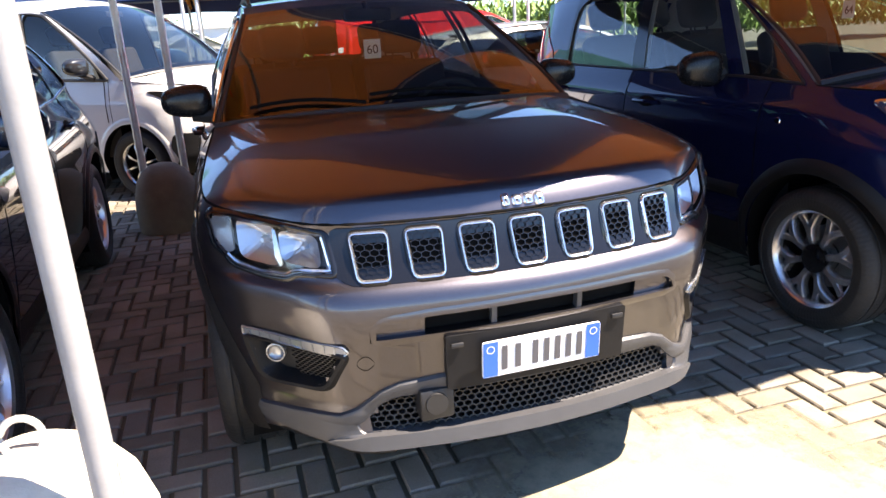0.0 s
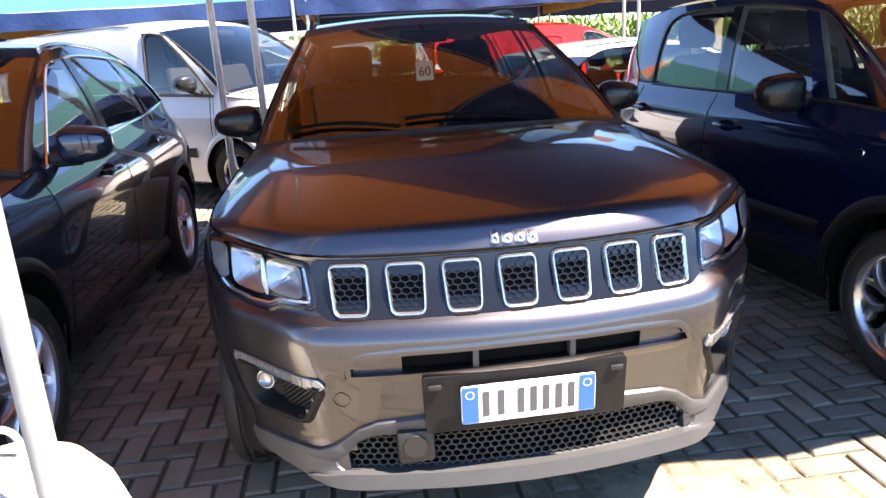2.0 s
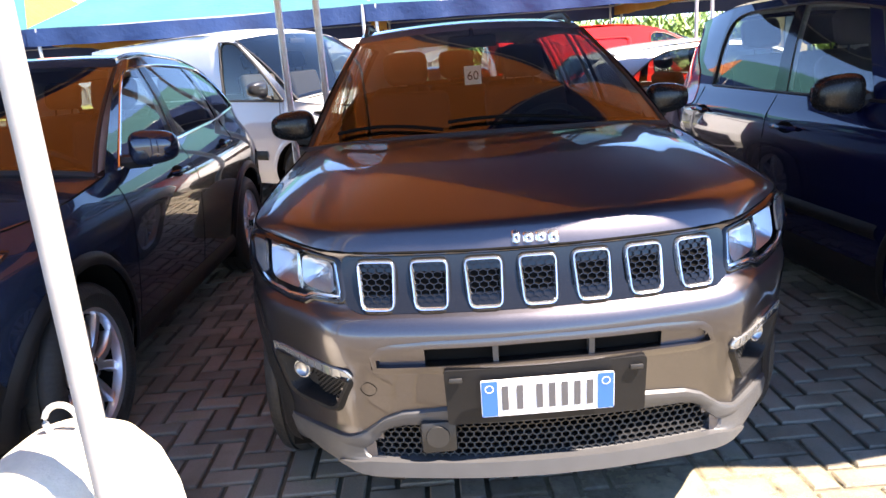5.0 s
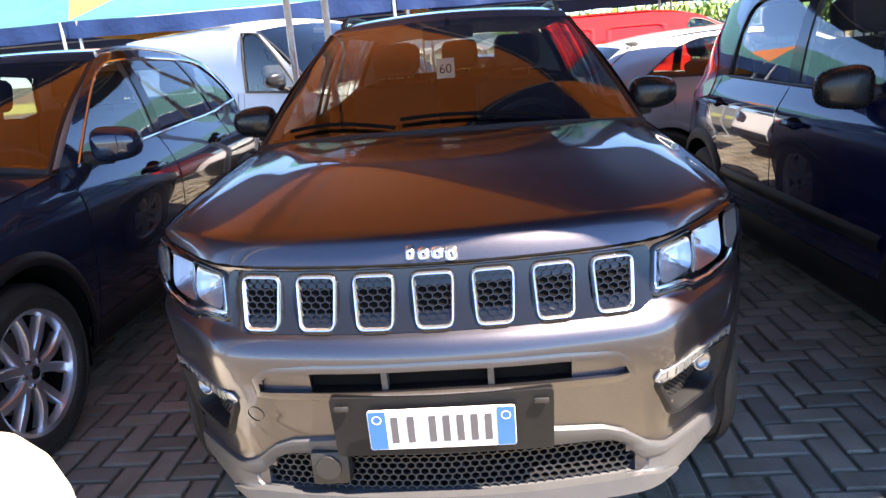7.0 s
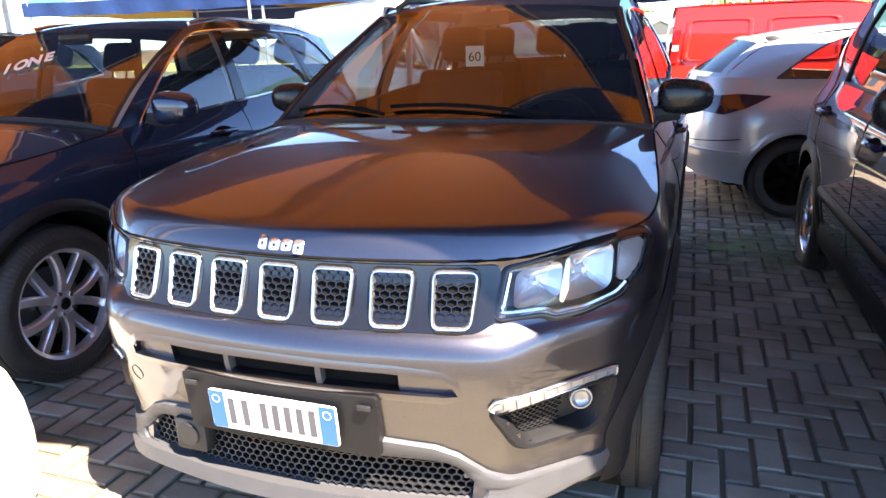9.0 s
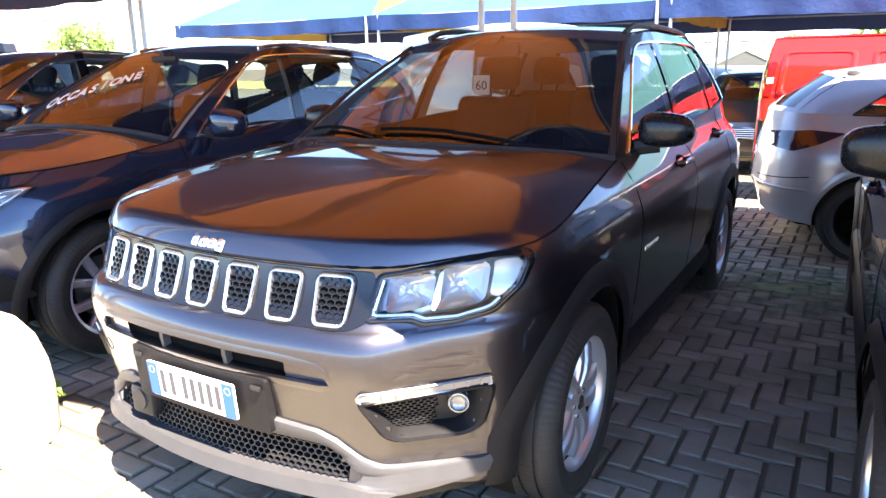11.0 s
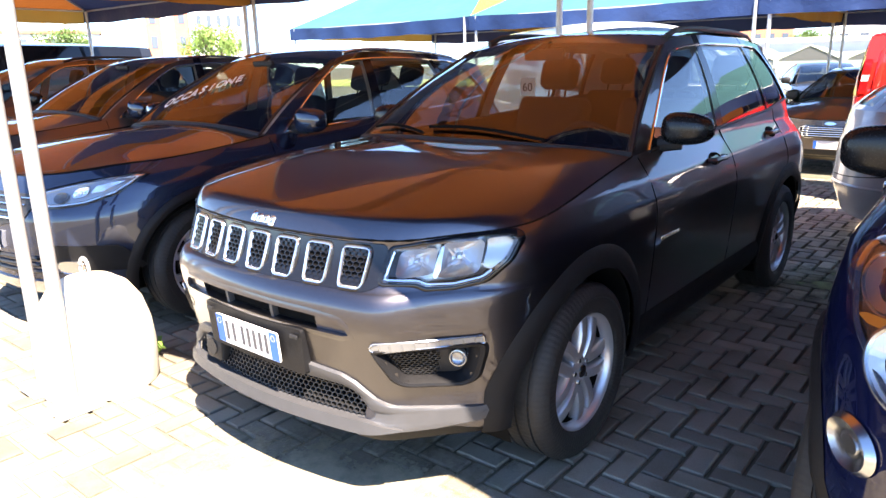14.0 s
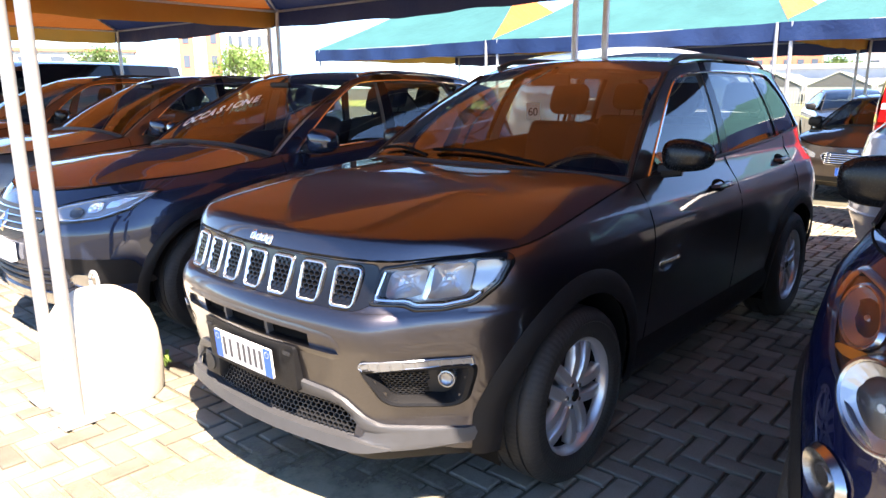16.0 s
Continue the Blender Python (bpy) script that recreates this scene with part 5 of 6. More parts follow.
# ---- the other cars ----
KADJ = spec(inset=[(0.2, 0.09), (0.3, 0.06), (0.5, 0.028), (0.65, 0.012), (0.8, 0.002), (0.88, 0.0), (0.95, 0.018), (1.03, 0.055), (1.12, 0.11), (1.25, 0.14)], w=0.915, L=4.44, nf=2.2, Df=0.8, ax0=0.9, ax1=3.546, R=0.352, rim=0.242, track=0.79, clad=0.05, sill_clad=(0.25, 0.38), belt=[(0.1, 0.9), (0.5, 0.97), (1.4, 1.06), (2.2, 1.1), (3.3, 1.15), (3.9, 1.22), (4.4, 1.24)],
            front=[(0.2, 0.16), (0.3, 0.05), (0.55, 0.01), (0.72, 0.03), (0.88, 0.12), (0.95, 0.2), (1.05, 0.3)], hood_rise=0.05, cowl_x=0.8, cowl_y=1.34, cowl_side_y=1.38, screen_bow=0.03, screen_bulge=0.25, crown=0.025, trim_mat=M_CHROME, lined=True, rails=0.006, rail_r=0.009, rail_mat=M_SILVER,
            roof=[(1.38, 1.058, 0.8), (2.2, 1.55, 0.63), (2.6, 1.59, 0.64), (3.3, 1.56, 0.62), (3.9, 1.49, 0.58), (4.2, 1.44, 0.55)], doors=(1.42, 2.42, 3.4), mirror=(0.97, 1.66, 1.14), mirror_mat=M_NAVY, handles=((2.15, 0.96), (3.15, 1.0)),
            style=(5, 0.0195, (0.12, 0.34), True, M_ALLOY_MID), pieces=[("a_pillar", "paint", 1.38, 2.2, 1.55, 2.28), ("front_side_window", "glass", 1.55, 2.28, 2.42, 2.46), ("b_pillar", "black", 2.42, 2.46, 2.52, 2.54), ("rear_side_window", "glass", 2.52, 2.54, 3.36, 3.2),
                    ("c_pillar", "black", 3.36, 3.2, 3.42, 3.26), ("quarter_window", "dark", 3.42, 3.26, 3.86, 3.62), ("d_pillar", "paint", 3.86, 3.62, 4.2, 4.0)])
kadj, k_hood, k_screen, k_side = build_car("crossover", KADJ, M_NAVY, pose(-2.53, 0.006, 0), "dark blue-grey crossover with chrome window trim and lettering on the windscreen")
for side in (1, -1):
    sf = lambda a, b, l=0.0: nose(KADJ, side * a, b, l)
    hl = rounded([(0.42, 0.835), (0.47, 0.757), (0.58, 0.762), (0.69, 0.78), (0.785, 0.83), (0.83, 0.925), (0.80, 0.932), (0.64, 0.897), (0.5, 0.86)], 0.012)
    lamp = part("headlamp", applique(hl, sf, 0.002, 0.02), M_LAMPGREY, kadj, "slim clear headlamp with a bright edge")
    part("headlamp_rim", frame_ring(shrink(hl, -0.004), shrink(hl, 0.005), sf, [0.002, 0.012, 0.013, 0.006]), M_GLOSSBLACK, lamp)
    part("light_guide", frame_ring(shrink(hl, 0.006), shrink(hl, 0.019), sf, [0.004, 0.012, 0.012, 0.003]), M_BRIGHT, lamp)
    part("projector_lens", fluted_bowl(sf, 0.575, 0.815, 0.034, 0.028, 0.012, 0.006, 4), M_LAMPDARK, lamp, "dark round projector lens")
    part("reflector", fluted_bowl(sf, 0.655, 0.842, 0.03, 0.026, 0.012, 0.008, 5, 0.7, 0.2), M_CHROME, lamp, smooth=0)
    part("reflector_block", applique(rounded([(0.695, 0.838), (0.735, 0.845), (0.79, 0.895), (0.75, 0.89), (0.705, 0.872)], 0.004), sf, 0.011, 0.01), M_BRIGHT, lamp)
    lens = part("lamp_lens", applique(shrink(hl, 0.004), sf, 0.016, 0.0, 0.03), M_LENS, lamp)
    lens.visible_shadow = False
    fp = [(0.6 + 0.07 * math.cos(a), 0.43 + 0.042 * math.sin(a)) for a in (k * math.tau / 28 for k in range(28))]
    part("fog_panel", applique(rounded([(0.52, 0.56), (0.80, 0.55), (0.83, 0.40), (0.55, 0.40)], 0.03), sf, 0.004, 0.01), M_CLAD, kadj, "black plastic fog lamp panel")
    fl = part("fog_lamp", frame_ring(fp, [(0.6 + 0.82 * (a - 0.6), 0.43 + 0.82 * (b - 0.43)) for a, b in fp], sf, [0.005, 0.016, 0.008]), M_CHROME, kadj, "chrome-ringed fog lamp")
    part("fog_glass", applique([(0.6 + 0.84 * (a - 0.6), 0.43 + 0.84 * (b - 0.43)) for a, b in fp], sf, 0.009, 0.004), M_SILVER, fl)
ksf = lambda a, b, l=0.0: nose(KADJ, a, b, l)
kg = part("grille", applique(rounded([(-0.46, 0.83), (0.46, 0.83), (0.40, 0.70), (0.15, 0.64), (-0.15, 0.64), (-0.40, 0.70)], 0.03), ksf, 0.005, 0.01), M_BLACK, kadj, "black grille with chrome bars")
for z in (0.81, 0.775, 0.74, 0.705):
    part("grille_bar", tube(bmesh.new(), [ksf(x, z, 0.012) for x in np.linspace(-0.42 + (0.83 - z) * 0.6, 0.42 - (0.83 - z) * 0.6, 17)], 0.006, 6), M_CHROME, kg)
emb = [(0.0, 0.80), (0.055, 0.735), (0.0, 0.67), (-0.055, 0.735)]
part("emblem", frame_ring(emb, [(a * 0.55, 0.735 + (b - 0.735) * 0.55) for a, b in emb], ksf, [0.01, 0.024, 0.012]), M_CHROME, kg, "chrome lozenge emblem")
for z in (0.48, 0.44, 0.40):
    part("lower_grille_bar", tube(bmesh.new(), [ksf(x, z, 0.004) for x in np.linspace(-0.45, 0.45, 17)], 0.012, 6), M_BLACK, kadj)
part("skid_plate", applique(rounded([(-0.6, 0.34), (0.6, 0.34), (0.5, 0.25), (-0.5, 0.25)], 0.03), ksf, 0.012, 0.02), M_SILVER, kadj, "silver skid plate")
part("number_plate", applique(rounded([(-0.18, 0.62), (0.18, 0.62), (0.18, 0.51), (-0.18, 0.51)], 0.008), lambda a, b, l=0.0: Vector((a, 0.0 - l, b)), 0.014, 0.03), M_PLATE, kadj)
for k, ch in enumerate("OCCASIONE"):
    arc = lambda u: Vector(k_screen(0.16 + 0.41 * u, 0.25 + 0.39 * u))
    u = (k + 0.5) / 9
    p, ac = arc(u), (arc(u + 0.04) - arc(u - 0.04)).normalized()
    nn = ac.cross((Vector(k_screen(0.16 + 0.41 * u, 0.31 + 0.39 * u)) - p)).normalized()
    up = nn.cross(ac).normalized()
    mm = Matrix((ac, up, nn)).transposed().to_4x4()
    mm.translation = p + nn * 0.014
    words(ch, 0.105, M_PAPER, kadj, mm @ Matrix.Diagonal((0.95, 1.65, 1, 1)), "windscreen_letter", 0.0008, 0.004)
MPV = spec(w=0.885, L=4.2, nf=2.2, Df=0.85, ax0=0.85, ax1=3.462, R=0.33, rim=0.222, track=0.765, clad=0.065, sill_clad=(0.22, 0.4), belt=[(0.0, 0.97), (0.3, 1.045), (0.6, 1.08), (1.4, 1.12), (2.2, 1.125), (3.3, 1.14), (4.2, 1.16)],
           front=[(0.2, 0.16), (0.3, 0.06), (0.5, 0.0), (0.75, 0.02), (0.9, 0.06), (1.0, 0.14), (1.1, 0.3)], hood_rise=0.07, lined=True, cowl_x=0.77, cowl_y=0.8, cowl_side_y=0.97, seat_z=0.62, bumper_top=0.8,
           inset=[(0.2, 0.06), (0.3, 0.03), (0.5, 0.0), (0.85, 0.0), (1.0, 0.02), (1.12, 0.09), (1.25, 0.12)],
           roof=[(0.97, 1.1, 0.79), (1.72, 1.565, 0.61), (2.3, 1.65, 0.61), (3.3, 1.64, 0.6), (3.8, 1.59, 0.57), (4.05, 1.54, 0.56)], doors=(1.22, 2.36, 3.35), mirror=(0.915, 1.6, 1.155), mirror_mat=M_MIRROR, mirror_size=1.1, handles=((2.13, 0.955), (3.22, 0.985)),
           hub=0.3, style=(8, 0.016, (0.0, 0.0), True, M_ALLOY_CUT), fork=0.24, pieces=[("a_pillar", "paint", 0.97, 1.72, 1.03, 1.77), ("quarter_light", "glass", 1.03, 1.77, 1.42, 1.8), ("mirror_pillar", "paint", 1.42, 1.8, 1.53, 1.9), ("front_side_window", "glass", 1.53, 1.9, 2.28, 2.42), ("b_pillar", "black", 2.28, 2.42, 2.41, 2.51), ("rear_side_window", "glass", 2.41, 2.51, 3.22, 3.32),
                   ("c_pillar", "black", 3.22, 3.32, 3.27, 3.36), ("d_pillar", "paint", 3.27, 3.36, 4.02, 3.92)], rear=[(0.3, 0.06), (0.5, 0.0), (0.9, 0.03), (1.2, 0.08)])
mpv, m_hood, m_screen, m_side = build_car("compact_car", MPV, M_BLUE, pose(2.59, -0.05, 0, 0, 0, 1.5), "deep blue tall compact car with black mirrors and sill cladding")


def face_of(S, owner, side):
    return lambda a, b, l=0.0: nose(S, side * a, b, l)


for side in (1, -1):
    sf = face_of(MPV, mpv, side)
    hl = rounded([(0.5, 0.80), (0.56, 0.76), (0.68, 0.80), (0.775, 0.9), (0.80, 1.0), (0.77, 1.06), (0.68, 1.05), (0.58, 0.98), (0.51, 0.88)], 0.03)
    lamp = part("headlamp", applique(hl, sf, 0.002, 0.02), M_LAMPDARK, mpv, "large oval clear headlamp with chrome bowls")
    part("headlamp_rim", frame_ring(hl, shrink(hl, 0.012), sf, [0.004, 0.014, 0.015, 0.006]), M_SILVER, lamp)
    for cx, cz, r, sd in ((0.645, 0.865, 0.082, 6), (0.715, 0.99, 0.05, 7)):
        ring = [(cx + r * math.cos(a), cz + r * math.sin(a)) for a in (k * math.tau / 32 for k in range(32))]
        part("reflector_ring", frame_ring([(cx + (a - cx) * 1.05, cz + (b - cz) * 1.05) for a, b in ring], [(cx + (a - cx) * 0.9, cz + (b - cz) * 0.9) for a, b in ring], sf, [0.006, 0.02, 0.02, 0.014]), M_SILVER, lamp, "bright ring round the reflector")
        part("reflector", fluted_bowl(sf, cx, cz, r * 0.9, r * 0.9, 0.016, 0.03, sd, n=30, rough=0.0007), M_REFLECT, lamp, "faceted chrome reflector", smooth=0)
    part("turn_signal", applique(rounded([(0.66, 0.935), (0.69, 0.94), (0.75, 0.928), (0.765, 0.918), (0.74, 0.912), (0.68, 0.922)], 0.006), sf, 0.009, 0.006), M_AMBER, lamp, "amber turn signal")
    lens = part("lamp_lens", applique(shrink(hl, 0.008), sf, 0.03, 0.0, 0.03), M_LENS, lamp)
    lens.visible_shadow = False
    lowp = [(0.735 + 0.055 * math.cos(a), 0.655 + 0.06 * math.sin(a)) for a in (k * math.tau / 28 for k in range(28))]
    ll = part("lower_lamp", frame_ring(lowp, [(0.735 + 0.3 * (a - 0.735), 0.655 + 0.3 * (b - 0.655)) for a, b in lowp], sf, [0.004, 0.02, 0.012, 0.006, 0.008]), M_SILVER, mpv, "round clear lower lamp")
    part("lower_lamp_bulb", applique([(0.735 + 0.32 * (a - 0.735), 0.655 + 0.32 * (b - 0.655)) for a, b in lowp], sf, 0.01, 0.006), M_SILVER, ll)
    tsurf = lambda a, b, l=0.0: Vector(flank(MPV, a, b, l, side)) if b < 1.14 else Vector(m_side(3.27, 3.36, 4.02, 3.92, side, l)((a - 3.27) / 0.75, (b - 1.14) / 0.45))
    tl = part("tail_lamp", applique(rounded([(3.4, 1.02), (3.66, 0.97), (3.9, 1.06), (3.92, 1.36), (3.78, 1.41), (3.5, 1.22)], 0.03), tsurf, 0.006, 0.02), M_TAIL, mpv, "tall red and white tail lamp")
    part("lamp_band", applique(rounded([(3.72, 1.03), (3.86, 1.08), (3.87, 1.2), (3.74, 1.16)], 0.015), tsurf, 0.01, 0.02), M_PLATE, tl, "clear reversing lamp")
    part("side_rubbing_strip", grid(lambda s, t: flank(MPV, lerp(1.3, 3.05, s), lerp(0.53, 0.6, t), (0.002, 0.016, 0.016, 0.002)[round(t * 3)], side), 16, 3), M_CLAD, mpv, "black rubbing strip on the doors")
    bd = lathe([(0, 0.004), (0.014, 0.004), (0.017, 0.0)], 18, Matrix.Translation(flank(MPV, 1.1, 0.935, 0.0, side)) @ Matrix.Rotation(radians(90 * side), 4, "Y"))
    part("side_badge", bd, M_CHROME, mpv, "small round chrome badge")
gr = applique(rounded([(-0.42, 0.62), (0.42, 0.62), (0.36, 0.42), (-0.36, 0.42)], 0.04), face_of(MPV, mpv, 1), 0.006, 0.01)
part("lower_grille", gr, M_BLACK, mpv)
tag = tagged(part("price_card", box(bmesh.new(), -0.042, -0.0015, -0.045, 0.042, 0.0015, 0.045), M_PAPER), "white paper card numbered 64 hanging inside the windscreen", "card")
tag.matrix_world = pose(2.48, 1.45, 1.41, 0, 0, 4)
words("64", 0.06, M_INK, tag, pose(0, -0.003, -0.004, 90, 0, 0), "number")
HATCH = spec(arch=0.035, w=0.875, L=4.29, ax0=0.93, ax1=3.54, R=0.315, rim=0.205, track=0.755, belt=[(0.1, 0.78), (0.5, 0.87), (1.3, 0.97), (2.2, 1.0), (3.3, 1.07), (4.3, 1.08)], hood_rise=0.06, cowl_x=0.74, cowl_y=1.1, cowl_side_y=1.3, core_z=0.75,
             inset=[(0.2, 0.06), (0.3, 0.03), (0.5, 0.0), (0.75, 0.0), (0.85, 0.02), (0.97, 0.08), (1.1, 0.11)], roof=[(1.3, 0.97, 0.77), (2.1, 1.38, 0.57), (2.6, 1.43, 0.58), (3.3, 1.4, 0.56), (3.75, 1.34, 0.54), (4.0, 1.3, 0.5)],
             doors=(1.4, 2.7, 5.0), mirror=(0.93, 1.6, 1.05), style=(5, 0.03, (0, 0), False, M_DARK), pieces=[("a_pillar", "paint", 1.3, 2.1, 1.48, 2.2), ("front_side_window", "glass", 1.48, 2.2, 2.65, 2.7), ("b_pillar", "black", 2.65, 2.7, 2.75, 2.78),
                 ("rear_side_window", "dark", 2.75, 2.78, 3.7, 3.15), ("c_pillar", "paint", 3.7, 3.15, 4.05, 3.7)], seat_z=0.45)
hatch, h_hood, h_screen, h_side = build_car("hatchback", HATCH, M_SILVERP, pose(5.03, 6.1, 0, 0, 0, 100), "silver three-door hatchback parked along the lane", fine=0.03)
VAN = spec(w=0.97, L=5.0, ax0=0.95, ax1=4.05, R=0.335, rim=0.21, track=0.83, nf=2.5, Df=0.8, belt=[(0.1, 0.98), (0.5, 1.08), (1.0, 1.14), (2.0, 1.17), (5, 1.17)], hood_rise=0.07, cowl_x=0.86, cowl_y=0.75, cowl_side_y=1.0, core_z=0.95, seat_z=0.75, seat_y=2.0, rear_seats=False,
           front=[(0.2, 0.1), (0.4, 0.0), (0.7, 0.02), (0.95, 0.12), (1.1, 0.22)], inset=[(0.2, 0.05), (0.4, 0.0), (0.9, 0.0), (1.17, 0.04)], rear=[(0.3, 0.02), (2, 0.03)], nr=6, Dr=0.25,
           roof=[(1.0, 1.14, 0.92), (1.95, 1.84, 0.78), (2.4, 1.9, 0.82), (4.8, 1.88, 0.82), (4.95, 1.86, 0.81)], roof_j=3, doors=(1.15, 2.15, 6.0), mirror=(1.08, 1.35, 1.28), mirror_mat=M_DGREYP, solid_back=True, style=(8, 0.012, (0, 0), False, M_SILVER), crown=0.06,
           pieces=[("a_pillar", "paint", 1.0, 1.95, 1.15, 2.02), ("front_side_window", "dark", 1.15, 2.02, 2.1, 2.2), ("b_pillar", "paint", 2.1, 2.2, 2.3, 2.35), ("side_panel", "paint", 2.3, 2.35, 4.92, 4.85)])
van, v_hood, v_screen, v_side = build_car("van", VAN, M_WHITEP, pose(-0.25, 5.9, 0, 0, 0, 53.1), "white panel van parked askew in the lane", "van")
SVAN = spec(w=0.86, L=3.96, ax0=0.8, ax1=3.31, R=0.31, rim=0.2, track=0.74, belt=[(0.1, 0.85), (0.5, 0.98), (1.0, 1.06), (2.0, 1.08), (4, 1.08)], hood_rise=0.07, cowl_x=0.76, cowl_y=0.75, cowl_side_y=0.95, core_z=0.85, seat_y=1.9, rear_seats=False,
            inset=[(0.2, 0.05), (0.4, 0.0), (0.85, 0.0), (1.08, 0.05)], rear=[(0.3, 0.02), (2, 0.03)], nr=6, Dr=0.22, roof=[(0.95, 1.055, 0.8), (1.75, 1.6, 0.66), (2.2, 1.68, 0.69), (3.8, 1.68, 0.69), (3.92, 1.66, 0.68)], roof_j=3, doors=(1.1, 2.0, 6.0),
            mirror=(0.95, 1.25, 1.15), solid_back=True, style=(8, 0.012, (0, 0), False, M_SILVER), pieces=[("a_pillar", "paint", 0.95, 1.75, 1.1, 1.82), ("front_side_window", "glass", 1.1, 1.82, 1.95, 2.0), ("b_pillar", "paint", 1.95, 2.0, 2.1, 2.12), ("side_panel", "paint", 2.1, 2.12, 3.88, 3.82)])
rvan, r_hood, r_screen, r_side = build_car("small_van", SVAN, M_REDP, pose(4.5, 7.9, 0, 0, 0, 92), "red small panel van with ribbed side panel", "van")
SEDAN = spec(**{**HATCH, "L": 4.87, "ax0": 0.95, "ax1": 3.8, "w": 0.92, "style": (10, 0.012, (0, 0), False)})
sedan, *_ = build_car("saloon", SEDAN, M_BRONZEP, pose(-0.06, 9.6, -0.15, 0, 0, -1), "dark bronze saloon with a wide slatted grille facing the lane")
build_car("estate_car", SEDAN, M_DGREYP, pose(-1.25, 16.4, -0.1, 0, 0, 20), "dark grey car parked beyond the second canopy")
build_car("suv", spec(**{**KADJ, "style": (5, 0.03, (0, 0), False)}), M_BRONZEP, pose(-5.1, 0.2, 0), "dark brown crossover parked beside the blue-grey one")
build_car("suv", spec(**{**JEEP, "rows": 24, "style": (5, 0.03, (0, 0), False)}), M_BRONZEP, pose(-7.65, 0.3, 0), "dark brown SUV at the far end of the row")
VAN2 = spec(**{**VAN, "pieces": VAN["pieces"][:3] + [("side_window", "black", 2.3, 2.35, 4.7, 4.65), ("d_pillar", "paint", 4.7, 4.65, 4.92, 4.85)]})
build_car("van", VAN2, M_DGREYP, pose(-11.7, 0.9, 0, 0, 0, 0), "dark grey van with tinted windows at the end of the row", "van")


# ---- details of the cars in the lane ----
for side in (1, -1):
    hf = lambda a, b, l=0.0: flank(HATCH, a, b, l, side)
    tl = part("tail_lamp", applique(rounded([(3.73, 0.945), (3.95, 0.96), (4.2, 0.93), (4.22, 0.82), (4.06, 0.80), (3.88, 0.87)], 0.02), hf, 0.006, 0.02), M_SMOKED, hatch, "smoked wedge-shaped tail lamp")
    part("bumper_seam", tube(bmesh.new(), [hf(lerp(3.94, 4.26, k / 8), lerp(0.62, 0.575, k / 8), 0.0) for k in range(9)], 0.004, 5), M_DARK, hatch)
    part("bumper_crease", tube(bmesh.new(), [hf(lerp(3.94, 4.27, k / 8), 0.52, 0.0) for k in range(9)], 0.012, 6), M_SILVERP, hatch)
    part("side_strip", grid(lambda a, t: hf(lerp(1.4, 3.05, a), lerp(0.5, 0.55, t), (0.001, 0.012, 0.012, 0.001)[round(t * 3)]), 14, 3), M_SILVERP, hatch)
fl = [(3.53 + 0.075 * math.cos(a), 0.83 + 0.075 * math.sin(a)) for a in (k * math.tau / 32 for k in range(32))]
part("fuel_flap", frame_ring(fl, [(3.53 + (a - 3.53) * 0.95, 0.83 + (b - 0.83) * 0.95) for a, b in fl], lambda a, b, l=0.0: flank(HATCH, a, b, l, -1), [0.001, -0.003, 0.001]), M_DARK, hatch, "round fuel flap")


def panel_frame(owner, fn, s0, s1, t0, t1, mat, lift=0.012, wide=0.035):
    """A pressed panel outline on a side piece."""
    po = resample(rounded([(s0, t0), (s1, t0), (s1, t1), (s0, t1)], 0.05), 48)
    k = lambda q: ((s0 + s1) / 2 + (q[0] - (s0 + s1) / 2) * (1 - wide * 2 / (s1 - s0)), (t0 + t1) / 2 + (q[1] - (t0 + t1) / 2) * (1 - wide * 2.4 / (t1 - t0)))
    sfn = lambda a, b, l=0.0: Vector(fn(a, b)) + Vector((-l, 0, 0))
    part("pressed_panel", frame_ring(po, [k(q) for q in po], sfn, [0.0, lift, lift, 0.0]), mat, owner)


rfn = r_side(2.1, 2.12, 3.88, 3.82, -1)
panel_frame(rvan, rfn, 0.06, 0.47, 0.06, 0.8, M_REDP)
panel_frame(rvan, rfn, 0.54, 0.93, 0.06, 0.8, M_REDP)
for side in (1, -1):
    rf = lambda a, b, l=0.0: flank(SVAN, a, b, l, side)
    rs = r_side(2.1, 2.12, 3.88, 3.82, side)
    part("tail_lamp", applique(rounded([(0.955, 0.05), (0.995, 0.05), (0.995, 0.62), (0.955, 0.62)], 0.01), lambda a, b, l=0.0: Vector(rs(a, b)) + Vector((side * l, 0, 0)), 0.008, 0.02), M_TAIL, rvan, "tall red and white tail lamp")
    part("lamp_band", applique([(0.957, 0.26), (0.993, 0.26), (0.993, 0.36), (0.957, 0.36)], lambda a, b, l=0.0: Vector(rs(a, b)) + Vector((side * l, 0, 0)), 0.011, 0.01), M_PLATE, rvan)
    part("rear_corner_bumper", applique(rounded([(3.68, 0.3), (3.93, 0.3), (3.93, 0.86), (3.8, 0.86), (3.76, 0.6), (3.68, 0.56)], 0.03), rf, 0.014, 0.02), M_CLAD, rvan, "dark grey plastic corner bumper")
    part("slide_rail", tube(bmesh.new(), [rf(lerp(2.2, 3.62, k / 10), 1.0, 0.002) for k in range(11)], 0.01, 6), M_BLACK, rvan, "black sliding door rail")
    part("side_strip", grid(lambda a, t: rf(lerp(1.2, 2.9, a), lerp(0.5, 0.58, t), (0.001, 0.014, 0.014, 0.001)[round(t * 3)]), 14, 3), M_CLAD, rvan)
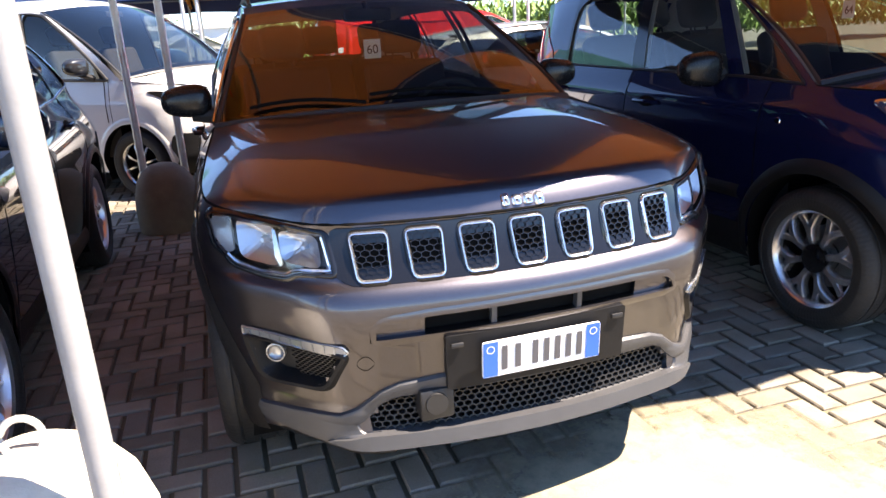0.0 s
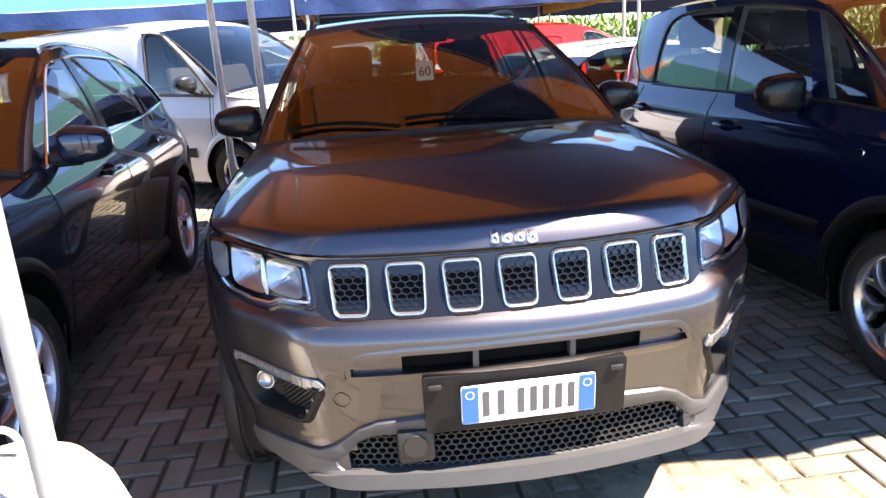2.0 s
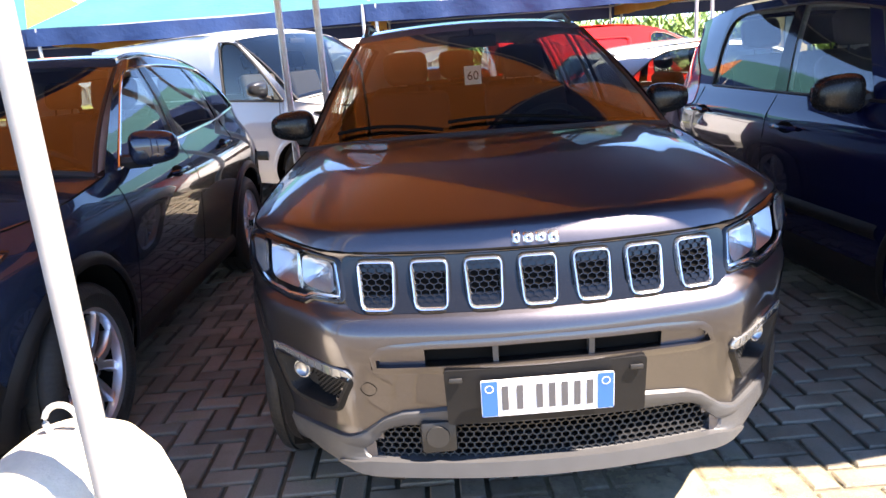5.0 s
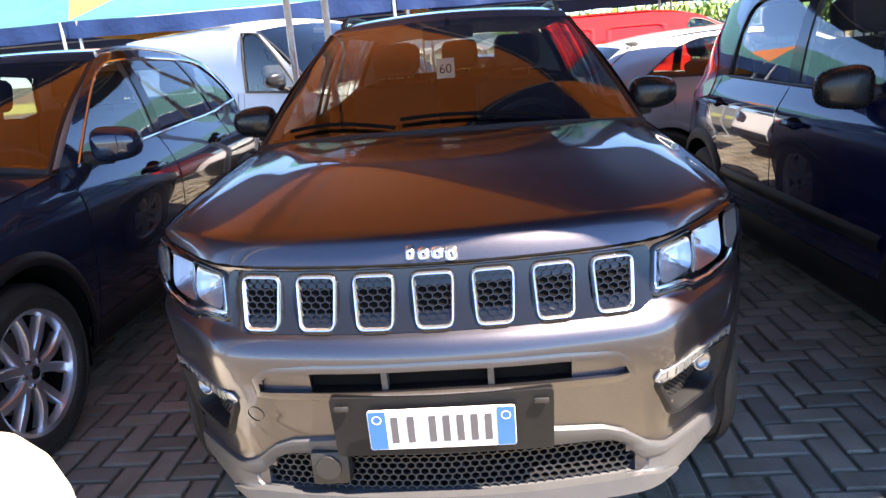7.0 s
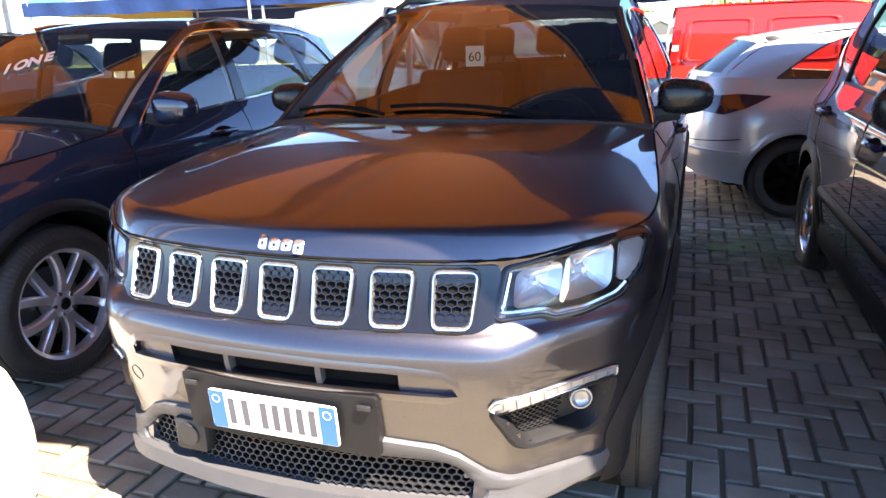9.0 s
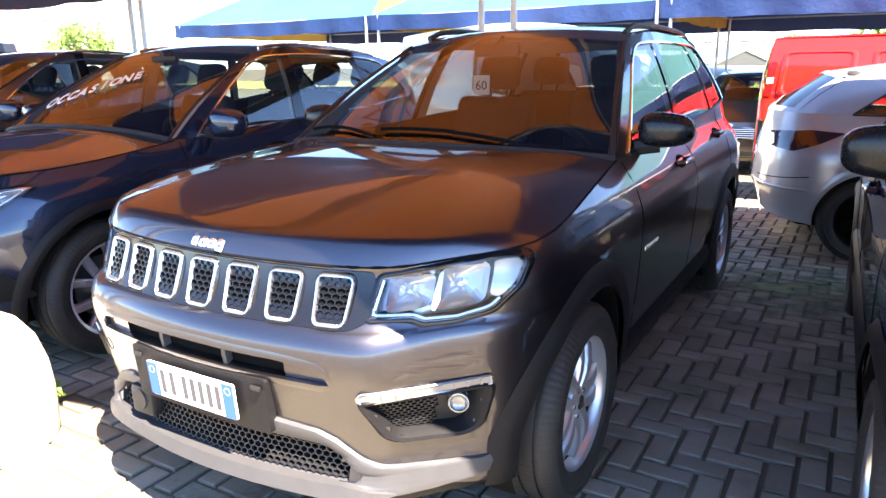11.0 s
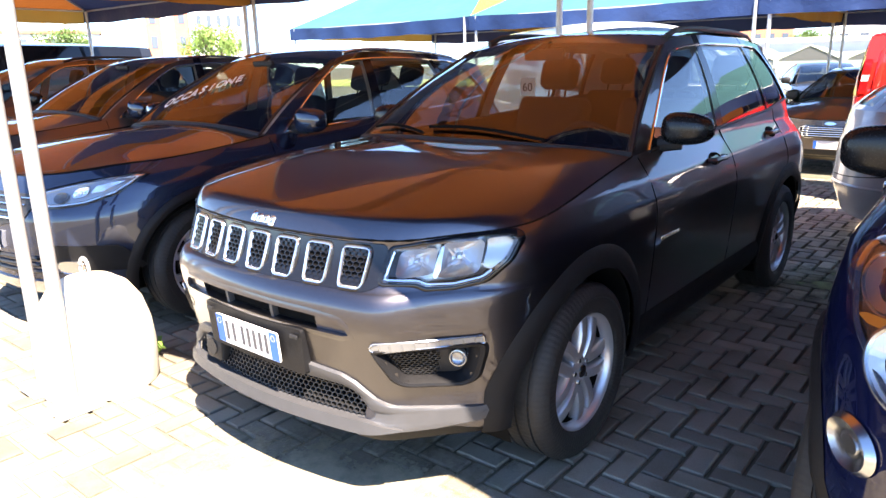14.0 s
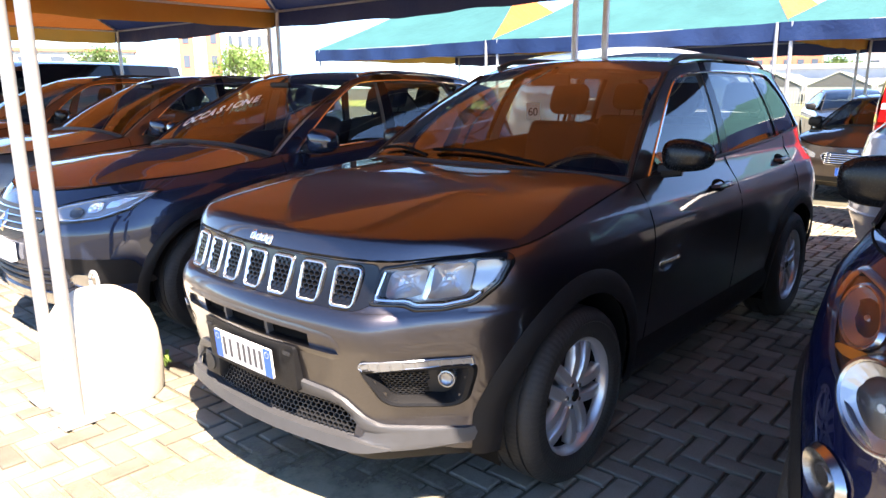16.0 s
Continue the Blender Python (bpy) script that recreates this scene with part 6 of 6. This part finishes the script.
for side in (1, -1):
    vn = lambda a, b, l=0.0: nose(VAN, side * a, b, l)
    vf = lambda a, b, l=0.0: flank(VAN, a, b, l, side)
    lamp = part("headlamp", applique(rounded([(0.60, 0.80), (0.74, 0.80), (0.90, 0.93), (0.935, 1.03), (0.90, 1.03), (0.72, 0.93), (0.60, 0.88)], 0.03), vn, 0.006, 0.02), M_GLOSSBLACK, van, "slanted dark headlamp")
    part("reflector", applique(rounded([(0.66, 0.82), (0.75, 0.83), (0.85, 0.92), (0.80, 0.93), (0.70, 0.89)], 0.02), vn, 0.009, 0.01), M_CHROME, lamp)
    part("bumper_corner", applique(rounded([(0.25, 0.25), (0.90, 0.25), (0.945, 0.50), (0.93, 0.64), (0.70, 0.62), (0.25, 0.60)], 0.04), vn, 0.008, 0.02), M_CLAD, van, "black plastic bumper")
    part("side_strip", grid(lambda a, t: vf(lerp(1.45, 3.5, a), lerp(0.52, 0.62, t), (0.001, 0.012, 0.012, 0.001)[round(t * 3)]), 16, 3), M_CLAD, van, "black rubbing strip")
    for y in (1.2, 2.26):
        part("door_seam", tube(bmesh.new(), [vf(y, lerp(0.35, 1.15, k / 10), 0.0) for k in range(11) if math.hypot(y - 0.95, lerp(0.35, 1.15, k / 10) - 0.335) > 0.42], 0.005, 5), M_DARK, van)
    part("van_window_frame", tube(bmesh.new(), [Vector(v_side(1.15, 2.02, 2.1, 2.2, side, 0.004)(*q)) for q in ((0, 0), (0.5, 0), (1, 0), (1, 0.5), (1, 0.9), (0.5, 0.9), (0, 0.9), (0, 0.6), (0, 0.3), (0, 0))], 0.016, 6), M_BLACK, van)
sn_ = lambda a, b, l=0.0: nose(SEDAN, a, b, l)
gp = rounded([(-0.40, 0.66), (-0.33, 0.70), (0.33, 0.70), (0.40, 0.66), (0.33, 0.54), (-0.33, 0.54)], 0.03)
sg = part("grille", applique(gp, sn_, 0.004, 0.01), M_BLACK, sedan, "wide slatted chrome grille")
part("grille_frame", frame_ring(shrink(gp, -0.012), shrink(gp, 0.008), sn_, [0.002, 0.016, 0.016, 0.004]), M_CHROME, sg)
for z in (0.565, 0.595, 0.625, 0.655, 0.68):
    part("grille_bar", tube(bmesh.new(), [sn_(lerp(-0.35, 0.35, k / 14), z, 0.012) for k in range(15)], 0.007, 6), M_CHROME, sg)
part("emblem", applique([(0.07 * math.cos(a), 0.735 + 0.022 * math.sin(a)) for a in (k * math.tau / 24 for k in range(24))], sn_, 0.008, 0.01), M_CHROME, sedan, "small oval chrome emblem")
splate = part("number_plate", applique(rounded([(-0.18, 0.50), (0.18, 0.50), (0.18, 0.39), (-0.18, 0.39)], 0.008), lambda a, b, l=0.0: Vector((a, -0.006 - l, b)), 0.01, 0.03), M_PLATE, sedan)
for x0, x1 in ((-0.178, -0.138), (0.138, 0.178)):
    part("blue_band", applique([(x0, 0.498), (x1, 0.498), (x1, 0.392), (x0, 0.392)], lambda a, b, l=0.0: Vector((a, -0.006 - l, b)), 0.012, 0.0), M_PLATEBLUE, splate)
part("lower_grille", applique(rounded([(-0.6, 0.37), (0.6, 0.37), (0.5, 0.27), (-0.5, 0.27)], 0.03), sn_, 0.004, 0.01), M_BLACK, sedan)
for side in (1, -1):
    part("headlamp", applique(rounded([(0.48, 0.62), (0.66, 0.64), (0.80, 0.74), (0.79, 0.78), (0.62, 0.73), (0.48, 0.68)], 0.02), lambda a, b, l=0.0: nose(SEDAN, side * a, b, l), 0.005, 0.02), M_SILVER, sedan, "slim clear headlamp")


# ---- distance ----
def leaf_cloud(name, mat, n, spread, centre, size, seed, bm=None):
    rnd = random.Random(seed)
    bm = bm or bmesh.new()
    for _ in range(n):
        p = Vector((rnd.gauss(0, 0.45), rnd.gauss(0, 0.45), rnd.gauss(0, 0.45)))
        if p.length > 1.15:
            continue
        c = Vector(centre) + Vector((p.x * spread[0], p.y * spread[1], p.z * spread[2]))
        r = Euler((rnd.uniform(0, 6), rnd.uniform(0, 6), rnd.uniform(0, 6))).to_matrix()
        s = size * rnd.uniform(0.6, 1.4)
        bm.faces.new([bm.verts.new(c + r @ Vector(q)) for q in ((-s, 0, 0), (0, -s * 0.5, 0.1 * s), (s, 0, 0), (0, s * 0.5, 0.1 * s))])
    return bm


def tree(x, y, h, r, seed, mat=M_LEAF):
    rnd = random.Random(seed)
    t = tagged(new("tree"), "leafy green tree in the distance", "tree", "trees")
    tr = tube(bmesh.new(), [(0, 0, 0), (0.1, 0, h * 0.3), (0.0, 0.1, h * 0.6)], [h * 0.045, h * 0.035, h * 0.02])
    for k in range(5):
        a = k * 1.3
        tube(tr, [(0.08, 0, h * (0.3 + 0.05 * k)), (r * 0.4 * math.cos(a), r * 0.4 * math.sin(a), h * (0.5 + 0.05 * k)), (r * 0.7 * math.cos(a), r * 0.7 * math.sin(a), h * (0.6 + 0.06 * k))], [h * 0.02, h * 0.013, h * 0.005], 6)
    part("trunk", tr, M_BARK, t)
    bm = bmesh.new()
    for k in range(16):
        a, q = rnd.uniform(0, math.tau), rnd.uniform(0.1, 0.8)
        c = (r * q * math.cos(a), r * q * math.sin(a), h * rnd.uniform(0.42, 0.9))
        leaf_cloud("", mat, 260, (r * 0.45, r * 0.45, h * 0.16), c, h * 0.022, seed * 31 + k, bm)
    part("crown", bm, mat, t, smooth=0)
    t.location = (x, y, 0)
    return t


tree(-45.3, 29.5, 4.7, 2.2, 3, M_LEAF2)
tree(-57.2, 24, 4.8, 2.2, 5)
tree(-17.4, 86, 4.6, 2.5, 6)
tree(-5, 90, 4.8, 3.0, 7)


def block(x, y, w, d, h, mat, label, rows, cols, turn=0.0, top=None):
    """A far house: storeys of windows, a flat roof with a parapet."""
    hs = tagged(new("building"), label, "building", "far buildings")
    part("wall", box(bmesh.new(), -w / 2, 0, 0, w / 2, d, h), mat, hs)
    part("roof", box(bmesh.new(), -w / 2 - 0.3, -0.3, h, w / 2 + 0.3, d + 0.3, h + 0.4), top or M_ROOF, hs)
    for r in range(rows):
        for c in range(cols):
            cx, cz = -w / 2 + (c + 0.5) * w / cols, (r + 0.55) * h / rows
            part("window", box(bmesh.new(), cx - w / cols * 0.22, -0.05, cz - h / rows * 0.25, cx + w / cols * 0.22, 0.05, cz + h / rows * 0.25), M_FARWIN, hs)
    hs.matrix_world = pose(x, y, 0, 0, 0, turn)
    return hs


M_ROOF = plain("roof_tiles", (0.3, 0.16, 0.1), 0.8, 0.0, 0.2, 2)
M_FARWIN = plain("far_window", (0.08, 0.1, 0.13), 0.15)
M_STUCCO_R = plain("terracotta_stucco", (0.5, 0.2, 0.12), 0.9, 0.0, 0.12, 1)
M_STUCCO_W = plain("white_stucco", (0.7, 0.68, 0.64), 0.9, 0.0, 0.08, 1)
M_STUCCO_Y = plain("ochre_stucco", (0.55, 0.38, 0.2), 0.9, 0.0, 0.1, 1)
tower = block(-98.3, 57, 6, 8, 14, M_STUCCO_R, "terracotta and white tower block far behind the lot", 4, 3, 58)
part("white_band", box(bmesh.new(), -0.9, -0.12, 0.0, 0.9, -0.06, 14.0), M_STUCCO_W, tower, "white stuccoed stripe")
block(-92.6, 62, 7, 8, 13, M_STUCCO_W, "pale stuccoed block of flats far behind the lot", 4, 5, 58)
block(-14, 73, 34, 6, 2.9, M_STUCCO_W, "long low white shed behind the greenhouses", 0, 1, 4, M_STUCCO_W)
block(-92, 36, 14, 8, 6, M_STUCCO_W, "pale low house far behind the lot", 2, 4, 66)
block(-30, 110, 9, 8, 8.2, M_STUCCO_R, "terracotta house with white windows far behind the lot", 3, 5, 12)
block(-14, 120, 16, 8, 8.0, M_STUCCO_W, "pale block far behind the lot", 3, 6, 6)
block(13.0, 24.0, 1.2, 0.6, 2.7, M_STUCCO_Y, "ochre gate pillar at the edge of the maize", 1, 1)

# pale gabled greenhouses behind a picket fence
M_FILM = plain("greenhouse_film", (0.24, 0.25, 0.26), 0.45, 0.0, 0.12, 1)
M_GABLE = plain("gable_shade", (0.07, 0.075, 0.08), 0.8)
M_FENCE = plain("fence_metal", (0.35, 0.36, 0.35), 0.5, 0.2)
M_GRASS = plain("dry_grass", (0.26, 0.27, 0.07), 0.9, 0.0, 0.4, 0.6)
for k in range(11):
    gh = tagged(new("greenhouse"), "pale gabled plastic greenhouse beyond the fence", "greenhouse", "greenhouses")
    b = bmesh.new()
    pr = [(-2.1, 0), (-2.1, 1.35), (0, 2.35), (2.1, 1.35), (2.1, 0)]
    f0, f1 = [b.verts.new((x, 0, z)) for x, z in pr], [b.verts.new((x, 14, z)) for x, z in pr]
    b.faces.new(f0), b.faces.new(f1[::-1])
    for i in range(5):
        b.faces.new((f0[i], f1[i], f1[(i + 1) % 5], f0[(i + 1) % 5]))
    part("film_cover", b, M_FILM, gh, smooth=0)
    # Darker triangle over the film paints the shade on the gable end.
    ge = bmesh.new()
    ge.faces.new([ge.verts.new((x, -0.02, z)) for x, z in ((-2.0, 1.3), (0, 2.25), (2.0, 1.3))])
    part("gable_end", ge, M_GABLE, gh, "gable end with its shade painted dark", smooth=0)
    hoop = bmesh.new()
    for i in range(4):
        tube(hoop, [(pr[i][0], -0.03, pr[i][1]), (pr[i + 1][0], -0.03, pr[i + 1][1])], 0.05, 6)
    part("end_frame", hoop, M_FENCE, gh)
    gh.matrix_world = pose(-34 + 4.6 * k, 57, 0, 0, 0, 8)
gr_b = bmesh.new()
grid(lambda s, t: (lerp(-60, 30, s), lerp(36, 56, t), 0.02 + 0.05 * noise.noise((s * 40, t * 12, 0))), 60, 20, gr_b)
tagged(part("grass_verge", gr_b, M_GRASS), "dry yellow-green grass before the greenhouses", "grass", kind="structure")
fence = tagged(new("picket_fence"), "pale metal picket fence before the greenhouses", "fence")
pk = box(bmesh.new(), -0.03, -0.01, 0.0, 0.03, 0.01, 1.0)
first = part("picket", pk, M_FENCE, fence)
first.location = (-34, 52, 0)
for k in range(1, 240):
    o = new("picket", first.data)
    o.parent = fence
    o.location = (-34 + 0.19 * k, 52, 0)
for z in (0.25, 0.85):
    part("rail", tube(bmesh.new(), [(-34, 52.03, z), (11.6, 52.03, z)], 0.025, 6), M_FENCE, fence)

# maize field
rnd = random.Random(11)
mz = bmesh.new()
for k in range(2600):
    x, y = rnd.uniform(1, 34), rnd.uniform(24.5, 30)
    h = rnd.uniform(2.1, 2.7)
    for j in range(5):
        a, z0 = rnd.uniform(0, math.tau), h * rnd.uniform(0.25, 0.9)
        l, dx, dy = rnd.uniform(0.4, 0.75), math.cos(a), math.sin(a)
        w = Vector((-dy, dx, 0)) * 0.045
        p0, p1, p2 = Vector((x, y, z0)), Vector((x + dx * l * 0.5, y + dy * l * 0.5, z0 + 0.3)), Vector((x + dx * l, y + dy * l, z0 + 0.05))
        v = [mz.verts.new(q) for q in (p0 - w, p0 + w, p1 + w, p1 - w, p2)]
        mz.faces.new(v[:4])
        mz.faces.new((v[3], v[2], v[4]))
tagged(part("maize", mz, M_LEAF2, smooth=0), "tall green maize field beyond the lot", "maize", kind="stuff")

# sand swept over the pavers, moss between the cars and a weed by the weight
def patch(name, mat, cx, cy, r0, r1, half, label, category, cover=1.35):
    """A thin layer that frays out from its middle."""
    dn = mat.node_tree
    where, far_, thin, speck, shift = (dn.nodes.new(k) for k in ("ShaderNodeNewGeometry", "ShaderNodeVectorMath", "ShaderNodeMapRange", "ShaderNodeMath", "ShaderNodeMath"))
    far_.operation, far_.inputs[1].default_value = "DISTANCE", (cx, cy, 0.0)
    dn.links.new(where.outputs["Position"], far_.inputs[0])
    for k, v in enumerate((r0, r1, cover, -0.35)):
        thin.inputs[k + 1].default_value = v
    dn.links.new(far_.outputs["Value"], thin.inputs[0])
    grit = noise_to(dn, 5.0, 9.0, 0.7)
    speck.operation, speck.inputs[1].default_value, speck.use_clamp = "MULTIPLY_ADD", 3.2, True
    shift.operation, shift.inputs[1].default_value = "SUBTRACT", 1.55
    dn.links.new(thin.outputs[0], shift.inputs[0])
    dn.links.new(grit.outputs[0], speck.inputs[0])
    dn.links.new(shift.outputs[0], speck.inputs[2])
    dn.links.new(speck.outputs[0], dn.nodes["Principled BSDF"].inputs["Alpha"])
    sd = grid(lambda a, b: (cx + lerp(-half, half, a), cy + lerp(-half, half, b), 0.0035 + 0.002 * noise.noise((a * 9, b * 9, 0))), 24, 24)
    tagged(part(name, sd, mat), label, category, kind="structure")


patch("sand_patch", plain("swept_sand", (0.25, 0.22, 0.155), 0.95, 0.0, 0.18, 4, 0.5, 160), 0.42, -0.3, 0.35, 1.05, 1.12, "pale sand lying over the pavers", "sand")
patch("moss_patch", plain("thin_moss", (0.085, 0.115, 0.045), 0.95, 0.0, 0.3, 9, 0.5, 160), 1.35, 3.75, 0.1, 0.9, 1.0, "thin green moss growing over the pavers", "moss", 0.65)
wd = bmesh.new()
rnd = random.Random(2)
for k in range(16):
    a, l = rnd.uniform(0, math.tau), rnd.uniform(0.05, 0.1)
    d, w = Vector((math.cos(a), math.sin(a), 0)), Vector((-math.sin(a), math.cos(a), 0)) * 0.012
    p1, p2 = d * l * 0.5 + Vector((0, 0, l * 0.9)), d * l + Vector((0, 0, l * 0.7))
    v = [wd.verts.new(q) for q in (Vector((0, 0, 0)), p1 + w, p2, p1 - w)]
    wd.faces.new(v)
weed = tagged(part("weed", wd, M_LEAF2, smooth=0), "small green weed growing beside the white weight", "plant")
weed.location = (-1.39, 0.38, 0)


# ---- paving, last ----
def herringbone():
    x0, x1 = GROUND_X
    y0, y1 = GROUND_Y
    w = PAVER
    out = []
    for i in range(int(x0 / w) - 1, int(x1 / w) + 1):
        for j in range(int(y0 / w) - 1, int(y1 / w) + 1):
            d = (i - j) % 4
            if d == 0:
                out.append((PAVE_AT[0] + (i + 1) * w, PAVE_AT[1] + (j + 0.5) * w, 0))
            elif d == 3:
                out.append((PAVE_AT[0] + (i + 0.5) * w, PAVE_AT[1] + (j + 1) * w, 1))
    return out


def paver_mesh():
    a, b, c = PAVER - 0.009, PAVER / 2 - 0.009, 0.005
    lo = [(-a, -b), (a, -b), (a, b), (-a, b)]
    hi = [(-a + c, -b + c), (a - c, -b + c), (a - c, b - c), (-a + c, b - c)]
    v = [(x, y, -0.03) for x, y in lo] + [(x, y, -c) for x, y in lo] + [(x, y, 0.0) for x, y in hi]
    f = [(k, (k + 1) % 4, 4 + (k + 1) % 4, 4 + k) for k in range(4)] + [(4 + k, 4 + (k + 1) % 4, 8 + (k + 1) % 4, 8 + k) for k in range(4)] + [(8, 9, 10, 11)]
    return v, f


V, F = paver_mesh()
pm = bpy.data.meshes.new("paver")
pm.from_pydata(V, [], F)
pm.materials.append(M_PAVER)
rnd = random.Random(5)
laid = herringbone()
near = sorted((p for p in laid if -1.2 < p[0] < 1.4 and -0.6 < p[1] < 1.4), key=lambda p: (p[0] - 0.2) ** 2 + (p[1] - 0.1) ** 2)[:300]
single = set(near)
pavement = tagged(new("pavement"), "grey concrete pavers laid in herringbone", "pavement", kind="structure")
for x, y, t in near:
    ob = new("paver", pm)
    ob.parent = pavement
    ob.matrix_basis = pose(x, y, rnd.uniform(-0.0025, 0.0015), rnd.uniform(-0.5, 0.5), rnd.uniform(-0.5, 0.5), 90 * t + rnd.uniform(-0.5, 0.5))
vv, ff = [], []
for p in laid:
    if p in single:
        continue
    x, y, t = p
    a = radians(90 * t + rnd.uniform(-0.5, 0.5))
    ca, sa, dz = math.cos(a), math.sin(a), rnd.uniform(-0.0025, 0.0015)
    sl = rnd.uniform(-0.01, 0.01)
    n = len(vv)
    vv += [(x + ca * q[0] - sa * q[1], y + sa * q[0] + ca * q[1], q[2] + dz + sl * q[0] + tab(LEVELS, y)) for q in V]
    ff += [tuple(n + k for k in f) for f in F]
rest = bpy.data.meshes.new("paving")
rest.from_pydata(vv, [], ff)
rest.materials.append(M_PAVER)
tagged(new("paving", rest), kind="stuff").parent = pavement
